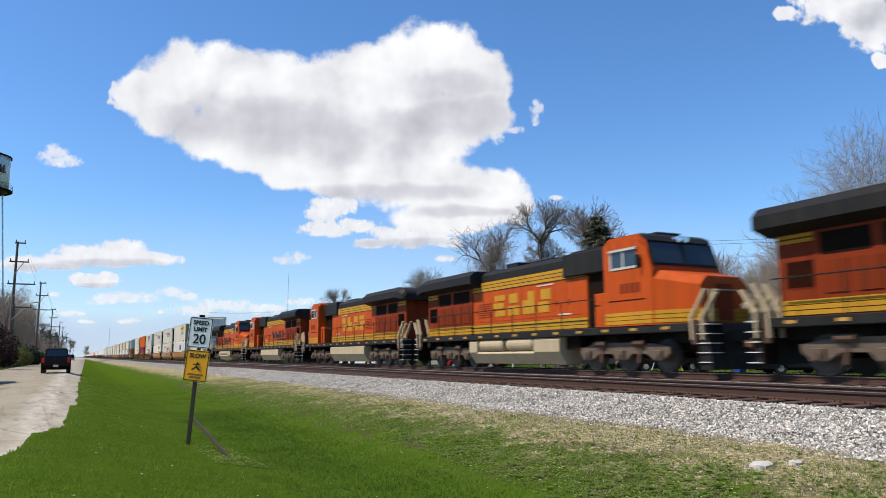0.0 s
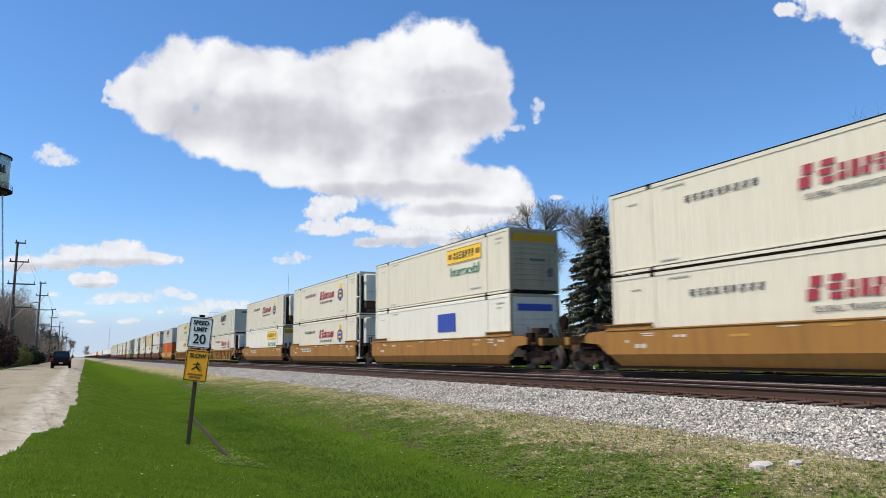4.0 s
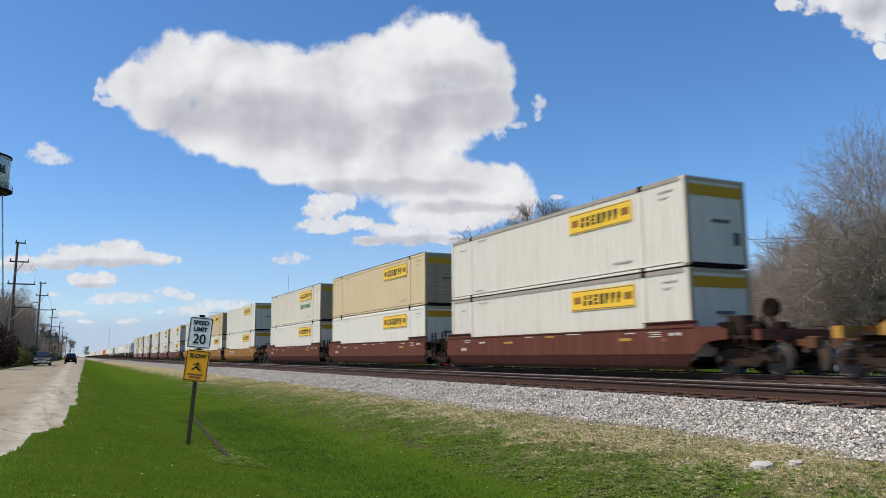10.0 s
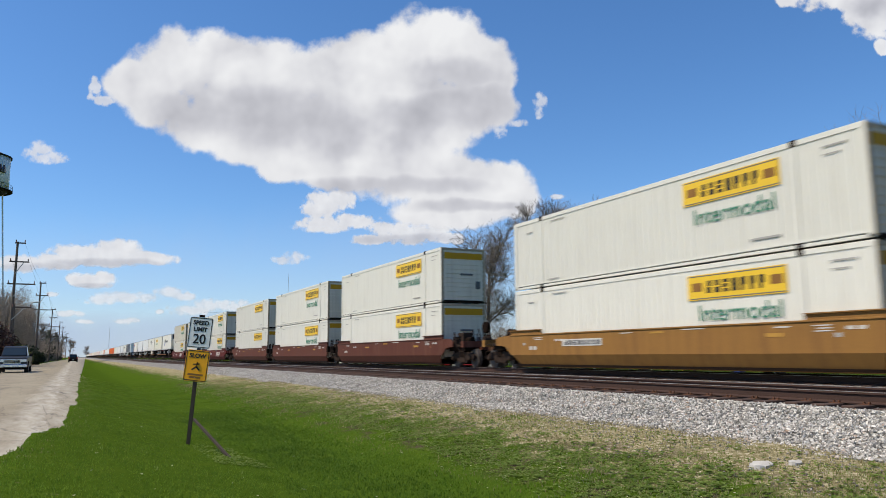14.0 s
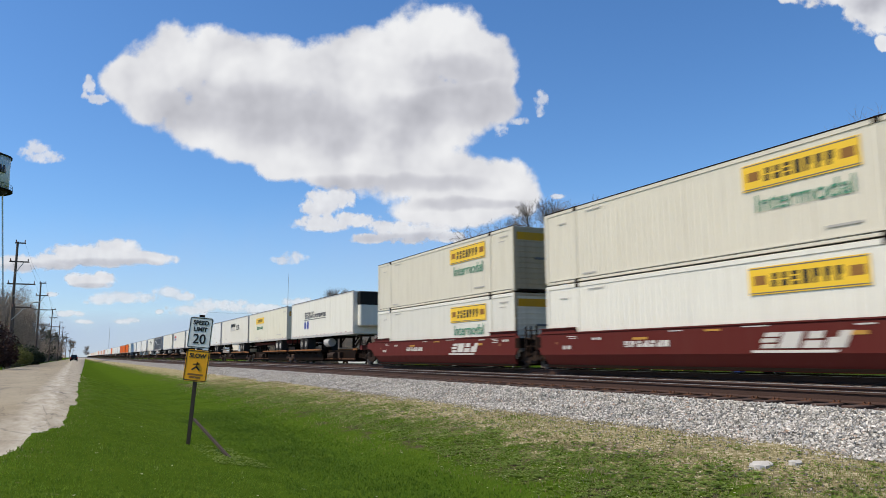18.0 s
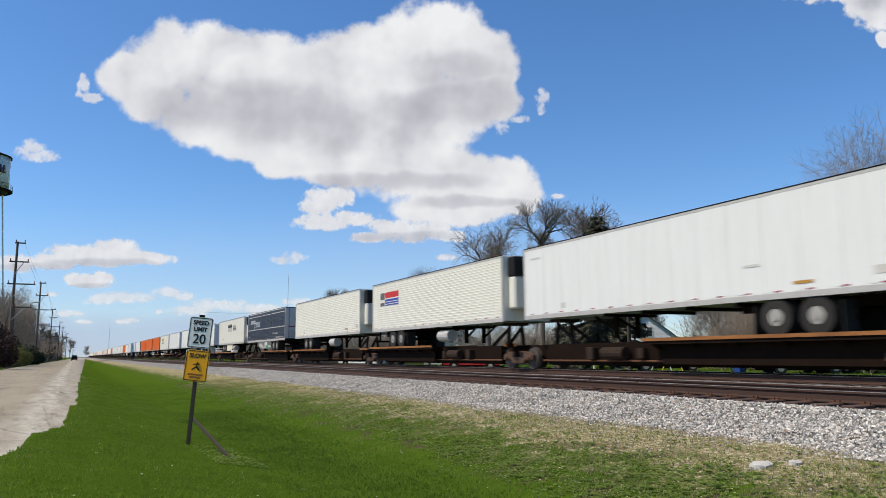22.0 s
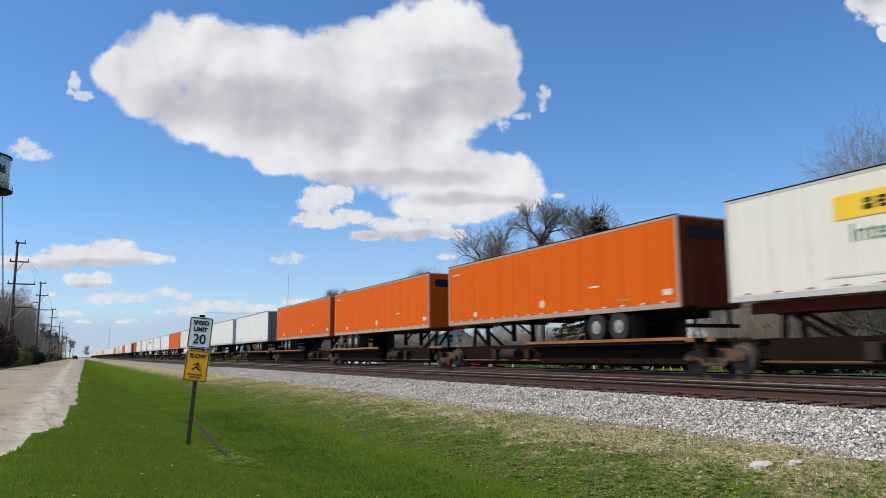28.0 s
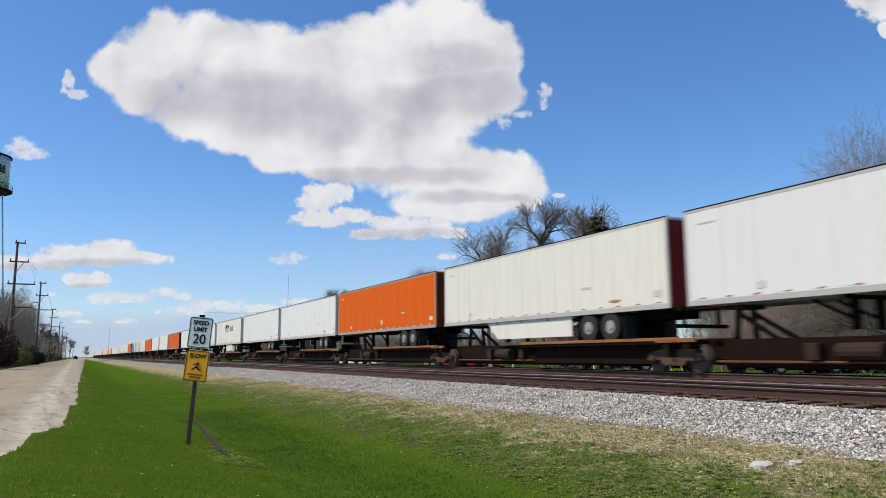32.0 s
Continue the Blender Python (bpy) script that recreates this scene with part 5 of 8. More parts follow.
def locomotive(label, swoosh, air_tanks, squared=False):
    """Wide-nosed diesel: y = 0 is the coupler at the cab end."""
    c = thing("locomotive", label, "locomotive", "locomotives of the train")
    O, Y_, K, G = M["loco_orange"], M["loco_yellow"], M["black"], M["grime_shade_orange"]
    part("underframe", bx(box(-1.5, 1.5, 0.9, 21.4, 1.26, 1.52, 0.02), -0.6, 0.6, 0.6, 21.7, 0.95, 1.27), K, c)
    part("underframe_piping", bx(bx(box(-1.2, 1.2, 7.2, 8.1, 0.75, 1.26), -1.1, 1.1, 15.7, 16.4, 0.6, 1.26), -0.5, 0.5, 1.2, 21.0, 0.7, 0.96), M["dark"], c)
    # long hood with a tapered roof, the cabinets behind the cab, the exhaust
    part("hood", box(-0.95, 0.95, 7.0, 16.0, 1.52, 3.98, 0.02), O, c)
    part("hood_roof", prism(bmesh.new(), ((-0.95, 3.98), (-0.95, 4.26), (-0.72, 4.47), (0.72, 4.47), (0.95, 4.26), (0.95, 3.98)), "y", 8.4, 16.0), K, c)
    # solid box in near-black paints the shade of the doorway notch
    part("door_recess", box(-0.86, 0.86, 5.2, 7.0, 1.52, 3.6), M["dark"], c, "near-black box standing for the shaded doorway behind the cab")
    part("inverter_cabinet", bx(box(-1.1, 1.1, 5.3, 8.4, 3.56, 4.44, 0.04), -0.9, 0.9, 5.6, 8.1, 4.42, 4.54, 0.03), K, c)
    part("exhaust_stack", bx(bx(box(-0.45, 0.45, 12.7, 13.7, 4.45, 4.72, 0.03), -0.62, 0.62, 9.6, 11.4, 4.45, 4.56, 0.03), -0.3, 0.3, 14.6, 15.2, 4.45, 4.6, 0.03), K, c)
    # besides soot, the shade under the wing is put into these colours
    part("radiator_cabin", box(-1.0, 1.0, 16.0, 20.0, 1.52, 3.84, 0.03), G, c, "orange radiator cabin, soot and wing shade in its colour")
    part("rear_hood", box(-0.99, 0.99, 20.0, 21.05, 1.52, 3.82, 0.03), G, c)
    # radiator wings: squared on one kind, rounded down at the tail on the other
    sec = ((-1.0, 3.76), (-1.55, 3.94), (-1.55, 4.30), (-1.30, 4.54), (1.30, 4.54), (1.55, 4.30), (1.55, 3.94), (1.0, 3.76))
    steps = ((15.5, 1.0, 0.0), (21.35, 1.0, 0.0)) if swoosh or squared else ((15.2, 1.0, -0.03), (15.6, 1.0, 0.0), (20.7, 1.0, 0.0), (21.2, 0.99, -0.10), (21.5, 0.95, -0.26), (21.6, 0.9, -0.42))
    w = bmesh.new()
    loops = [[w.verts.new((px_ * k, yy, max(3.8, pz + dz) if pz > 3.8 else pz)) for px_, pz in sec] for yy, k, dz in steps]
    for la_, lb_ in zip(loops, loops[1:]):
        for i in range(8):
            w.faces.new((la_[i], lb_[i], lb_[(i + 1) % 8], la_[(i + 1) % 8]))
    w.faces.new(loops[0])
    w.faces.new(loops[-1][::-1])
    bmesh.ops.recalc_face_normals(w, faces=w.faces)
    part("radiator_wing", w, K, c, "overhanging black radiator wing")
    fan = bmesh.new()
    for yy in (17.2, 19.4):
        rod(fan, (0, yy, 4.53), (0, yy, 4.60), 0.85, n=20)
    pieces("radiator_fan", fan, M["dark"], c)
    for s in (-1, 1):
        # intake grilles and doors, darkened by soot and by painted wing shade
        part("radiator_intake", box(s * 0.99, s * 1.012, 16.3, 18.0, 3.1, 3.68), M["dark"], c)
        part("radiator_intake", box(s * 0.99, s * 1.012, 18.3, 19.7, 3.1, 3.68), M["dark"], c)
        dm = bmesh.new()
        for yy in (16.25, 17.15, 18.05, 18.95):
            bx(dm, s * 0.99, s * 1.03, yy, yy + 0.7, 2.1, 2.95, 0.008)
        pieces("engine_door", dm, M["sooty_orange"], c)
        gr = bmesh.new()
        for i in range(9):
            bx(gr, s * 1.0, s * 1.035, 19.95 + i * 0.095, 19.99 + i * 0.095, 2.3, 3.0)
        tagged(part("vent_slats", gr, M["dark"], c), kind="stuff")
        dm = bmesh.new()
        for i in range(10):
            yy = 7.5 + i * 0.83
            bx(dm, s * 0.945, s * 0.962, yy, yy + 0.74, 2.1, 3.2, 0.006)
        pieces("hood_door", dm, O, c)
        lv = bmesh.new()
        for i in range(7):
            bx(lv, s * 0.95, s * 0.975, 14.2, 15.4, 2.3 + i * 0.1, 2.34 + i * 0.1)
        tagged(part("louvres", lv, G, c), kind="stuff")
        latch = bmesh.new()
        for i in range(10):
            bx(latch, s * 0.96, s * 0.975, 8.12 + i * 0.83, 8.17 + i * 0.83, 2.5, 2.72)
        tagged(part("door_latches", latch, K, c), kind="stuff")
        # bands of three yellow stripes on black
        part("black_band", bx(box(s * 0.945, s * 0.964, 7.0, 16.0, 1.57, 1.99), s * 0.945, s * 0.964, 7.0, 16.0, 3.50, 3.97), K, c)
        for z0 in (1.58, 1.72, 1.86):
            part("yellow_stripe", box(s * 0.95, s * 0.970, 7.0, 16.0, z0, z0 + 0.115), Y_, c)
            part("yellow_stripe", box(s * 1.0, s * 1.018, 16.0, 21.0, z0, z0 + 0.115), Y_, c)
            part("yellow_stripe", box(s * 1.52, s * 1.532, 2.9, 5.26, z0, z0 + 0.115), Y_, c)
        for z0 in (3.53, 3.68, 3.83):
            part("yellow_stripe", box(s * 0.95, s * 0.970, 7.0, 16.0, z0, z0 + 0.12), Y_, c)
        part("yellow_stripe", bx(box(s * 0.99, s * 1.016, 19.9, 21.0, 3.64, 3.73), s * 0.99, s * 1.016, 19.9, 21.0, 3.5, 3.59), Y_, c)
        # the locker beside the doorway, and marks along the sill
        part("side_locker", box(s * 0.86, s * 1.30, 5.32, 6.15, 1.52, 2.75, 0.03), O, c)
        mk = bmesh.new()
        for i in range(13):
            yy = 2.2 + i * 1.5
            bx(mk, s * 1.5, s * 1.507, yy, yy + 0.34, 1.35, 1.44)
        pieces("sill_marker", mk, M["yellow_car"], c)
        # the name on the hood
        lm = K if swoosh else Y_
        st = stencil(c, 0, 9.4 if not swoosh else 11.0, 2.3, 4.8, 0.95 if not swoosh else 0.62, lm, gaps=4, seed=21, slant=0.3 if swoosh else 0.0, wide=0.86)
        st.location.x = s * 0.970
        if swoosh:
            part("swoosh", prism(bmesh.new(), ((10.2, 2.22), (16.0, 2.20), (16.0, 2.02), (15.6, 2.02)), "x", s * 0.970 - 0.005, s * 0.970 + 0.005), K, c)
        small = [(8.0, 8.9, 2.12, 2.18), (9.2, 10.4, 3.38, 3.43)]
        side_marks(c, s * 0.972, small, M["pale_bar"])
        # handrail with its stanchions
        part("handrail", rod(bmesh.new(), (s * 1.46, 5.9, 2.55), (s * 1.46, 20.9, 2.55), 0.02, n=6), K, c)
        for i in range(9):
            yy = 6.2 + i * 1.8
            part("stanchion", rod(bmesh.new(), (s * 1.46, yy, 1.52), (s * 1.46, yy, 2.55), 0.02, n=6), K, c)
        # step wells at both ends, with bent tan grab rails
        for ye, d in ((0.75, 1), (21.55, -1)):
            sb = bmesh.new()
            for k in range(5):
                z = 0.32 + k * 0.28
                bx(sb, s * 0.98, s * 1.5, ye - 0.18, ye + 0.26, z, z + 0.03)
            pieces("step_tread", sb, M["pale_bar"], c, "pale step tread")
            part("step_well", bx(bx(bmesh.new(), s * 0.96, s * 1.5, ye + 0.26 if d > 0 else ye - 0.3, ye + 0.3 if d > 0 else ye - 0.26, 0.3, 1.5), s * 0.94, s * 0.98, ye - 0.2, ye + 0.28, 0.3, 1.5), M["dark"], c)
            part("step_post", box(s * 1.36, s * 1.51, ye + d * 0.42 - 0.09, ye + d * 0.42 + 0.09, 0.85, 1.6, 0.02), M["truck_steel"], c)
            for xx, a_, top in ((1.46, 0.50, 2.5), (1.46, 0.08, 2.35), (0.98, 0.50, 2.5)):
                hg = bar(bmesh.new(), (s * xx, ye + d * a_, 1.0), (s * xx, ye + d * a_, 1.72), 0.07, 0.12, (1, 0, 0))
                bar(hg, (s * xx, ye + d * a_, 1.68), (s * (xx - 0.06), ye + d * (a_ - 0.52), top), 0.07, 0.13, (1, 0, 0))
                part("grab_rail", hg, M["tank"], c, "tan bent grab rail")
        # cab side: two panes in a grey frame, number marks, an outline of a door
        pieces("cab_window", bx(box(s * 1.515, s * 1.53, 4.0, 4.6, 3.52, 4.06), s * 1.515, s * 1.53, 4.68, 5.25, 3.52, 4.06), M["glass"], c)
        part("window_frame", bx(bx(bx(box(s * 1.51, s * 1.545, 3.92, 5.34, 3.44, 3.52), s * 1.51, s * 1.60, 3.92, 5.34, 4.06, 4.14), s * 1.51, s * 1.545, 4.6, 4.68, 3.52, 4.06), s * 1.51, s * 1.545, 5.25, 5.34, 3.52, 4.06), M["steel"], c)
        side_marks(c, s * 1.525, [(3.85 + k * 0.27, 4.05 + k * 0.27, 2.62, 2.95) for k in range(4)], M["grime_shade_orange"] if not swoosh else K, "number_marks")
        part("seam", box(s * 1.515, s * 1.527, 3.6, 5.5, 2.36, 2.40), M["dark"], c)
        part("mirror", box(s * 1.56, s * 1.72, 3.72, 3.8, 3.4, 3.85, 0.02), K, c)
    # cab with chamfered roof, and the wide nose
    cab = prism(bmesh.new(), ((3.25, 1.52), (3.25, 3.30), (3.56, 4.26), (3.78, 4.50), (4.1, 4.60), (5.55, 4.60), (5.7, 4.5), (5.7, 1.52)), "x", -1.52, 1.52)
    top = [e for e in cab.edges if abs(e.verts[0].co.x - e.verts[1].co.x) < 0.01 and min(v.co.z for v in e.verts) > 4.2]
    bmesh.ops.bevel(cab, geom=top, offset=0.14, segments=2, affect="EDGES")
    part("cab", cab, O, c)
    part("roof_box", bx(box(-0.55, 0.55, 4.0, 4.7, 4.58, 4.72, 0.04), -0.35, 0.35, 4.9, 5.3, 4.58, 4.68, 0.03), K, c)
    part("nose", hull(bmesh.new(), nose_ring(1.72, 1.0, 2.98, 1.52, 2.98), nose_ring(3.26, 1.5, 3.30, 1.52, 3.30)), O, c)
    for z0 in (1.58, 1.72, 1.86):
        part("nose_stripe", hull(bmesh.new(), nose_ring(1.70, 1.0, 9, z0, z0 + 0.115, 0.012), nose_ring(3.24, 1.5, 9, z0, z0 + 0.115, 0.012)), Y_, c)
    part("nose_door", box(-0.35, 0.35, 1.68, 1.74, 1.6, 2.75, 0.02), G, c)
    part("windshield_surround", prism(bmesh.new(), ((3.26, 3.47), (3.54, 4.30), (3.58, 4.30), (3.30, 3.47)), "x", -1.44, 1.44), K, c)
    for s in (-1, 1):
        a, b = sorted((s * 0.08, s * 1.34))
        part("windshield", prism(bmesh.new(), ((3.265, 3.55), (3.505, 4.24), (3.54, 4.24), (3.295, 3.55)), "x", a, b), M["glass"], c)
    part("visor", prism(bmesh.new(), ((3.48, 4.31), (3.66, 4.50), (3.95, 4.615), (3.9, 4.52), (3.62, 4.33)), "x", -1.4, 1.4), K, c)
    hl = bmesh.new()
    for sx in (-0.16, 0.16):
        rod(hl, (sx, 3.38, 4.40), (sx, 3.7, 4.40), 0.11, n=12)
    for sx in (-0.72, 0.72):
        rod(hl, (sx, 1.62, 2.08), (sx, 1.75, 2.08), 0.11, n=12)
    pieces("headlight", hl, M["chrome"], c)
    part("pilot", prism(bmesh.new(), ((0.55, 0.12), (0.55, 0.5), (0.8, 1.5), (1.0, 1.5), (1.0, 0.12)), "x", -1.45, 1.45), K, c)
    part("rear_plate", box(-1.4, 1.4, 21.4, 21.6, 0.3, 1.5), K, c)
    part("front_rail", bx(bx(box(-1.0, 1.0, 0.9, 0.95, 2.5, 2.54), -1.0, -0.95, 0.9, 0.95, 1.5, 2.5), 0.95, 1.0, 0.9, 0.95, 1.5, 2.5), M["tank"], c)
    hn = bmesh.new()
    for k in (-0.2, 0, 0.2):
        rod(hn, (k, 8.9, 4.55), (k, 9.35, 4.55), 0.07, 0.03, n=8)
    bx(hn, -0.3, 0.3, 9.0, 9.1, 4.36, 4.5)
    part("horn", hn, M["dark"], c)
    # fuel tank, plain or with two round reservoirs let into it
    if not air_tanks:
        part("fuel_tank", prism(bmesh.new(), ((-1.46, 0.70), (-1.46, 1.16), (-1.38, 1.24), (1.38, 1.24), (1.46, 1.16), (1.46, 0.70), (1.12, 0.2), (-1.12, 0.2)), "y", 8.2, 15.3), M["tank"], c, "tan fuel tank")
    else:
        for a, b in ((8.2, 10.0), (14.75, 15.5)):
            part("fuel_tank", prism(bmesh.new(), ((-1.46, 0.70), (-1.46, 1.16), (-1.38, 1.24), (1.38, 1.24), (1.46, 1.16), (1.46, 0.70), (1.12, 0.2), (-1.12, 0.2)), "y", a, b), M["tank"], c, "tan fuel tank")
        part("lower_tank", prism(bmesh.new(), ((-1.46, 0.64), (-1.40, 0.72), (1.40, 0.72), (1.46, 0.64), (1.12, 0.2), (-1.12, 0.2)), "y", 10.0, 14.75), M["tank"], c)
        # near-black core paints in the shade behind the round reservoirs
        part("tank_core", box(-0.9, 0.9, 10.0, 14.75, 0.72, 1.24), M["dark"], c)
        for s in (-1, 1):
            for a, b in ((10.15, 12.2), (12.5, 14.6)):
                rv = rod(bmesh.new(), (s * 1.22, a + 0.1, 1.02), (s * 1.22, b - 0.1, 1.02), 0.28, n=18)
                rod(rv, (s * 1.22, a, 1.02), (s * 1.22, a + 0.1, 1.02), 0.2, 0.28, n=18)
                rod(rv, (s * 1.22, b - 0.1, 1.02), (s * 1.22, b, 1.02), 0.28, 0.2, n=18)
                part("air_reservoir", rv, M["tank"], c, "round tan air reservoir")
    # the cab and nose stand forward on the frame
    for o in c.children:
        if o.name.split(".")[0] in ("cab", "cab_window", "window_frame", "number_marks", "seam", "mirror", "roof_box", "nose", "nose_stripe", "nose_door", "windshield_surround", "windshield", "visor", "headlight"):
            o.location.y -= 0.42
    loco_truck(c, 4.9)
    loco_truck(c, 18.0)
    coupler(c, 0.0, 0.8)
    coupler(c, 22.55, 21.6)
    return c


# ---- the train, from its leading locomotive back ----
def put(ob, u, z, turn=0, dx=0.0):
    GLIDE.append((ob, TRACK_X + dx, u, z, turn))
    ob.matrix_basis = pose(TRACK_X + dx, u, z, 0, 0, turn)
    return ob


PROTO = {}


def one_of(key, make):
    """The first of a kind is built, the next ones are copies."""
    if key not in PROTO:
        PROTO[key] = make()
        return PROTO[key]
    return copy_thing(PROTO[key], Matrix.Identity(4))


def build_locos():
    a = lambda: locomotive("orange and black diesel locomotive with yellow stripes and lettering", False, True)
    a2 = lambda: locomotive("orange and black diesel locomotive with a plain tan fuel tank", False, False)
    b = lambda: locomotive("orange diesel locomotive with a black swoosh and tan fuel tank", True, False)
    b2 = lambda: locomotive("orange diesel locomotive with a black swoosh and round air tanks", True, True)
    put(one_of("lead", lambda: locomotive("orange and black leading diesel locomotive with squared radiator wings", False, True, True)), -6.9, RAIL_Z)
    put(one_of("la", a), 15.7, RAIL_Z)
    put(one_of("la2", a2), 38.3 + 22.55, RAIL_Z, 180)
    put(one_of("lb", b), 61.0 + 22.55, RAIL_Z, 180)
    put(one_of("lb2", b2), 83.75, RAIL_Z)


build_locos()

BOX = {
    "cre": ("cream", "cre", "cream refrigerated container with crimson lettering and crest"),
    "hunt_w": ("white", "hunt", "white container with a yellow name panel"),
    "hunt_g": ("aged_white", "hunt", "aged grey-white container with a yellow name panel"),
    "hunt_t": ("tan", "hunt", "faded tan container with a yellow name panel"),
    "word_w": ("white", "hunt_word", "white container with yellow panel and green Intermodal lettering"),
    "word_t": ("cream", "hunt_word", "cream container with yellow panel and green Intermodal lettering"),
    "swift": ("grey_green", "swift", "pale grey container with dark blue lettering"),
    "orange": ("orange", "band", "bright orange container with small dark lettering"),
    "orange_l": ("worn_orange", "band", "faded orange container with a brighter repainted panel"),
    "arch": ("burgundy", "arch", "burgundy container with white painted arches"),
    "marten": ("white", "marten", "white container with a blue painted panel"),
}
LOWER_Z, UPPER_Z = RAIL_Z + 0.36, RAIL_Z + 0.36 + CH + 0.03


def stack(u, car, low, high, lead, tail, badge=None):
    paint_name, ribbed, label = {"t": ("mustard", False, "mustard-yellow smooth-sided well car, grimy"), "r": ("mustard", True, "mustard-yellow ribbed well car with dark panels"),
                                 "y": ("yellow_car", False, "yellow smooth-sided well car"), "b": ("brown", False, "red-brown smooth-sided well car"),
                                 "o": ("oxide", False, "dark red well car with white stencils")}[car]
    put(one_of(("well", car, lead, tail, badge), lambda: well_car(paint_name, label, ribbed, lead, tail, badge)), u, RAIL_Z)
    for kind, z in ((low, LOWER_Z), (high, UPPER_Z)):
        body, style, text = BOX[kind]
        put(one_of(kind, lambda: sealed_container(kind, body, text, style)), u, z)


stack(111.4, "t", "cre", "cre", True, True)
stack(134.5, "t", "marten", "word_t", True, False)
stack(154.3, "t", "cre", "cre", False, False, "plate")
stack(174.1, "t", "word_w", "cre", False, True, "plate")
stack(197.3, "r", "cre", "swift", True, False)
stack(217.1, "r", "arch", "orange", False, False)
stack(236.9, "r", "hunt_w", "word_t", False, True)
stack(260.3, "y", "orange_l", "swift", True, True, "red")
stack(284.0, "b", "hunt_g", "hunt_g", True, False)
stack(303.4, "b", "hunt_w", "hunt_t", False, False)
stack(322.7, "b", "hunt_w", "word_t", False, True)
stack(346.1, "t", "hunt_w", "hunt_w", True, False, "plate")
stack(365.5, "t", "hunt_w", "hunt_t", False, False, "red")
stack(384.7, "t", "word_w", "word_w", False, True, "plate")
stack(408.1, "b", "word_w", "word_w", True, False)
stack(427.5, "b", "word_w", "word_w", False, False)
stack(446.9, "b", "hunt_w", "hunt_w", False, True)
stack(469.6, "o", "word_w", "word_w", True, False, "white")
stack(489.1, "o", "hunt_w", "word_t", False, False, "white")
stack(507.7, "o", "word_w", "word_t", False, True, "white")

ROAD = {
    "alliance": ("white", "white refrigerated trailer with dark lettering and blue discs", dict(style="alliance", tail_first=False, cooler=True)),
    "hunt_n": ("white", "white container on a red road chassis with green Intermodal lettering", dict(style="hunt", boxed=True)),
    "hunt": ("ivory", "ivory container on a red road chassis with yellow panel", dict(style="hunt", boxed=True)),
    "inc": ("white", "white ribbed trailer with a black name panel", dict(style="ribs_logo", skirt=True)),
    "plain": ("cool_white", "plain white road trailer", dict(style="plain")),
    "plain_g": ("cool_white", "plain white road trailer with dirt-streaked grey doors", dict(style="plain", end="grey_door")),
    "plain_n": ("cool_white", "plain white road trailer, nose leading", dict(style="plain", tail_first=False)),
    "flap": ("cool_white", "white road trailer with white mud flaps", dict(style="flap")),
    "flag": ("white", "white ribbed refrigerated trailer with red and blue stripes", dict(style="flag", tail_first=False, cooler=True)),
    "reefer": ("white", "white ribbed refrigerated trailer", dict(style="ribs", tail_first=False, cooler=True)),
    "navy": ("navy", "navy blue trailer with silver bands and doors", dict(style="navy", end="soiled_silver")),
    "inc_r": ("white", "white ribbed refrigerated trailer with a black name panel", dict(style="ribs_logo", tail_first=False, cooler=True, skirt=True)),
    # its leading doors take a darker orange with their shade painted in
    "orange": ("orange", "bright orange road trailer with grey rails", dict(style="plain", end="sooty_orange")),
    "orange_n": ("orange", "bright orange road trailer, nose leading", dict(style="plain", tail_first=False)),
    "red_end": ("white", "off-white trailer with dark red doors and skirt", dict(style="plain", end="burgundy", skirt=True)),
}


def on_spine(u, key):
    body, label, how = ROAD[key]
    tf = how.get("tail_first", True)
    put(one_of(("spine", tf), lambda: spine_fit(spine_car("dark rust-streaked spine car with wheel platforms"), tf)), u, RAIL_Z)
    put(one_of(("road", key), lambda: trailer(body, label, **how)), u, RAIL_Z)


for u, key in ((528.5, "alliance"), (546.2, "hunt"), (563.0, "inc"), (580.0, "plain"), (597.5, "plain"), (615.4, "flag"), (633.9, "reefer"), (653.6, "navy"), (671.8, "inc_r"),
               (691.7, "flap"), (710.0, "flap"), (729.2, "plain_n"), (746.6, "hunt_n"), (764.7, "orange"), (783.2, "orange_n"), (800.6, "orange_n"), (820.4, "plain_g"), (838.5, "plain_n"),
               (855.0, "flap"), (871.9, "red_end"), (889.1, "orange"), (905.9, "plain"), (922.9, "plain"), (940.5, "inc"), (958.0, "plain_n"), (977.5, "flap"), (997.0, "orange")):
    on_spine(u, key)
rest = random.Random(12)
u = 1015.5
while u < 1700:
    body = rest.choice(("white", "cool_white", "white", "cream", "cool_white", "orange", "grey_green", "white"))
    put(one_of("far_spine", lambda: far_spine("dark spine car far down the train")), u, RAIL_Z)
    put(one_of(("far_road", body), lambda: far_trailer(body, body.replace("_", " ") + " road trailer far down the train")), u, RAIL_Z)
    u += 18.1


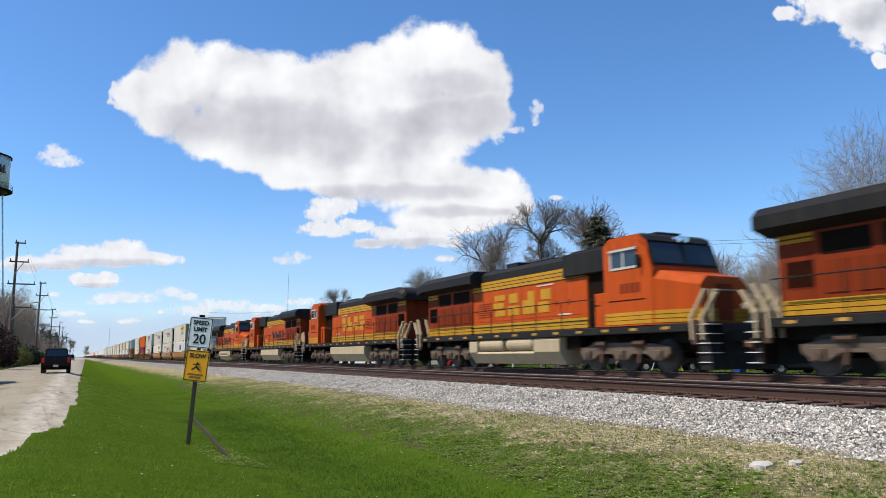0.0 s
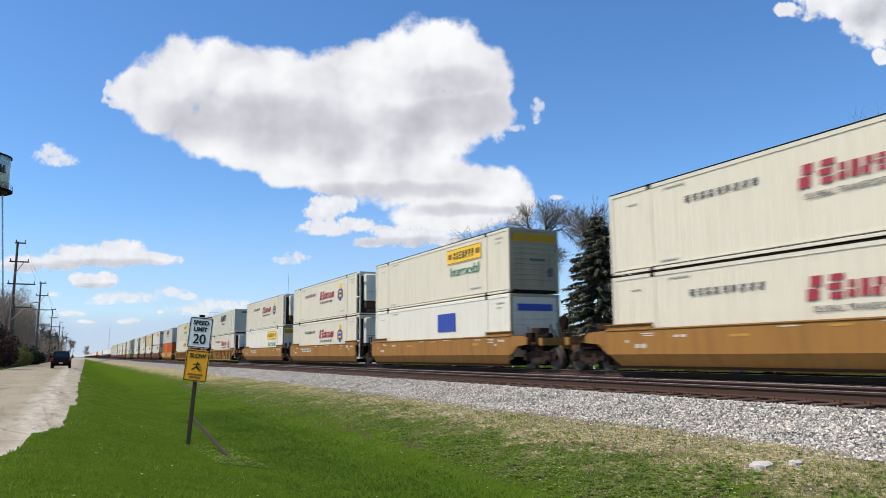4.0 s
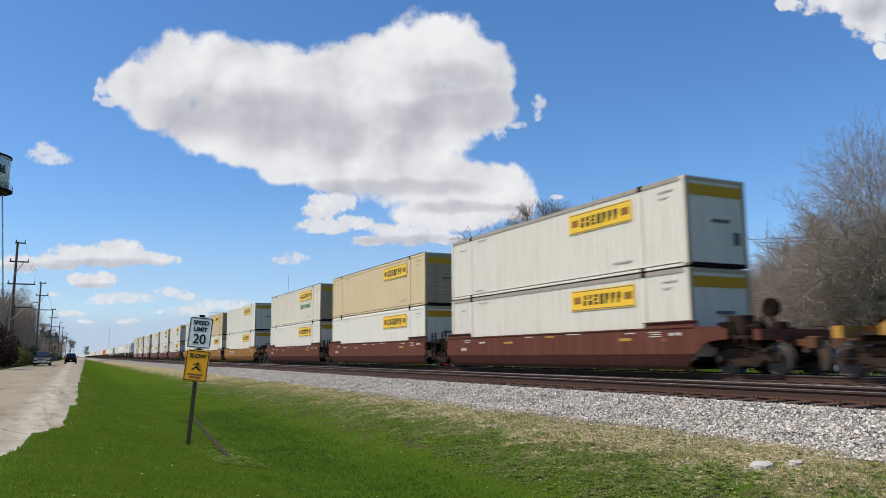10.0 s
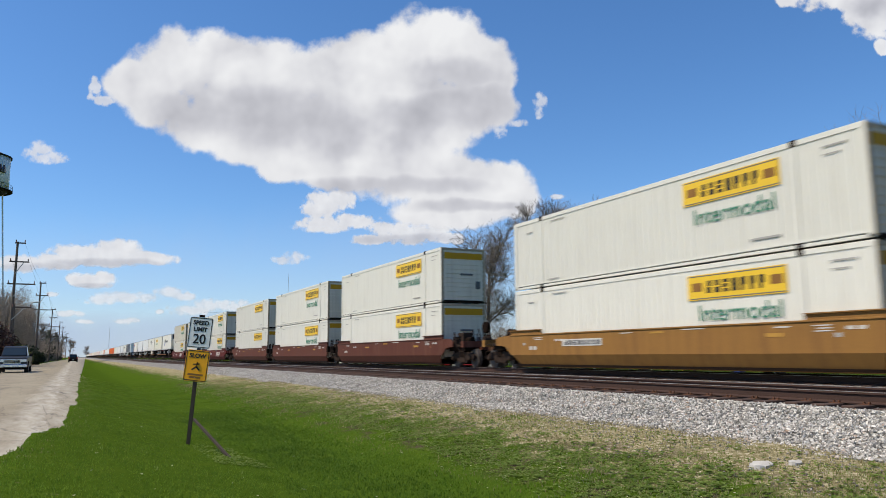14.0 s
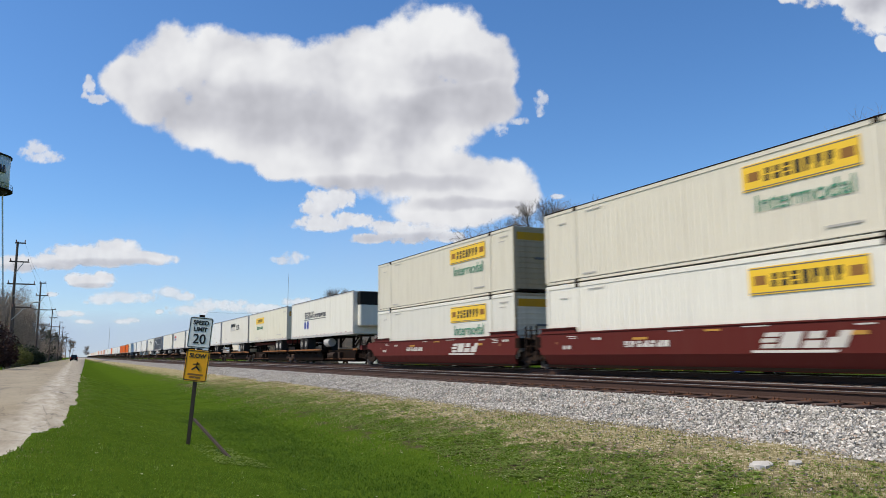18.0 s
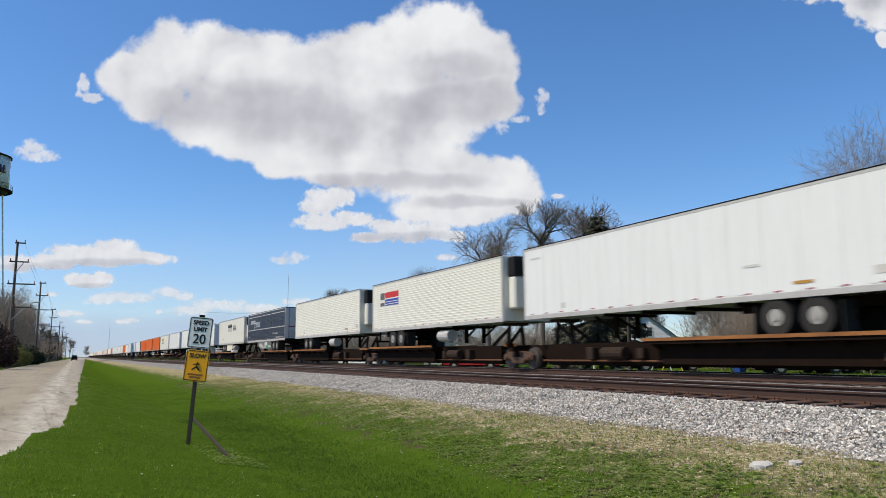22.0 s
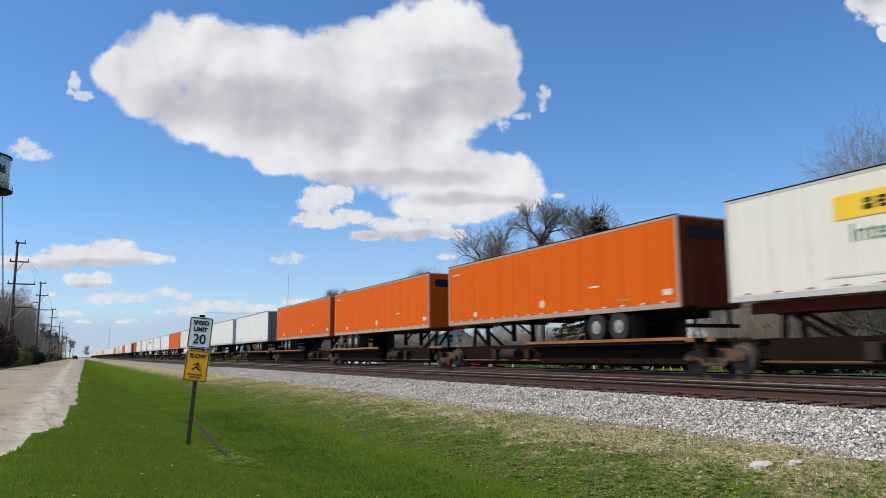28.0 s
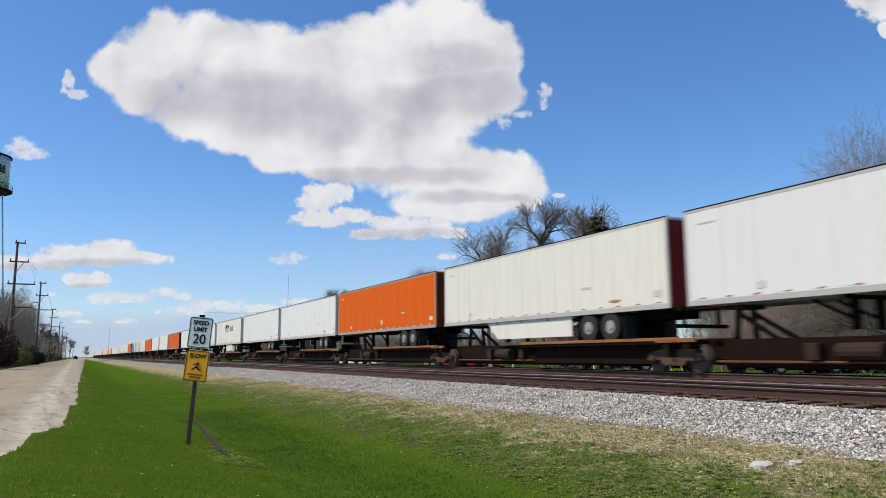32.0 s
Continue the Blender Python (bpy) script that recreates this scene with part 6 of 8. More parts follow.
# ---- roadside sign ----
def road_sign():
    s = thing("road_sign", "leaning metal post with speed limit and slow signs", "road sign")
    s.matrix_basis = pose(2.08, 15.55, -0.09, 0, 4.4, -28)
    post = bmesh.new()
    bx(post, -0.03, 0.03, -0.012, 0.0, -0.3, 2.50)
    bx(post, -0.034, -0.022, -0.012, 0.028, -0.3, 2.50)
    bx(post, 0.022, 0.034, -0.012, 0.028, -0.3, 2.50)
    part("post", post, M["post"], s, "weathered brown channel post")
    def panel(name, face, edge, zc, tilt, label):
        p = new(name)
        p.parent = s
        p.matrix_basis = pose(0.0, -0.022, zc, 0, tilt, 0)
        w, h = 0.235, 0.305
        b = bmesh.new()
        bx(b, -w, w, -0.003, 0.003, -h, h)
        vert = [e for e in b.edges if abs(e.verts[0].co.y - e.verts[1].co.y) > 0.004]
        bmesh.ops.bevel(b, geom=vert, offset=0.035, segments=4, affect="EDGES")
        part("plate", b, M[face], p, label)
        rim = bmesh.new()
        for x0, x1, z0, z1 in ((-w + 0.012, w - 0.012, h - 0.026, h - 0.012), (-w + 0.012, w - 0.012, -h + 0.012, -h + 0.026), (-w + 0.012, -w + 0.024, -h + 0.02, h - 0.02), (w - 0.024, w - 0.012, -h + 0.02, h - 0.02)):
            bx(rim, x0, x1, -0.007, -0.003, z0, z1)
        part("border", rim, M["sign_black"], p)
        bolts = bmesh.new()
        for z in (-h + 0.07, h - 0.07):
            rod(bolts, (0, -0.012, z), (0, -0.002, z), 0.009)
        part("bolts", bolts, M["steel"], p)
        return p
    a = panel("speed_plate", "sign_white", "sign_black", 2.16, 1.2, "white speed limit plate")
    for text, z, hh in (("SPEED", 0.19, 0.085), ("LIMIT", 0.06, 0.085), ("20", -0.135, 0.19)):
        mesh_part("writing", letters(text, hh, 0.002, 0.004), M["sign_black"], a, pose(0, -0.006, z))
    b = panel("slow_plate", "sign_yellow", "sign_black", 1.51, 2.0, "yellow slow plate")
    mesh_part("writing", letters("SLOW", 0.085, 0.002, 0.004), M["sign_black"], b, pose(0, -0.006, 0.19))
    # the figure of the warning is drawn as plain slanted bars
    fg = bmesh.new()
    bar(fg, (0.02, -0.005, 0.08), (0.0, -0.005, -0.02), 0.002, 0.045, (0, 1, 0))
    bar(fg, (-0.07, -0.005, 0.025), (0.06, -0.005, 0.04), 0.002, 0.022, (0, 0, 1))
    bar(fg, (0.0, -0.005, -0.02), (-0.085, -0.005, -0.085), 0.002, 0.03, (0, 0, 1))
    bar(fg, (0.0, -0.005, -0.02), (0.07, -0.005, -0.085), 0.002, 0.03, (0, 0, 1))
    part("warning_shape", fg, M["sign_black"], b)
    lines = bmesh.new()
    bx(lines, -0.15, 0.15, -0.007, -0.003, -0.19, -0.155)
    bx(lines, -0.11, 0.11, -0.007, -0.003, -0.245, -0.21)
    part("small_lines", lines, M["mustard"], b)
    part("top_bracket", box(-0.05, 0.05, -0.03, 0.01, 2.465, 2.51, 0.006), M["dark"], s)
    return s


road_sign()
stake = part("leaning_stake", bar(bmesh.new(), (2.14, 15.3, 0.40), (2.62, 13.6, -0.26), 0.045, 0.04), M["post"])
tagged(stake, "broken weathered stake leaning on the sign post", "stake")


# ---- poles, wires, street lamp ----
POLES = ((-6.04, 88.0), (-5.55, 135.0), (-5.6, 209), (-5.06, 284), (-4.71, 331), (-4.04, 420), (-2.72, 541), (-1.2, 680))


def line_pole(x, y, h, dense, first):
    p = thing("utility_pole", "dark timber utility pole with four cross-arms", "utility pole", "poles along the road")
    p.location = (x, y, 0.4)
    part("pole", rod(bmesh.new(), (0, 0, -0.4), (0.12, 0, h), 0.17, 0.11, 10), M["pole_wood"], p)
    for z, a, b in ((h - 0.15, -0.1, 0.9), (h - 2.1, -0.5, 1.3), (h - 4.4, -0.55, 2.0), (h - 6.8, 0.0, 1.8)):
        arm = bar(bmesh.new(), (a, -0.16, z), (b, -0.16, z), 0.11, 0.13)
        part("cross_arm", arm, M["pole_wood"], p)
        if z < h - 1:
            part("brace", bar(bmesh.new(), (0.05, -0.16, z - 1.3), (b * 0.62, -0.16, z - 0.06), 0.05, 0.07), M["steel"], p)
        for k in (a + 0.1, b - 0.1):
            part("insulator", rod(bmesh.new(), (k, -0.16, z + 0.06), (k, -0.16, z + 0.34), 0.055, 0.04, 8), M["brick"], p)
    return p


for i, (x, y) in enumerate(POLES):
    line_pole(x, y, 13.1, i < 3, i == 0)
wires = bmesh.new()
for (x0, y0), (x1, y1) in zip(POLES, POLES[1:]):
    for z, dx in ((13.4, 0.8), (11.7, -0.4), (11.7, 1.2), (9.4, -0.45), (9.4, 1.9), (7.0, 1.7)):
        n = 8
        pts = [Vector((x0 + dx + (x1 - x0) * k / n, y0 + (y1 - y0) * k / n, z - 0.9 * 4 * (k / n) * (1 - k / n))) for k in range(n + 1)]
        for a, b in zip(pts, pts[1:]):
            rod(wires, a, b, 0.009, n=3)
tagged(part("overhead_wires", wires, M["black"]), "thin dark overhead wires between the poles", "wires", kind="stuff")

lamp = thing("street_lamp", "grey street lamp arm on a timber pole", "street lamp")
lamp.location = (-6.0, 91.0, 0.4)
part("arm", rod(bmesh.new(), (0, 0, 6.6), (1.9, -0.4, 7.05), 0.04), M["steel"], lamp)
part("lamp_head", box(1.8, 2.45, -0.52, -0.28, 6.95, 7.12, 0.04), M["steel"], lamp)
part("mast", rod(bmesh.new(), (0, 0, -0.2), (0, 0, 6.8), 0.09), M["pole_wood"], lamp)

# pole beyond the train, with two cross-arms
up = thing("utility_pole", "grey weathered utility pole with two cross-arms and transformer rack", "utility pole")
up.location = (41.1, 48.9, 0.2)
part("pole", rod(bmesh.new(), (0, 0, -0.3), (0, 0, 10.7), 0.17, 0.12, 10), M["post"], up)
for z, w in ((10.4, 1.25), (8.9, 0.9)):
    part("cross_arm", bar(bmesh.new(), (-w * 0.8, -w * 0.6, z), (w * 0.8, w * 0.6, z), 0.1, 0.13), M["pole_wood"], up)
    for k in (-0.9, -0.45, 0.45, 0.9):
        part("insulator", rod(bmesh.new(), (k * w * 0.8, k * w * 0.6, z + 0.06), (k * w * 0.8, k * w * 0.6, z + 0.28), 0.05, n=8), M["pale_bar"], up)
part("cutouts", bx(bx(box(0.5, 0.7, 0.3, 0.5, 8.2, 8.8), 0.8, 1.0, 0.5, 0.7, 8.3, 8.8), 0.2, 0.4, 0.1, 0.3, 8.3, 8.8), M["steel"], up)
w2 = bmesh.new()
for a0, b0, sag in (((40.3, 48.4, 10.7), (25, 175, 11.5), 2.2), ((41.9, 49.5, 10.7), (26.5, 175, 11.5), 2.2), ((41.1, 48.9, 6.3), (26, 175, 7.0), 2.0), ((40.3, 48.4, 10.7), (62, -10, 10.5), 1.6),
                    ((41.9, 49.5, 10.7), (63.5, -9, 10.5), 1.6), ((41.1, 48.9, 6.4), (62.5, -10, 6.4), 1.5), ((41.1, 48.9, 5.6), (62.5, -10, 5.6), 1.4)):
    a0, b0 = Vector(a0), Vector(b0)
    pts = [a0.lerp(b0, k / 10) - Vector((0, 0, sag * 4 * (k / 10) * (1 - k / 10))) for k in range(11)]
    for a, b in zip(pts, pts[1:]):
        rod(w2, a, b, 0.016, n=3)
tagged(part("overhead_wires", w2, M["black"]), "thin dark overhead wires beyond the tracks", "wires", kind="stuff")

# ---- water tower ----
wt = thing("water_tower", "white water tower with a dark-rimmed roof and railing", "water tower")
wt.location = (-30.6, 276.0, 0.3)
wt.scale = (1.5, 1.5, 1.5)
R = 5.6
part("tank", rod(bmesh.new(), (0, 0, 36.5), (0, 0, 44.0), R, n=40), M["cool_white"], wt, "white steel tank", True)
part("roof", rod(bmesh.new(), (0, 0, 44.0), (0, 0, 46.4), R + 0.25, 0.4, 40), M["post"], wt, "dark weathered conical roof")
part("roof_rim", rod(bmesh.new(), (0, 0, 43.8), (0, 0, 44.05), R + 0.28, n=40), M["black"], wt)
part("tank_bottom", rod(bmesh.new(), (0, 0, 34.6), (0, 0, 36.5), 2.4, R, 40), M["black"], wt)
part("walkway", rod(bmesh.new(), (0, 0, 36.4), (0, 0, 36.6), R + 0.75, n=40), M["dark"], wt)
for k in range(24):
    a = k / 24 * 6.2832
    part("rail_post", rod(bmesh.new(), ((R + 0.7) * math.cos(a), (R + 0.7) * math.sin(a), 36.6), ((R + 0.7) * math.cos(a), (R + 0.7) * math.sin(a), 37.7), 0.035, n=5), M["dark"], wt)
for z in (37.2, 37.7):
    hoop = bmesh.new()
    for k in range(24):
        a, b = k / 24 * 6.2832, (k + 1) / 24 * 6.2832
        rod(hoop, ((R + 0.7) * math.cos(a), (R + 0.7) * math.sin(a), z), ((R + 0.7) * math.cos(b), (R + 0.7) * math.sin(b), z), 0.03, n=5)
    part("hand_rail", hoop, M["dark"], wt)
for a in (0.35, 1.92, 3.49, 5.06):
    part("leg", rod(bmesh.new(), (7.2 * math.cos(a), 7.2 * math.sin(a), -0.3), (4.6 * math.cos(a), 4.6 * math.sin(a), 36.4), 0.2, 0.16, 10), M["cool_white"], wt)
part("riser", rod(bmesh.new(), (0, 0, -0.3), (0, 0, 34.8), 0.4, n=14), M["cool_white"], wt)
part("painted_letters", bx(bx(box(3.0, 3.5, -R - 0.02, -R + 1.6, 40.2, 41.4), 3.9, 4.3, -R - 0.0, -R + 2.3, 40.0, 41.4), 4.7, 5.0, -R, -R + 3.5, 40.0, 41.2), M["navy"], wt)


# ---- trees and shrubs ----
def tubes(name, segs, sides, material):
    """Tapered branches as one mesh: segs of (start, end, radius, radius)."""
    a = np.array([s[0] for s in segs], float)
    b = np.array([s[1] for s in segs], float)
    r0 = np.array([s[2] for s in segs])[:, None, None]
    r1 = np.array([s[3] for s in segs])[:, None, None]
    d = b - a
    d /= np.linalg.norm(d, axis=1)[:, None] + 1e-9
    ref = np.where(np.abs(d[:, 2:3]) > 0.9, np.array([[1.0, 0, 0]]), np.array([[0, 0, 1.0]]))
    s = np.cross(d, ref)
    s /= np.linalg.norm(s, axis=1)[:, None]
    t = np.cross(d, s)
    ang = np.arange(sides) / sides * 2 * math.pi
    ring = np.cos(ang)[None, :, None] * s[:, None] + np.sin(ang)[None, :, None] * t[:, None]
    v = np.concatenate([a[:, None] + ring * r0, b[:, None] + ring * r1], 1).reshape(-1, 3)
    k = np.arange(sides)
    f = np.stack([k, (k + 1) % sides, (k + 1) % sides + sides, k + sides], 1)
    f = (f[None] + (np.arange(len(a)) * 2 * sides)[:, None, None]).reshape(-1, 4)
    me = bpy.data.meshes.new(name)
    me.from_pydata(v.tolist(), [], f.tolist())
    me.materials.append(material)
    return me


def grow(rng, height, crown, levels, spread_=0.55, lean=(0, 0), limbs=5):
    """Branches of a bare tree: a trunk with some lower limbs that forks, at the crown, again and again into boughs and twigs."""
    thick, thin = [], []

    def branch(p, d, length, r, level):
        n = 4 if level < 2 else 3
        pts, dirs = [p], [d]
        for i in range(n):
            jit = Vector((rng.gauss(0, 1), rng.gauss(0, 1), rng.gauss(0, 0.7))) * (0.04 if level == 0 else 0.17)
            d = (d + jit + Vector((0, 0, 0.04))).normalized()
            p = p + d * (length / n)
            pts.append(p)
            dirs.append(d)
        taper = 0.45 if level == 0 else 0.36
        for i in range(n):
            (thick if level < 3 else thin).append((tuple(pts[i]), tuple(pts[i + 1]), r * (1 - taper * i / n), r * (1 - taper * (i + 1) / n)))
        if level >= levels:
            return
        turn = rng.uniform(0, 6.283)
        ends = 3 if level < 3 or rng.random() < 0.35 else 2
        shoots = limbs if level == 0 else (1, 2, 2, 2, 1, 1)[min(level - 1, 5)]
        ref = Vector((0, 0, 1)) if abs(d.z) < 0.9 else Vector((1, 0, 0))
        for k in range(ends + shoots):
            if k < ends:
                q, base, a = p, dirs[-1], turn + k * 6.283 / ends + rng.uniform(-0.5, 0.5)
                open_, reach, fat = spread_ * rng.uniform(0.5, 1.25), rng.uniform(0.68, 0.88), rng.uniform(0.52, 0.68)
            else:
                t = rng.uniform(0.35, 0.9) if level else rng.uniform(0.45, 0.95)
                i = min(n - 1, int(t * n))
                q, base, a = pts[i].lerp(pts[i + 1], t * n - i), dirs[i + 1], rng.uniform(0, 6.283)
                open_, reach, fat = spread_ * rng.uniform(1.1, 1.8), rng.uniform(0.5, 0.75), rng.uniform(0.32, 0.48)
            s1 = base.cross(ref).normalized()
            s2 = base.cross(s1)
            nd = (base * math.cos(open_) + (s1 * math.cos(a) + s2 * math.sin(a)) * math.sin(open_)).normalized()
            branch(q, nd, (crown * 0.78 if level == 0 else length) * reach, max(0.008, r * fat), level + 1)

    branch(Vector((0, 0, -0.2)), Vector((lean[0], lean[1], 1)).normalized(), max(1.5, height - 1.75 * crown), height * 0.0155, 0)
    k = height / max(s[1][2] for s in thin)
    fit_ = lambda segs: [(tuple(k * v for v in a), tuple(k * v for v in b), r, q) for a, b, r, q in segs]
    return fit_(thick), fit_(thin)


def bare_tree(seed, height, crown, levels=6, spread_=0.55, lean=(0, 0), limbs=5, twig="twig", label="bare deciduous tree with fine grey-brown twigs", group="bare trees"):
    rng = random.Random(seed)
    thick, thin = grow(rng, height, crown, levels, spread_, lean, limbs)
    t = thing("tree", label, "tree", group)
    mesh_part("trunk", tubes("trunk", thick, 6, M["bark"]), M["bark"], t)
    mesh_part("crown", tubes("crown", thin, 3, M[twig]), M[twig], t)
    return t


T1 = bare_tree(1, 17.1, 2.2, 6, 0.55, (0.0, 0.0), 5, "dark_twig")
T1.matrix_basis = pose(41.5, 62.3, 0.2)
T2 = bare_tree(2, 18.2, 2.8, 6, 0.58, (0.02, 0), 6, "dark_twig")
T2.matrix_basis = pose(48.2, 64.4, 0.2)
T3 = bare_tree(3, 15.8, 3.0, 6, 0.66, (-0.03, 0.03), 9, "dark_twig")
T3.matrix_basis = pose(38.6, 67.6, 0.2)
T4 = bare_tree(4, 19.2, 8.2, 8, 0.62, (-0.06, 0.05), 5, "twig", "large spreading bare tree with dense fine twigs")
T4.matrix_basis = pose(51.4, 32.8, 0.1)
T5 = bare_tree(5, 11.5, 4.2, 6, 0.38, (0.05, 0), 5, "twig", "slim many-stemmed bare tree")
T5.matrix_basis = pose(53.0, 50.6, 0.2)
T6 = bare_tree(6, 13.5, 4.2, 6, 0.55, (-0.08, 0), 7)
T6.matrix_basis = pose(57.6, 46.6, 0.2)
for src, x, y, turn, k in ((T3, 36.5, 78, 140, 0.75), (T5, 50, 160, 40, 1.2), (T1, 54, 165, 200, 1.0), (T6, 62, 41.5, 100, 1.0), (T5, 60.5, 53.0, 190, 0.9), (T1, 66, 50, 60, 0.9), (T6, 70, 60, 10, 0.9),
                           (T2, 62, 95, 30, 0.8), (T6, 54.0, 38.0, 220, 0.8), (T4, 64.0, 33.0, 120, 0.8), (T3, 72, 82, 20, 0.9)):
    c = copy_thing(src, pose(x, y, 0.2, 0, 0, turn) @ Matrix.Scale(k, 4))
    c.scale = (k, k, k)


def brush(name, spots, seed, height, twig, label, per=260):
    """Leafless scrub: many thin upright forked stems, as stuff."""
    rng = random.Random(seed)
    segs = []
    for x, y, w, d, h in spots:
        for i in range(int(per * w * d / 60)):
            p = Vector((x + rng.uniform(-w, w) / 2, y + rng.uniform(-d, d) / 2, 0.1))
            hh = h * rng.uniform(0.5, 1.0)
            q = p + Vector((rng.gauss(0, 0.12), rng.gauss(0, 0.12), 0.55)) * hh
            segs.append((tuple(p), tuple(q), 0.035, 0.022))
            for k in range(5):
                b = p.lerp(q, rng.uniform(0.35, 1))
                e = b + Vector((rng.gauss(0, 0.22), rng.gauss(0, 0.22), rng.uniform(0.2, 0.5))) * hh
                segs.append((tuple(b), tuple(e), 0.02, 0.01))
                for j in range(3):
                    b2 = b.lerp(e, rng.uniform(0.3, 1))
                    e2 = b2 + Vector((rng.gauss(0, 0.16), rng.gauss(0, 0.16), rng.uniform(0.05, 0.28))) * hh
                    segs.append((tuple(b2), tuple(e2), 0.012, 0.007))
    ob = new(name, tubes(name, segs, 3, M[twig]))
    return tagged(ob, label, "brush", kind="stuff")


brush("leafless_brush", ((66, 44, 40, 8, 6.5), (70, 60, 14, 8, 6.0), (56, 84, 22, 10, 6), (75, 30, 30, 10, 7), (44, 110, 16, 20, 6), (40, 150, 16, 30, 7)), 31, 5, "twig", "grey leafless brush and saplings beyond the tracks", 130)
brush("leafless_brush", ((-13, 150, 8, 60, 7), (-11, 240, 8, 80, 7), (-16, 110, 8, 20, 8), (-10, 340, 8, 90, 8)), 32, 5, "dark_twig", "brown leafless brush along the road", 80)


def leaf_cards(rng, blobs, count, size):
    """Small bent leaf clumps spread through lumps with gaps."""
    verts, faces = [], []
    for i in range(count):
        x, y, z, rx, ry, rz = rng.choice(blobs)
        a, b = rng.uniform(0, 6.283), rng.uniform(-1, 1)
        k = rng.uniform(0.55, 1.08)
        s = math.sqrt(1 - b * b)
        c = Vector((x + rx * k * s * math.cos(a), y + ry * k * s * math.sin(a), z + rz * k * b))
        u = Vector((rng.gauss(0, 1), rng.gauss(0, 1), rng.gauss(0, 1))).normalized() * size * rng.uniform(0.5, 1.2)
        v = u.cross(Vector((rng.gauss(0, 1), rng.gauss(0, 1), rng.gauss(0, 1)))).normalized() * size * rng.uniform(0.25, 0.6)
        n = len(verts)
        verts += [tuple(c - u), tuple(c + v), tuple(c + u), tuple(c - v)]
        faces.append((n, n + 1, n + 2, n + 3))
    return verts, faces


def shrub(seed, blobs, count, size, leaf, label, category="shrub", name="shrub", trunk=None):
    rng = random.Random(seed)
    t = thing(name, label, category)
    v, f = leaf_cards(rng, blobs, count, size)
    me = bpy.data.meshes.new("crown")
    me.from_pydata(v, [], f)
    mesh_part("crown", me, M[leaf], t)
    stems = []
    for x, y, z, rx, ry, rz in blobs:
        for k in range(4):
            stems.append(((x * 0.3 + rng.uniform(-0.2, 0.2), y * 0.3 + rng.uniform(-0.2, 0.2), -0.1), (x + rng.uniform(-0.5, 0.5) * rx, y + rng.uniform(-0.5, 0.5) * ry, z + rz * 0.4), 0.09 if trunk is None else trunk, 0.03))
    mesh_part("stems", tubes("stems", stems, 5, M["bark"]), M["bark"], t)
    return t


def spruce(seed, height, radius, label):
    rng = random.Random(seed)
    t = thing("spruce", label, "spruce tree")
    mesh_part("trunk", tubes("trunk", [((0, 0, -0.2), (0, 0, height * 0.5), 0.28, 0.17), ((0, 0, height * 0.5), (0, 0, height * 0.99), 0.17, 0.02)], 8, M["bark"]), M["bark"], t)
    limbs, verts, faces = [], [], []
    z = 0.9
    while z < height * 0.98:
        k = 1 - z / height
        reach = radius * (k ** 0.72) * rng.uniform(0.75, 1.12) + 0.15
        for j in range(10):
            a = rng.uniform(0, 6.283)
            tip = Vector((math.cos(a) * reach, math.sin(a) * reach, z - reach * rng.uniform(0.12, 0.34)))
            root = Vector((0, 0, z))
            limbs.append((tuple(root), tuple(tip), 0.045, 0.012))
            m = max(7, int(reach * 15))
            for i in range(m):
                q = root.lerp(tip, 0.12 + 0.88 * (i + rng.random()) / m)
                w = rng.uniform(0.25, 0.60)
                out = Vector((math.cos(a + rng.gauss(0, 0.7)), math.sin(a + rng.gauss(0, 0.7)), rng.uniform(-0.75, 0.1))).normalized() * w
                sd = out.cross(Vector((rng.gauss(0, 0.4), rng.gauss(0, 0.4), 1))).normalized() * w * 0.33
                n = len(verts)
                verts += [tuple(q - sd), tuple(q + out), tuple(q + sd), tuple(q + out * 0.4 + Vector((0, 0, -w * 0.55)))]
                faces += [(n, n + 1, n + 2), (n, n + 3, n + 2)]
        z += 0.30 + 0.10 * rng.random()
    mesh_part("branchwork", tubes("branchwork", limbs, 4, M["bark"]), M["bark"], t)
    me = bpy.data.meshes.new("needles")
    me.from_pydata(verts, [], faces)
    mesh_part("needles", me, M["needle"], t)
    return t


spruce(7, 15.0, 5.3, "tall dark green spruce beyond the tracks").matrix_basis = pose(44.5, 57.0, 0.2)
spruce(8, 6.0, 2.4, "dark spruce beside the road").matrix_basis = pose(-8.6, 122, 0.4)
spruce(9, 9.0, 2.6, "dark spruce in the roadside trees").matrix_basis = pose(-9.5, 196, 0.4)
spruce(10, 11.0, 2.8, "dark spruce in the roadside trees").matrix_basis = pose(-8.5, 300, 0.4)
spruce(11, 12.0, 3.2, "dark spruce in the roadside trees").matrix_basis = pose(-7.5, 360, 0.4)
shrub(41, ((0, 0, 2.0, 1.6, 1.7, 1.7), (-1.2, 0.5, 2.9, 1.3, 1.5, 1.3), (0.7, 0, 1.2, 1.0, 1.2, 0.9), (-1.0, 0, 1.2, 1.4, 1.5, 1.1)), 5200, 0.16, "plum_leaf", "dark reddish evergreen bush by the driveway", trunk=0.14).matrix_basis = pose(-6.75, 80.5, 0.4) @ Matrix.Scale(1.2, 4)
shrub(42, ((0, 0, 1.5, 1.6, 1.6, 1.3), (1.1, 0.6, 1.1, 1.0, 1.0, 0.8)), 2400, 0.13, "spring_leaf", "yellow-green spring shrub by the road").matrix_basis = pose(-6.7, 108, 0.4)
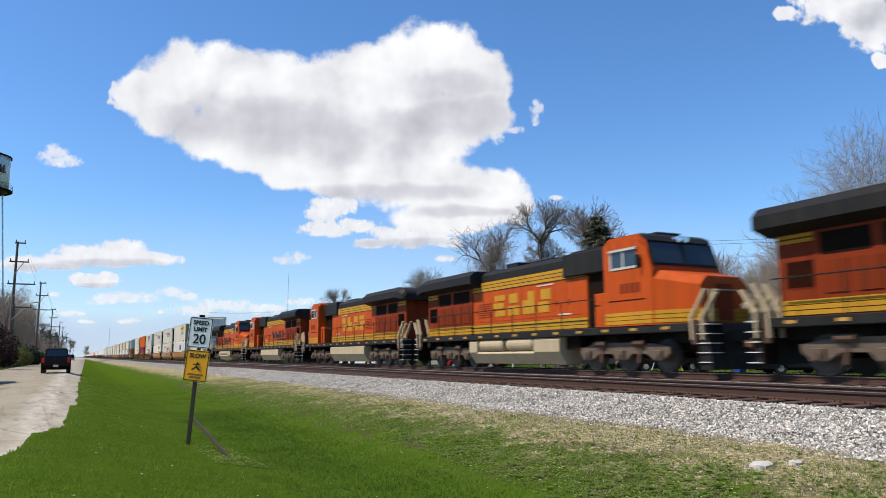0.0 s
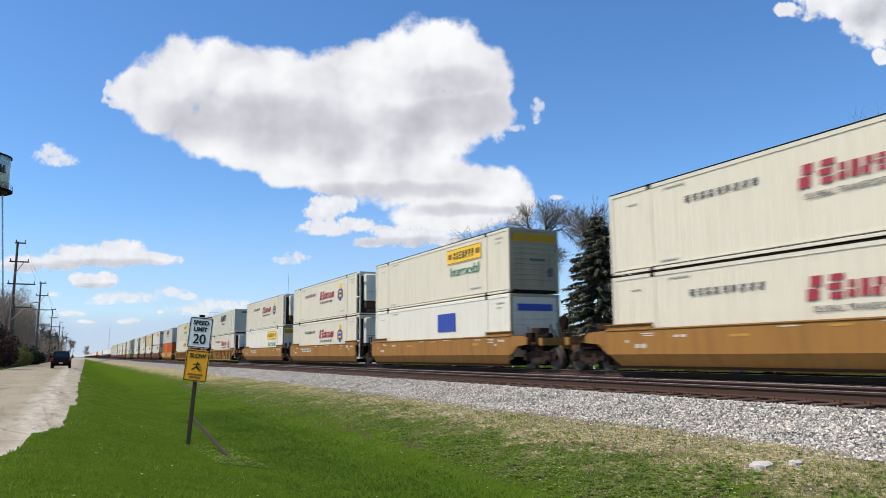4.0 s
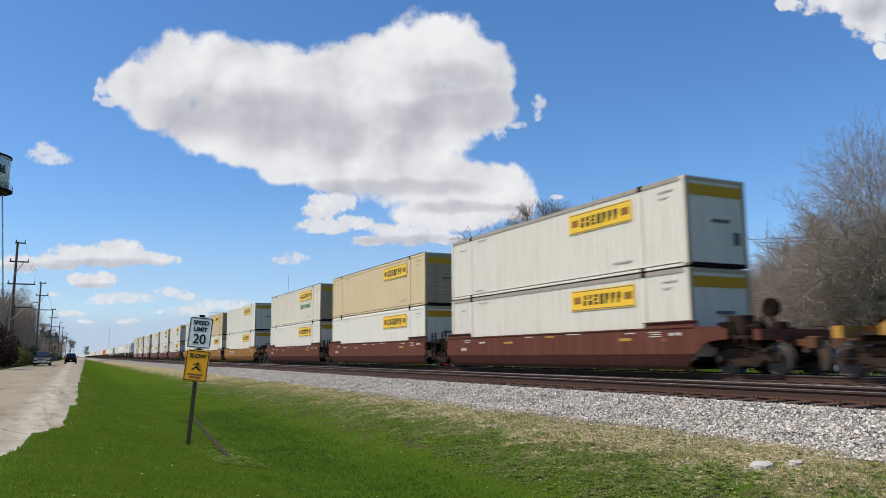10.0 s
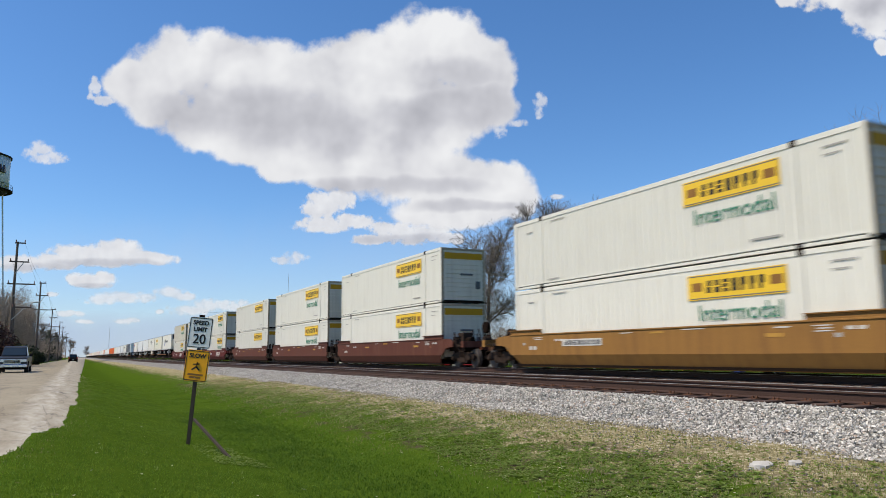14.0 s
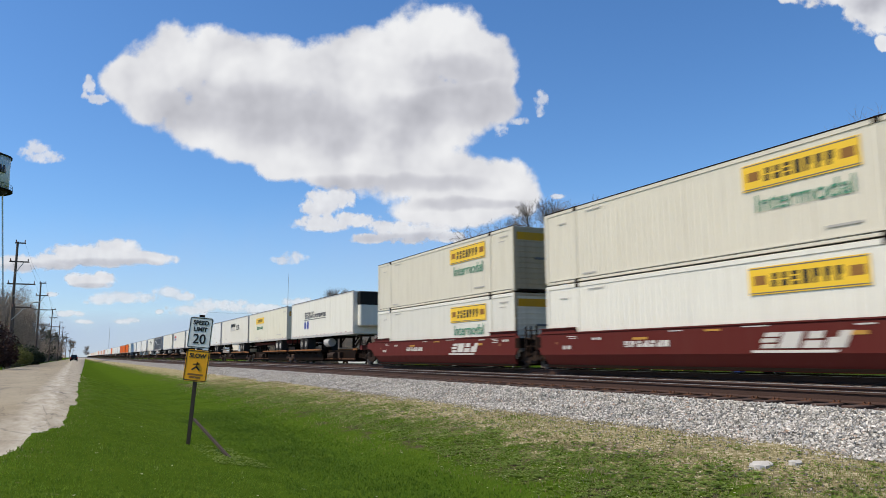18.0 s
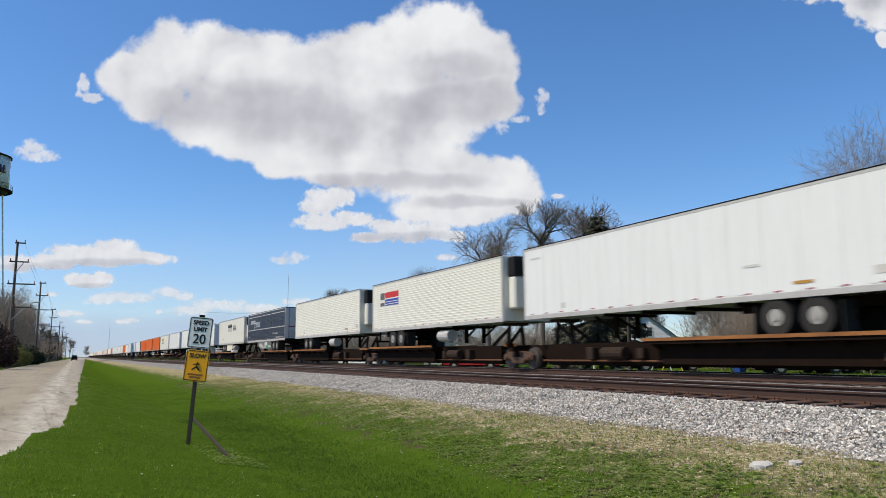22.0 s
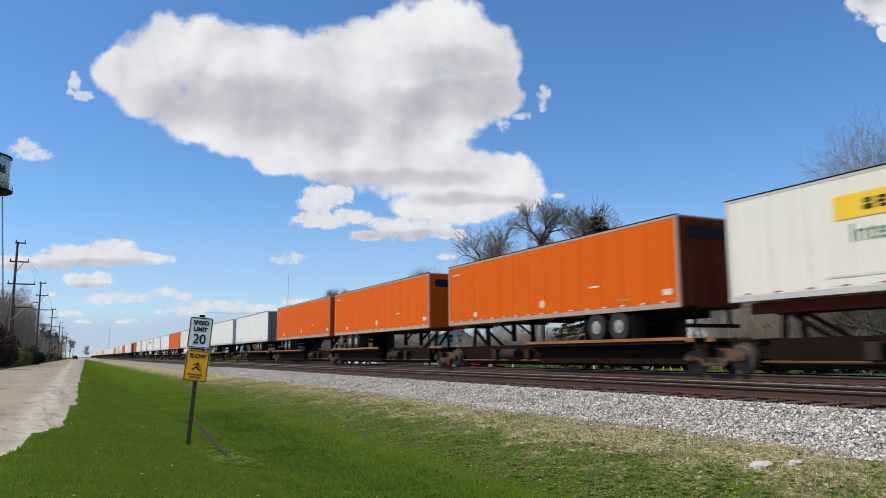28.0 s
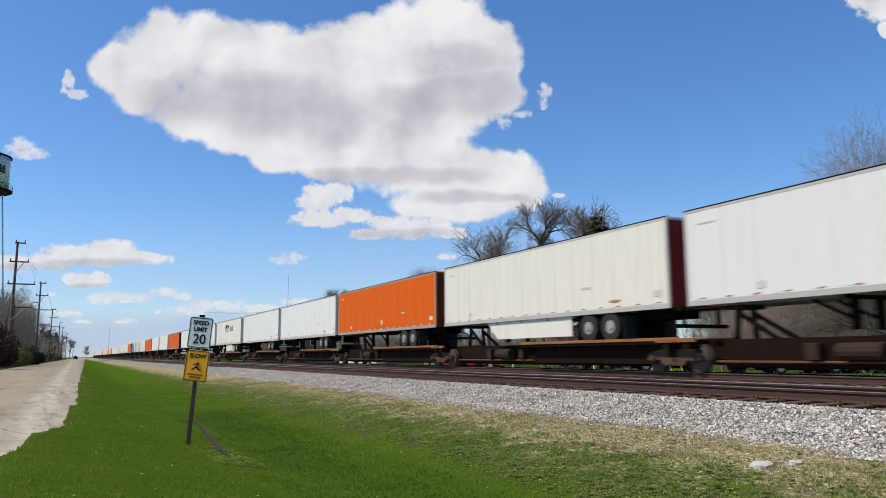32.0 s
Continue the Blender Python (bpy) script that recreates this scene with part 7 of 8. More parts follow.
shrub(43, ((0, 0, 1.6, 2.2, 2.2, 1.5), (-1.5, 1, 2.2, 1.6, 1.6, 1.2), (1.5, 0.6, 1.1, 1.2, 1.2, 1.0)), 4000, 0.17, "dark_leaf", "dark evergreen shrub by the road").matrix_basis = pose(-6.7, 131, 0.4)
shrub(44, ((0, 0, 2.6, 3, 5, 2.4), (1, 12, 3.4, 3, 6, 3.0), (0, 26, 2.6, 2.6, 6, 2.4), (1, 44, 3.2, 3, 7, 3)), 5600, 0.3, "dark_leaf", "row of dark evergreens along the road", "trees", "evergreen_row").matrix_basis = pose(-9.5, 225, 0.4)
for src, x, y, turn, k in ((T6, -8.8, 122, 20, 0.92), (T6, -8.0, 104, 90, 0.72), (T6, -8.4, 142, 10, 0.85), (T2, -8.8, 156, 70, 0.62), (T3, -8.8, 176, 30, 0.75), (T6, -9.5, 212, 150, 0.62), (T1, -9.5, 258, 10, 0.7), (T3, -8.5, 320, 100, 0.8),
                           (T6, -7.5, 400, 30, 0.75), (T1, -6.5, 470, 60, 0.8), (T2, -3.0, 560, 10, 0.75), (T3, 8.2, 640, 0, 0.65)):
    c = copy_thing(src, pose(x, y, 0.4, 0, 0, turn))
    c.scale = (k, k, k)

# far tree line and masts on the horizon
rng = random.Random(77)
far_v, far_f = [], []
for i in range(5200):
    side = rng.random()
    if side < 0.72:
        y = rng.uniform(420, 1700)
        x = rng.uniform(90, 900) * y / 900
    else:
        y = rng.uniform(600, 1700)
        x = -rng.uniform(10, 500)
    if x < 26 and x > -12:
        continue
    h = rng.uniform(2, 9) * (0.7 + 0.5 * noise.noise(Vector((x * 0.01, y * 0.004, 0))))
    w = rng.uniform(1.5, 4.0)
    n = len(far_v)
    z = rng.uniform(0, 1) * h
    far_v += [(x - w, y, z), (x, y + w, z + w * 0.9), (x + w, y, z + 0.3), (x, y - w, max(0.1, z - w * 0.6))]
    far_f.append((n, n + 1, n + 2, n + 3))
fm = bpy.data.meshes.new("far_trees")
fm.from_pydata(far_v, [], far_f)
fm.materials.append(M["twig"])
tagged(new("far_trees", fm), "hazy leafless trees along the horizon", "trees", kind="stuff")
for x, y, h, lab in ((228, 890, 96, "tall thin radio mast far off"), (49, 1320, 47, "thin mast far off beside the line")):
    mast = thing("radio_mast", lab, "mast")
    mast.location = (x, y, 0)
    part("mast", rod(bmesh.new(), (0, 0, 0), (0, 0, h), 0.38, 0.2, 6), M["steel"], mast)
    part("mast_head", rod(bmesh.new(), (0, 0, h), (0, 0, h + 4), 0.12, 0.05, 5), M["steel"], mast)


# ---- houses beyond the tracks ----
def house(x, y, turn, w, d, eave, ridge, label, siding="siding"):
    h = thing("house", label, "house", "houses beyond the tracks")
    h.matrix_basis = pose(x, y, 0.15, 0, 0, turn)
    wall = bmesh.new()
    prism(wall, ((-w / 2, -0.2), (w / 2, -0.2), (w / 2, eave), (0, ridge - 0.12), (-w / 2, eave)), "y", 0, d)
    part("wall", wall, M[siding], h)
    clap = bmesh.new()
    for i in range(int((ridge - 0.4) / 0.16)):
        z = 0.1 + i * 0.16
        half = w / 2 if z < eave else w / 2 * (ridge - z - 0.2) / (ridge - eave)
        if half > 0.2:
            prism(clap, ((-0.018, z), (0.0, z), (0.0, z + 0.14)), "x", -half, half)
    tagged(part("clapboards", clap, M[siding], h), kind="stuff")
    for s in (-1, 1):
        rf = bmesh.new()
        dx, dz = s * (w / 2 + 0.4), eave - (ridge - eave) / (w / 2) * 0.4
        prism(rf, ((0, ridge), (dx, dz), (dx, dz + 0.14), (0, ridge + 0.16)), "y", -0.35, d + 0.35)
        part("roof", rf, M["shingle"], h)
    for wx, wz in ((-0.65, eave + 0.35), (0.65, eave + 0.35), (-w * 0.28, 1.1), (w * 0.28, 1.1)):
        wn_ = new("window")
        wn_.parent = h
        wn_.location = (wx, -0.02, wz)
        part("pane", box(-0.3, 0.3, -0.015, 0.0, 0, 1.15), M["glass"], wn_)
        fr = bmesh.new()
        for x0, x1, z0, z1 in ((-0.38, -0.3, -0.06, 1.2), (0.3, 0.38, -0.06, 1.2), (-0.38, 0.38, 1.15, 1.24), (-0.38, 0.38, -0.08, 0.0), (-0.3, 0.3, 0.56, 0.61)):
            bx(fr, x0, x1, -0.05, -0.005, z0, z1)
        part("window_frame", fr, M["white"], wn_)
    part("chimney", box(0.5, 1.1, d * 0.6, d * 0.6 + 0.6, ridge - 0.8, ridge + 0.8), M["brick"], h)
    return h


house(65.2, 74.6, -40, 8.4, 12, 3.2, 6.6, "white clapboard gabled house with grey roof")
house(80, 41, -60, 9, 11, 3.0, 5.6, "white house with a low gable among trees")
house(49, 96, -30, 9, 10, 2.8, 5.2, "pale house partly hidden by trees", "cream")
house(38, 128, -20, 10, 10, 2.9, 5.4, "brick house beyond the tracks", "brick")
house(-19, 140, 20, 9, 11, 2.8, 5.0, "low house behind roadside shrubs", "cream")


# ---- road vehicles ----
def vehicle(body, label, pickup=True, L=5.6, W=1.95, H=1.85):
    """y = 0 is the front bumper, y = L the tail; it faces -y."""
    c = thing("pickup_truck" if pickup else "car", label, "pickup truck" if pickup else "car")
    h = W / 2
    P = M[body]
    bonnet, belt, roof = 1.12 * H / 1.85, 1.15 * H / 1.85, H
    low = bmesh.new()
    prof = ((0.0, 0.42), (0.0, 0.85), (0.12, bonnet - 0.1), (1.45, bonnet + 0.03), (1.5, belt), (L - 0.05, belt), (L, belt - 0.1), (L, 0.5), (L - 0.2, 0.42))
    prism(low, prof, "x", -h, h)
    bmesh.ops.bevel(low, geom=[e for e in low.edges if abs(e.verts[0].co.x - e.verts[1].co.x) < 0.01], offset=0.05, segments=2, affect="EDGES")
    ce = 3.55 if pickup else L - 0.5
    cab = bmesh.new()
    prism(cab, ((1.45, belt), (2.15, roof - 0.06), (2.4, roof), (ce - 0.35, roof), (ce - 0.12, roof - 0.08), (ce, belt)), "x", -h + 0.14, h - 0.14)
    bmesh.ops.bevel(cab, geom=cab.edges[:], offset=0.04, segments=2, affect="EDGES")

    def lean_in(bm):
        """The cab narrows towards its roof."""
        for v in bm.verts:
            v.co.x *= 1.0 - 0.16 * max(0.0, (v.co.z - belt) / (roof - belt))
        return bm
    part("cab", lean_in(cab), P, c)
    for v in low.verts:
        if v.co.y < 1.2 and v.co.z > 0.8:
            v.co.x *= 0.95
    part("body", low, P, c)
    ws = bmesh.new()
    prism(ws, ((1.44, belt + 0.06), (2.08, roof - 0.12), (2.12, roof - 0.12), (1.5, belt + 0.06)), "x", -h + 0.2, h - 0.2)
    part("windshield", lean_in(ws), M["glass"], c)
    rw = bmesh.new()
    prism(rw, ((ce + 0.004, belt + 0.08), (ce - 0.1, roof - 0.14), (ce - 0.14, roof - 0.14), (ce - 0.04, belt + 0.08)), "x", -h + 0.24, h - 0.24)
    part("rear_window", lean_in(rw), M["glass"], c)
    for s in (-1, 1):
        sw = bmesh.new()
        prism(sw, ((1.85, belt + 0.06), (2.28, roof - 0.14), (ce - 0.4, roof - 0.14), (ce - 0.25, belt + 0.06)), "x", s * (h - 0.145), s * (h - 0.132))
        part("side_window", lean_in(sw), M["glass"], c)
        part("mirror", box(s * (h - 0.02), s * (h + 0.2), 1.75, 1.9, belt - 0.02, belt + 0.2, 0.03), P if body == "car_red" else M["black"], c)
        part("headlight", box(s * (h - 0.45), s * (h - 0.06), -0.02, 0.1, 0.78, 0.98, 0.02), M["chrome"], c)
        part("tail_light", box(s * (h - 0.22), s * (h - 0.03), L - 0.06, L + 0.02, 0.72, 1.08, 0.02), M["lamp_red"], c)
        for yy in (0.95, L - 1.15):
            w = new("wheel")
            w.parent = c
            w.location = (s * (h - 0.12), yy, 0.38)
            part("tyre", rod(bmesh.new(), (-0.13, 0, 0), (0.13, 0, 0), 0.38, n=20), M["rubber"], w)
            part("rim", rod(bmesh.new(), (s * 0.1, 0, 0), (s * 0.14, 0, 0), 0.24, 0.2, 14), M["hub"], w)
            ar = bmesh.new()
            prism(ar, [(yy + 0.47 * math.cos(a), 0.40 + 0.47 * math.sin(a)) for a in [i * math.pi / 8 for i in range(9)]], "x", s * (h - 0.3), s * (h + 0.012))
            part("wheel_arch", ar, M["dark"], c)
    part("grille", box(-h + 0.45, h - 0.45, -0.03, 0.06, 0.66, 0.98, 0.01), M["chrome"] if pickup else M["dark"], c)
    part("grille_slats", bx(bx(box(-h + 0.5, h - 0.5, -0.045, 0.0, 0.70, 0.77), -h + 0.5, h - 0.5, -0.045, 0.0, 0.80, 0.86), -h + 0.5, h - 0.5, -0.045, 0, 0.89, 0.94), M["dark"], c)
    part("front_bumper", box(-h + 0.02, h - 0.02, -0.12, 0.14, 0.40, 0.62, 0.04), M["chrome"] if pickup else P, c)
    part("rear_bumper", box(-h + 0.02, h - 0.02, L - 0.12, L + 0.12, 0.42, 0.62, 0.04), M["dark"], c)
    part("plate", box(-0.16, 0.16, L + 0.115, L + 0.13, 0.46, 0.60), M["pale_bar"], c)
    if pickup:
        part("tailgate", box(-h + 0.12, h - 0.12, L - 0.02, L + 0.012, 0.66, belt - 0.05, 0.01), P, c)
        part("bed_rail", bx(box(-h + 0.01, -h + 0.14, ce + 0.1, L - 0.02, belt - 0.02, belt + 0.03), h - 0.14, h - 0.01, ce + 0.1, L - 0.02, belt - 0.02, belt + 0.03), M["black"], c)
    part("underside", box(-h + 0.1, h - 0.1, 0.3, L - 0.3, 0.26, 0.46), M["dark"], c)
    return c


black_pickup = vehicle("car_black", "black pickup truck seen from behind on the road", True, 5.0, 1.82, 1.75)
silver_pickup = vehicle("car_silver", "dark grey pickup truck with chrome grille coming along the road", True, 5.8, 2.0, 1.95)
left_car = vehicle("car_silver", "dark grey car coming along the road", False, 4.8, 1.9, 1.7)
for body, label, pk, x, y, turn in (("car_black", "dark pickup parked on the lawn beyond the tracks", True, 44.6, 32.4, 65), ("car_red", "dark red car parked beyond the tracks", False, 49.0, 33.2, 75), ("car_blue", "blue car parked beyond the tracks", False, 47.2, 28.4, 20),
                                    ("car_white", "white car parked beyond the tracks", False, 50.0, 26.8, 30), ("car_black", "dark car parked beyond the tracks", False, 43.6, 43.5, 60), ("car_red", "red pickup parked beyond the tracks", True, 34.5, 58.0, 40),
                                    ("car_white", "white car parked far along the tracks", False, 32, 82, 30)):
    vehicle(body, label, pk).matrix_basis = pose(x, y, 0.2, 0, 0, turn)
blue_bin = thing("wheeled_bin", "blue plastic wheeled bin on the grass", "bin")
blue_bin.matrix_basis = pose(40.1, 36.7, 0.2)
part("bin_body", prism(bmesh.new(), ((-0.25, 0.05), (0.25, 0.05), (0.33, 1.0), (-0.33, 1.0)), "y", -0.3, 0.3), M["car_blue"], blue_bin)
part("lid", box(-0.36, 0.36, -0.36, 0.34, 1.0, 1.08, 0.02), M["car_blue"], blue_bin)
for s in (-1, 1):
    part("bin_wheel", rod(bmesh.new(), (s * 0.3, 0.3, 0.12), (s * 0.24, 0.3, 0.12), 0.12, n=12), M["rubber"], blue_bin)
swing = thing("swing_frame", "pale swing frame standing on the lawn", "swing frame")
swing.matrix_basis = pose(39.6, 43.0, 0.2, 0, 0, 30)
for x in (-1.3, 1.3):
    for s in (-0.8, 0.8):
        part("leg", rod(bmesh.new(), (x, s, 0), (x, 0, 2.0), 0.035), M["white"] if x < 0 else M["yellow"], swing)
part("top_bar", rod(bmesh.new(), (-1.4, 0, 2.0), (1.4, 0, 2.0), 0.035), M["white"], swing)
for x, y in ((36, 47), (41.5, 35), (30, 62), (28.5, 74), (33, 54)):
    fp = part("fence_post", box(-0.06, 0.06, -0.06, 0.06, 0, 1.1, 0.01), M["white"])
    fp.matrix_basis = pose(x, y, 0.2)
    tagged(fp, "short pale post on the lawn beyond the tracks", "post", "posts beyond the tracks")
mail = thing("mailbox", "white mailbox on a post by the driveway", "mailbox")
mail.matrix_basis = pose(-5.9, 81.0, 0.4)
part("post", box(-0.05, 0.05, -0.05, 0.05, -0.1, 1.1), M["white"], mail)
part("box", box(-0.1, 0.1, -0.28, 0.2, 1.1, 1.32, 0.04), M["white"], mail)


# ---- ground details ----
def flat_rock(x, y, rx, ry, h, seed, label):
    rng = random.Random(seed)
    bm = bmesh.new()
    n = 14
    top, low = [], []
    for i in range(n):
        a = i / n * 6.2832
        k = rng.uniform(0.93, 1.05)
        low.append(bm.verts.new((rx * k * 1.04 * math.cos(a), ry * k * 1.04 * math.sin(a), -0.04)))
        top.append(bm.verts.new((rx * k * 0.93 * math.cos(a), ry * k * 0.93 * math.sin(a), h * rng.uniform(0.75, 1.1))))
    mid = bm.verts.new((rng.uniform(-0.05, 0.05), 0, h * 1.2))
    for i in range(n):
        j = (i + 1) % n
        bm.faces.new((low[i], low[j], top[j], top[i]))
        bm.faces.new((top[i], top[j], mid))
    ob = part("stone_slab", bm, M["concrete"])
    ob.matrix_basis = pose(x, y, ground_z(x, y), 3, -2, 20)
    tagged(ob, label, "stone")


flat_rock(7.62, 6.72, 0.22, 0.13, 0.04, 1, "flat pale concrete slab lying in the grass")
flat_rock(7.97, 6.52, 0.11, 0.08, 0.04, 2, "small pale chunk of concrete in the grass")


def blades(name, count, seed, area, dense, hgt, material, label, category="grass", wide=0.0026):
    """Grass blades as one mesh of bent, tapered strips."""
    rng = np.random.default_rng(seed)
    x = area[0] + (area[1] - area[0]) * rng.random(count)
    y = area[2] + (area[3] - area[2]) * rng.random(count) ** 1.8
    keep = np.array([dense(a, b) for a, b in zip(x, y)]) > rng.random(count)
    x, y = x[keep], y[keep]
    z = np.array([ground_z(a, b) for a, b in zip(x, y)])
    n = len(x)
    h = hgt[0] + (hgt[1] - hgt[0]) * rng.random(n)
    a = rng.uniform(0, 6.283, n)
    lean = rng.uniform(0.1, 0.8, n) * h
    w = wide * (1 + 0.09 * y) * rng.uniform(0.7, 1.4, n)
    base = np.stack([x, y, z - 0.01], 1)
    side = np.stack([-np.sin(a), np.cos(a), np.zeros(n)], 1) * w[:, None]
    fwd = np.stack([np.cos(a), np.sin(a), np.zeros(n)], 1) * lean[:, None]
    up_ = np.zeros((n, 3))
    up_[:, 2] = h
    v = np.stack([base - side, base + side, base + side * 0.8 + fwd * 0.3 + up_ * 0.6, base - side * 0.8 + fwd * 0.3 + up_ * 0.6, base + fwd + up_ * 0.95], 1).reshape(-1, 3)
    k = np.arange(n)[:, None] * 5
    quads = (k + np.array([[0, 1, 2, 3]])).tolist()
    tris = (k + np.array([[3, 2, 4]])).tolist()
    me = bpy.data.meshes.new(name)
    me.from_pydata(v.tolist(), [], quads + tris)
    me.materials.append(material)
    return tagged(new(name, me), label, category, kind="stuff")


def lush(x, y):
    if x < road_edge(y) - 0.02:
        return 0.0
    k = 1.0 if x < 5.5 else max(0.0, min(1.0, 0.75 - (x - 5.5) / 6 + 1.6 * noise.noise(Vector((x * 1.3, y * 1.0, 15)))))
    return k * (0.75 + 0.6 * noise.noise(Vector((x * 0.8, y * 0.5, 2)))) * min(1.0, max(0.0, (58 - y) / 34))


def thin_dry(x, y):
    return max(0.0, min(1.0, (x - 4.8) / 1.5)) * (0.5 + 0.9 * noise.noise(Vector((x * 1.1, y * 0.8, 6))))


blades("grass", 400000, 51, (-1.4, 8.6, 4.5, 60), lush, (0.014, 0.040), M["blade"], "short green mown grass of the verge")
blades("grass", 3500, 52, (0.2, 8.8, 4.5, 30), lambda x, y: 1.0 if noise.noise(Vector((x * 1.6, y * 1.3, 8))) > 0.32 else 0.0, (0.03, 0.065), M["weed"], "taller tufts of grass in the verge", wide=0.004)
blades("grass", 90000, 56, (2.2, 5.9, 4.5, 26), lambda x, y: max(0.0, min(1.0, 1.25 - abs(x - 3.95) / 1.1 + 0.5 * noise.noise(Vector((x * 1.2, y * 0.5, 41))))), (0.022, 0.052), M["ditch_blade"], "longer deep green grass along the ditch")
blades("dry_grass", 60000, 53, (4.8, 9.2, 4.5, 46), thin_dry, (0.02, 0.07), M["dry_blade"], "dry straw-coloured grass beside the ballast")
blades("dry_grass", 16000, 55, (-1.6, 2.0, 4.5, 60), lambda x, y: max(0.0, 0.75 - abs(x - road_edge(y) - 0.2) / 0.45) if x > road_edge(y) - 0.12 else 0.0, (0.012, 0.04), M["dry_blade"], "dry grass along the ragged road edge")
blades("far_lawn_grass", 14000, 54, (24, 46, 22, 90), lambda x, y: 0.9, (0.05, 0.14), M["blade"], "grass of the lawn beyond the tracks", wide=0.01)


def weeds(seed, count, area, size, label, material, where):
    rng = random.Random(seed)
    v, f = [], []
    for i in range(count):
        x, y = rng.uniform(area[0], area[1]), area[2] + (area[3] - area[2]) * rng.random() ** 1.6
        if rng.random() > where(x, y):
            continue
        z = ground_z(x, y)
        for k in range(rng.randint(4, 8)):
            a = rng.uniform(0, 6.283)
            s = size * rng.uniform(0.6, 1.3)
            d = Vector((math.cos(a), math.sin(a), 0))
            q = Vector((-d.y, d.x, 0)) * s * 0.38
            b = Vector((x, y, z + 0.01))
            n = len(v)
            v += [tuple(b), tuple(b + d * s * 0.6 + q + Vector((0, 0, s * 0.5))), tuple(b + d * s * 1.15 + Vector((0, 0, s * 0.45))), tuple(b + d * s * 0.6 - q + Vector((0, 0, s * 0.5)))]
            f.append((n, n + 1, n + 2, n + 3))
    me = bpy.data.meshes.new("weeds")
    me.from_pydata(v, [], f)
    me.materials.append(material)
    tagged(new("weeds", me), label, "weeds", kind="stuff")


def bank(y):
    """Where the weedy bank begins beside the smooth turf."""
    return min(5.75, 5.1 + 0.05 * (y - 7.0))


def weedy(x, y):
    k = 0.55 + 1.1 * noise.noise(Vector((x * 1.1, y * 0.9, 12))) + 0.9 * noise.noise(Vector((x * 3, y * 3, 2)))
    b = bank(y)
    return max(0.0, 0.2 + k) * max(0.0, min(1.0, (x - b) / 0.5)) * (1.0 if x < b + 1.4 else max(0.10, 1.0 - (x - b - 1.4) / 1.3))


weeds(61, 34000, (4.6, 8.6, 4.4, 40), 0.030, "low broad-leaved weeds among the grass", M["weed"], weedy)
weeds(64, 3800, (4.7, 8.4, 4.4, 26), 0.052, "taller leafy weed clumps on the bank", M["weed"], lambda x, y: weedy(x, y) if noise.noise(Vector((x * 2.6, y * 2.2, 31))) > 0.12 else 0.0)
weeds(65, 2200, (5.2, 8.8, 4.6, 26), 0.013, "small pale flower specks on the weedy bank", M["petal"], weedy)
weeds(62, 420, (2.1, 2.95, 12.4, 15.6), 0.026, "green clover patch by the sign post", M["weed"], lambda x, y: 0.9)
weeds(63, 110, (0.0, 6.5, 5, 30), 0.018, "tiny pale flowers scattered in the grass", M["petal"], lambda x, y: 0.8)
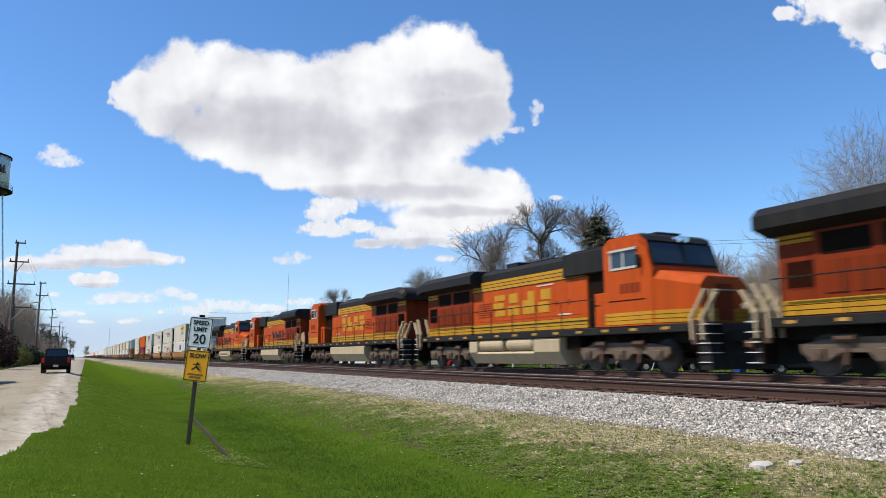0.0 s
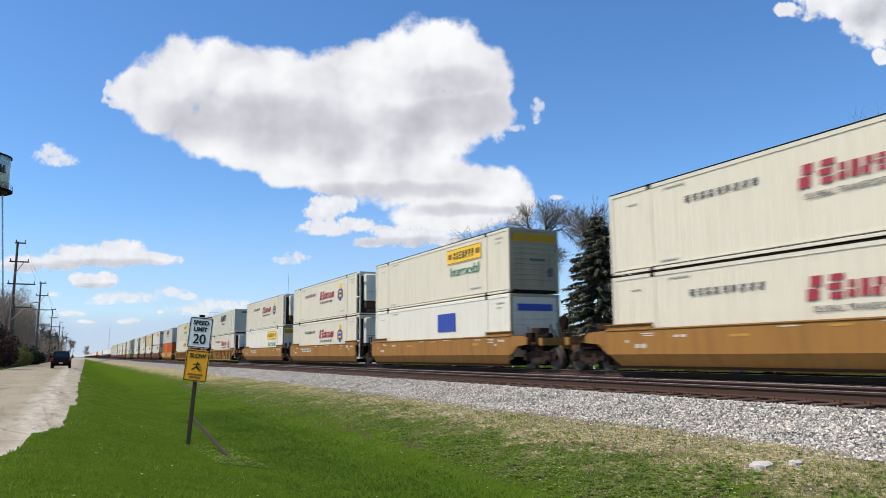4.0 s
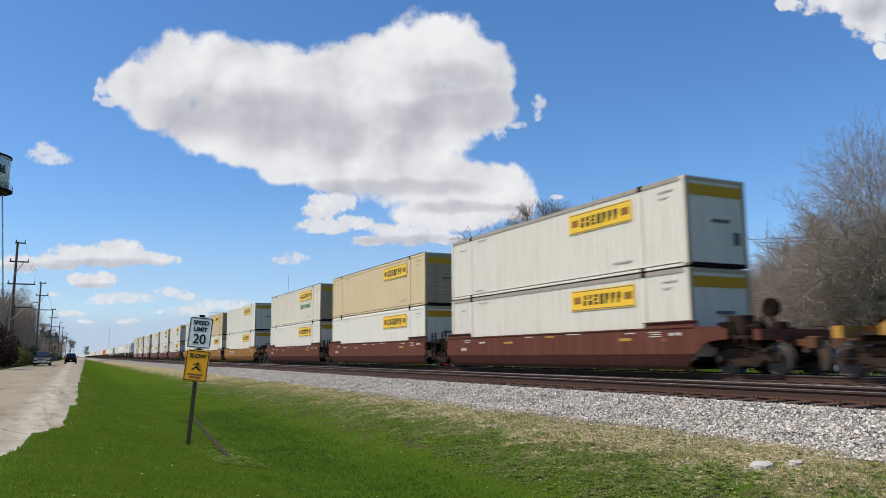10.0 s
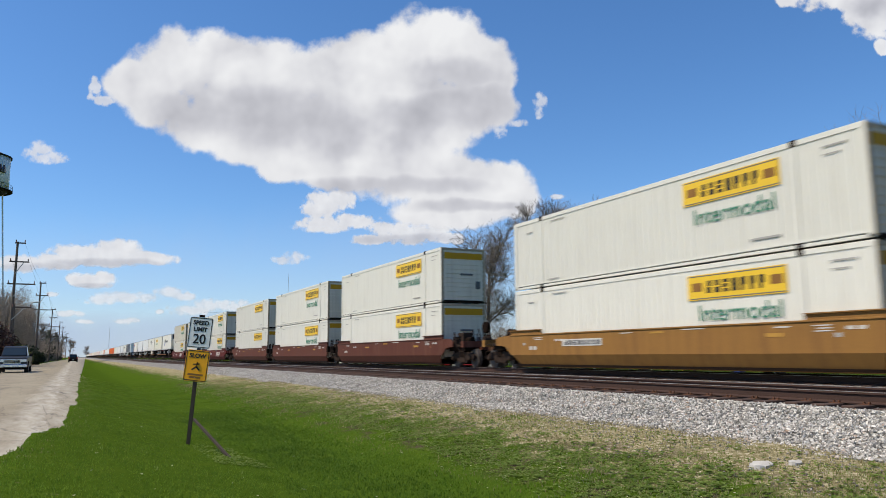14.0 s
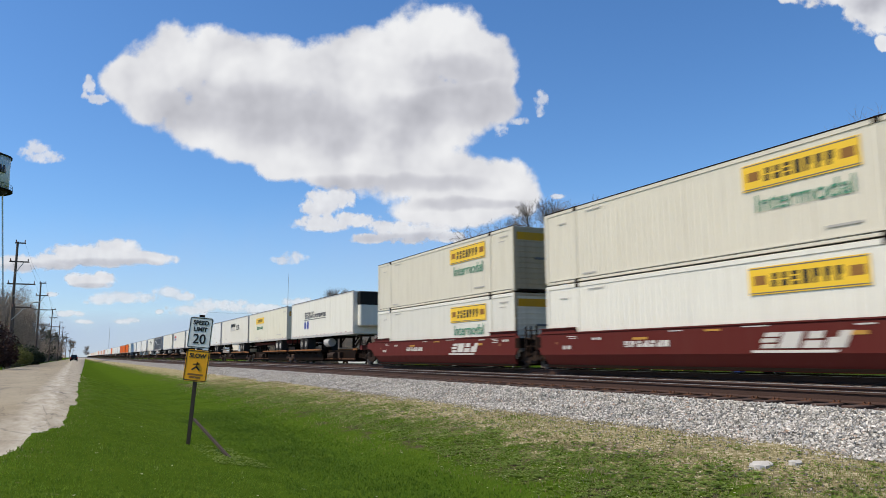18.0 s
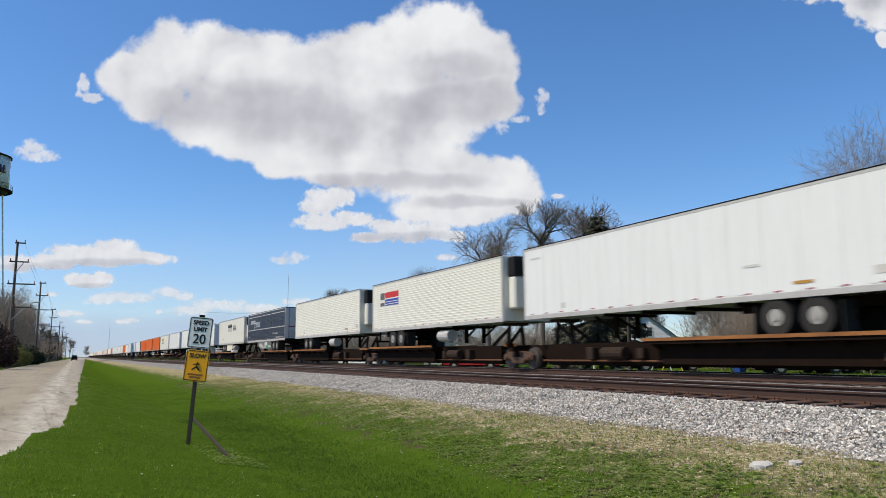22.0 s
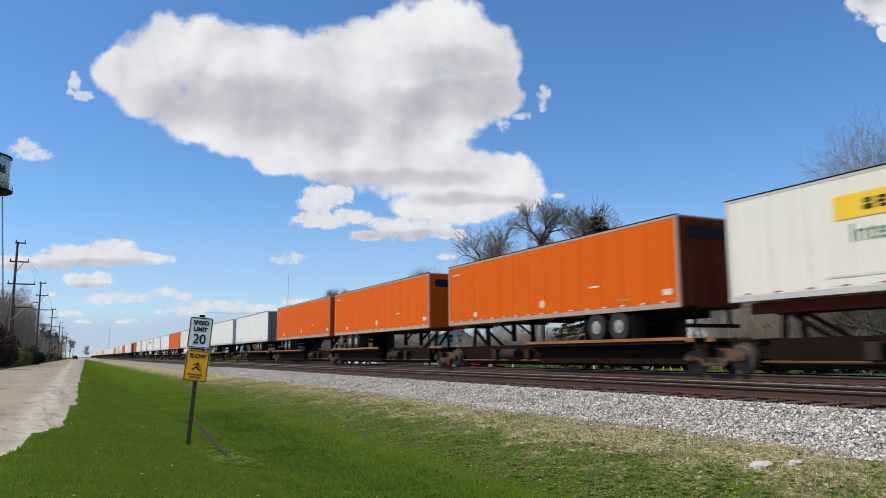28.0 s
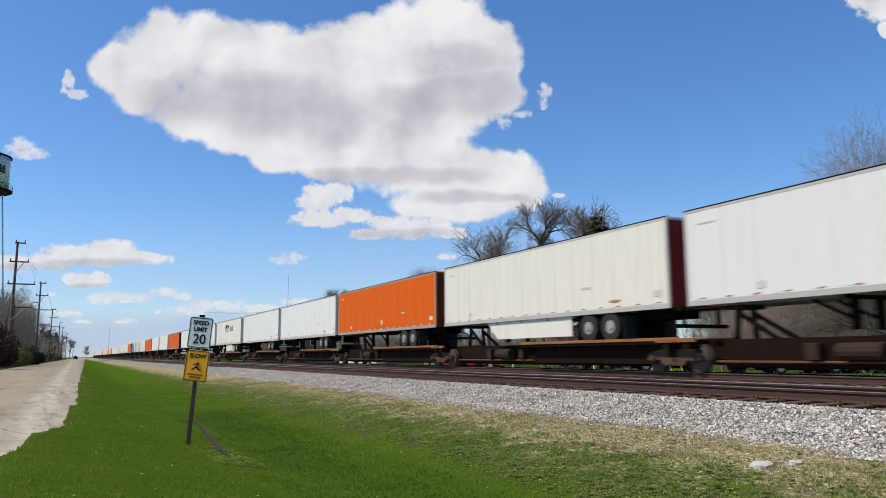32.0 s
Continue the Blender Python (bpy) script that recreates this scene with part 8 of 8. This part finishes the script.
# ---- sky: cumulus clouds far off ----
def cloud_mat(name, lumps, greys, seed, soft_edge, most, solid, rough, tone=None):
    """Soft-edged cloud: density from rounded lumps roughened by noise. The light on billows and the grey shade of thick
    undersides are painted into a glowing colour.
    """
    m = bpy.data.materials.new(name)
    m.use_nodes = True
    n, l = m.node_tree.nodes, m.node_tree.links
    n.clear()
    out = n.new("ShaderNodeOutputMaterial")
    tc = n.new("ShaderNodeTexCoord")

    def math_(op, a, b=None, c=None, clamp=False):
        x = n.new("ShaderNodeMath")
        x.operation, x.use_clamp = op, clamp
        for i, v in enumerate((a, b, c)):
            if v is None:
                continue
            if isinstance(v, (int, float)):
                x.inputs[i].default_value = v
            else:
                l.new(v, x.inputs[i])
        return x.outputs[0]

    def noisy(scale, detail, rough_, off, shift=(0, 0)):
        mp = n.new("ShaderNodeMapping")
        mp.inputs["Location"].default_value = (off * 37 + shift[0], seed * 370.0, off * 74 + shift[1])
        l.new(tc.outputs["Object"], mp.inputs["Vector"])
        t = n.new("ShaderNodeTexNoise")
        t.inputs["Scale"].default_value, t.inputs["Detail"].default_value, t.inputs["Roughness"].default_value = scale, detail, rough_
        l.new(mp.outputs["Vector"], t.inputs["Vector"])
        return t

    size = sum(p[3] for p in lumps) / len(lumps)
    warp = noisy(0.005, 3, 0.5, 1.0)
    bend = min(45.0, 0.5 * size)
    sub = n.new("ShaderNodeVectorMath")
    sub.operation = "MULTIPLY_ADD"
    sub.inputs[1].default_value = (2 * bend, 0, 2 * bend)
    l.new(warp.outputs["Color"], sub.inputs[0])
    sub.inputs[2].default_value = (-bend, 0, -bend)
    add = n.new("ShaderNodeVectorMath")
    l.new(tc.outputs["Object"], add.inputs[0])
    l.new(sub.outputs[0], add.inputs[1])
    sep = n.new("ShaderNodeSeparateXYZ")
    l.new(add.outputs[0], sep.inputs[0])

    def field(shapes, blend_):
        total = None
        for x, z, rx, rz in shapes:
            a = math_("MULTIPLY", math_("SUBTRACT", sep.outputs["X"], x), 1 / rx)
            b = math_("MULTIPLY", math_("SUBTRACT", sep.outputs["Z"], z), 1 / rz)
            v = math_("SUBTRACT", 1.0, math_("MULTIPLY_ADD", a, a, math_("MULTIPLY", b, b)))
            total = v if total is None else math_("SMOOTH_MAX", total, v, blend_)
        return total

    k = max(1.0, min(4.0, 150.0 / size))
    edge = noisy(0.0068 * k, 8, 0.56, 4.0)
    lobes = noisy(0.0036 * k, 2, 0.45, 6.0)
    dens = math_("MULTIPLY", math_("MINIMUM", field(lumps, 0.25), 1.0), solid)
    dens = math_("MULTIPLY_ADD", math_("SUBTRACT", edge.outputs["Fac"], 0.5), 2.1 * rough, dens)
    dens = math_("MULTIPLY_ADD", math_("SUBTRACT", lobes.outputs["Fac"], 0.5), 0.7 * rough, dens)
    alpha = n.new("ShaderNodeMapRange")
    alpha.interpolation_type = "SMOOTHSTEP"
    alpha.inputs["From Min"].default_value, alpha.inputs["From Max"].default_value = -0.04, soft_edge
    alpha.inputs["To Max"].default_value = most
    l.new(dens, alpha.inputs["Value"])
    # billows: painted lighter where the noise thins towards the upper left
    far_ = 1.0 / k
    b0, b1 = noisy(0.0034 * k, 3, 0.48, 11.0), noisy(0.0034 * k, 3, 0.48, 11.0, (-60.0 * far_, 70.0 * far_))
    shade = math_("MULTIPLY", math_("SUBTRACT", b1.outputs["Fac"], b0.outputs["Fac"]), 1.5 / math.sqrt(k))
    broad = noisy(0.0019 * k, 3, 0.5, 15.0)
    shade = math_("MULTIPLY_ADD", math_("SUBTRACT", broad.outputs["Fac"], 0.5), 0.4, shade)
    # grey shade is painted wherever the plan places its lumps
    if greys:
        soft_ = n.new("ShaderNodeMapRange")
        soft_.interpolation_type = "SMOOTHSTEP"
        soft_.inputs["From Min"].default_value, soft_.inputs["From Max"].default_value = -1.9, 1.0
        l.new(field(greys, 0.5), soft_.inputs["Value"])
        shade = math_("MULTIPLY_ADD", soft_.outputs["Result"], 0.44, shade)
    shade = math_("ADD", shade, 0.27, None, True)
    col = n.new("ShaderNodeValToRGB")
    e = col.color_ramp.elements
    for at, c_ in ((0.34, (0.735, 0.74, 0.77)), (0.62, (0.60, 0.605, 0.65))):
        e.new(at).color = (*c_, 1)
    e[0].color, e[3].color = (0.86, 0.865, 0.88, 1), (0.46, 0.465, 0.51, 1)
    if tone:
        for k_ in e:
            k_.color = (*tone, 1)
    l.new(shade, col.inputs["Fac"])
    glow = n.new("ShaderNodeEmission")
    glow.inputs["Strength"].default_value = 1.0
    l.new(col.outputs["Color"], glow.inputs["Color"])
    clear = n.new("ShaderNodeBsdfTransparent")
    mix = n.new("ShaderNodeMixShader")
    l.new(alpha.outputs["Result"], mix.inputs["Fac"])
    l.new(clear.outputs[0], mix.inputs[1])
    l.new(glow.outputs[0], mix.inputs[2])
    l.new(mix.outputs[0], out.inputs["Surface"])
    return m


CLOUDS = []
FAR = 3600.0
AXIS = Vector(AIM) - Vector(EYE)
RIGHT = (VIEW.to_3x3() @ Vector((1, 0, 0))).normalized()
UP = (VIEW.to_3x3() @ Vector((0, 1, 0))).normalized()
PXM = FAR / 1318.3      # metres at the clouds' distance for one unit of the sky plan (1568 x 882, centre 784, 441)


def cloud(label, plan, seed, drift, grey=(), soft_edge=0.9, most=0.85, solid=1.0, rough=1.0, tone=None):
    """plan: lumps (x, y, rx, ry) on the sky plan. drift: how far it goes right, up and nearer in 32 s, in metres."""
    cx = sum(p[0] for p in plan) / len(plan)
    cy = sum(p[1] for p in plan) / len(plan)
    lumps = [((x - cx) * PXM, (cy - y) * PXM, rx * PXM, ry * PXM) for x, y, rx, ry in plan]
    greys = [((x - cx) * PXM, (cy - y) * PXM, rx * PXM, ry * PXM) for x, y, rx, ry in grey]
    x0, x1 = min(p[0] - p[2] for p in lumps) - 160, max(p[0] + p[2] for p in lumps) + 160
    z0, z1 = min(p[1] - p[3] for p in lumps) - 130, max(p[1] + p[3] for p in lumps) + 130
    bm = bmesh.new()
    vs = [bm.verts.new(v) for v in ((x0, 0, z0), (x1, 0, z0), (x1, 0, z1), (x0, 0, z1))]
    bm.faces.new(vs)
    ob = part("cloud", bm, cloud_mat("cloud_vapour", lumps, greys, seed, soft_edge, most, solid, rough, tone))
    tagged(ob, label, "cloud", kind="structure")
    turn = Matrix((RIGHT, AXIS, UP)).transposed().to_4x4()
    k = 1 + seed * 0.004      # each cloud hangs at its own distance
    at = Vector(EYE) + (AXIS * FAR + RIGHT * (cx - 784) * PXM + UP * (441 - cy) * PXM) * k
    far = at + RIGHT * drift[0] + UP * drift[1] - AXIS * drift[2]
    m0, m1 = Matrix.Translation(at) @ turn, Matrix.Translation(far) @ turn
    ob.matrix_basis = m0
    CLOUDS.append((ob, m0, m1))


cloud("large white cumulus cloud with a grey underside", ((255, 165, 58, 44), (330, 142, 85, 70), (400, 135, 90, 66), (480, 150, 110, 68), (570, 152, 100, 62), (650, 140, 95, 66), (735, 112, 80, 78), (800, 112, 75, 76), (850, 150, 62, 72), (866, 200, 50, 52),
      (300, 200, 72, 46), (370, 238, 85, 52), (450, 265, 85, 46), (520, 292, 80, 46), (600, 250, 170, 88), (740, 220, 150, 80), (620, 312, 105, 46), (720, 312, 140, 62), (800, 332, 112, 54), (870, 345, 74, 48), (905, 368, 48, 36), (790, 385, 105, 34),
      (430, 205, 110, 60), (500, 220, 120, 70)), 1, (22, 50, 300),
      ((440, 212, 140, 34), (590, 245, 140, 34), (720, 222, 90, 24), (680, 342, 140, 12), (820, 376, 80, 8), (720, 432, 80, 8), (830, 205, 60, 30), (790, 150, 60, 22)), 0.8, 1.0, 1.7, 1.2)
cloud("thin strands under the cumulus", ((735, 422, 92, 20), (660, 432, 40, 12), (570, 372, 44, 28), (600, 362, 30, 20), (575, 405, 62, 17), (630, 398, 52, 16), (690, 410, 50, 16), (800, 430, 30, 12)), 13, (15, 40, 300), ((720, 432, 80, 8),), 0.75, 0.95, 1.2, 1.35)
cloud("small cloud wisp beside the cumulus", ((203, 165, 13, 20), (216, 187, 22, 11), (196, 182, 9, 9)), 2, (-150, 22, 150), (), 0.7, 0.8, 0.9, 1.2)
cloud("small torn cloud wisp", ((878, 246, 13, 16), (950, 198, 14, 24), (912, 230, 20, 8)), 3, (20, 50, 150), (), 0.8, 0.7, 0.8, 1.2)
cloud("bright cloud edge", ((1480, 5, 95, 42), (1545, 45, 65, 52), (1395, 25, 30, 14), (1560, 105, 22, 16)), 4, (30, 150, 0), ((1550, 30, 50, 20),), 0.55, 0.97, 1.1, 1.2)
cloud("small drifting cloud", ((97, 269, 26, 16), (112, 285, 42, 13), (78, 276, 18, 10)), 5, (-165, 36, 0), soft_edge=0.95, most=0.8, solid=1.0, rough=1.2)
cloud("low flat cumulus cloud", ((140, 448, 52, 20), (215, 444, 66, 22), (275, 458, 55, 15), (100, 464, 70, 18), (40, 467, 60, 18), (190, 462, 120, 14)), 6, (-45, 3, 20), ((200, 468, 90, 7), (80, 475, 60, 7)), 0.75, 0.95, 1.3, 1.1)
cloud("low small cumulus cloud", ((150, 494, 32, 15), (180, 496, 40, 16)), 7, (-28, 0, 20), ((170, 506, 30, 5),), 0.75, 0.95, 1.2, 1.1)
cloud("flat low clouds", ((225, 527, 70, 13), (310, 517, 36, 12), (180, 531, 40, 10), (330, 524, 30, 9)), 8, (-25, 0, 10), soft_edge=0.95, most=0.75, solid=1.0, rough=1.2)
cloud("flat low clouds", ((395, 540, 70, 13), (470, 547, 55, 11), (335, 550, 50, 11), (535, 535, 30, 11)), 9, (-25, 0, 10), soft_edge=0.95, most=0.75, solid=1.0, rough=1.2)
cloud("small flat cloud", ((505, 462, 28, 9), (522, 457, 30, 12)), 10, (-15, 0, 10), soft_edge=0.95, most=0.75, solid=1.0, rough=1.2)
cloud("low haze clouds", ((120, 556, 34, 7), (150, 570, 26, 5), (230, 569, 28, 7), (290, 551, 9, 5), (92, 520, 14, 5)), 11, (-10, 0, 10), soft_edge=0.95, most=0.75, solid=1.0, rough=1.2)
cloud("low clouds beyond the trees", ((785, 461, 26, 8), (990, 348, 16, 6)), 12, (10, 10, 20))
# two tinted glowing sheets, added to paint haze over the low sky
cloud("glowing sheet painted as thin haze low over the horizon", ((60, 600, 420, 60), (420, 590, 420, 52), (760, 570, 300, 40)), 30, (0, 0, 0), (), 1.5, 0.8, 1.3, 0.25, (0.435, 0.545, 0.735))
cloud("glowing sheet painted as pale haze towards the horizon", ((200, 560, 900, 230), (900, 520, 900, 230)), 36, (0, 0, 0), (), 1.6, 0.45, 1.0, 0.15, (0.44, 0.525, 0.75))


def motions():
    for ob, x, u, z, turn in GLIDE:
        walk(ob, [(0.0, pose(x, u, z, 0, 0, turn)), (32.0, pose(x, u - SPEED * 32.0, z, 0, 0, turn))])
    # road vehicles: seconds, x, y of the leading end
    for ob, turn, rows in ((black_pickup, 180, ((0.0, -1.11, 63.3), (3.5, -1.17, 85.5), (6.0, -1.0, 106), (10.0, -0.5, 146), (14.0, -0.2, 188), (20.0, 0.0, 255), (32.0, 0.6, 400))),
                           (silver_pickup, 0, ((0.0, -0.9, 262), (3.5, -2.2, 200), (6.0, -3.3, 158), (9.0, -3.75, 127), (10.0, -3.8, 112.8), (11.0, -3.95, 98), (12.0, -4.0, 85.5), (13.0, -4.03, 73.5), (14.0, -4.0, 62.7), (14.5, -4.0, 57.0), (17.0, -3.95, 28), (32.0, -3.6, -160))),
                           (left_car, 0, ((0.0, -4.05, 36.0), (4.0, -4.2, -14.0), (32.0, -4.2, -364.0)))):
        walk(ob, [(t, pose(x, y, 0.492, 0, 0, turn)) for t, x, y in rows])
    for ob, m0, m1 in CLOUDS:
        walk(ob, [(0.0, m0), (32.0, m1)])


motions()
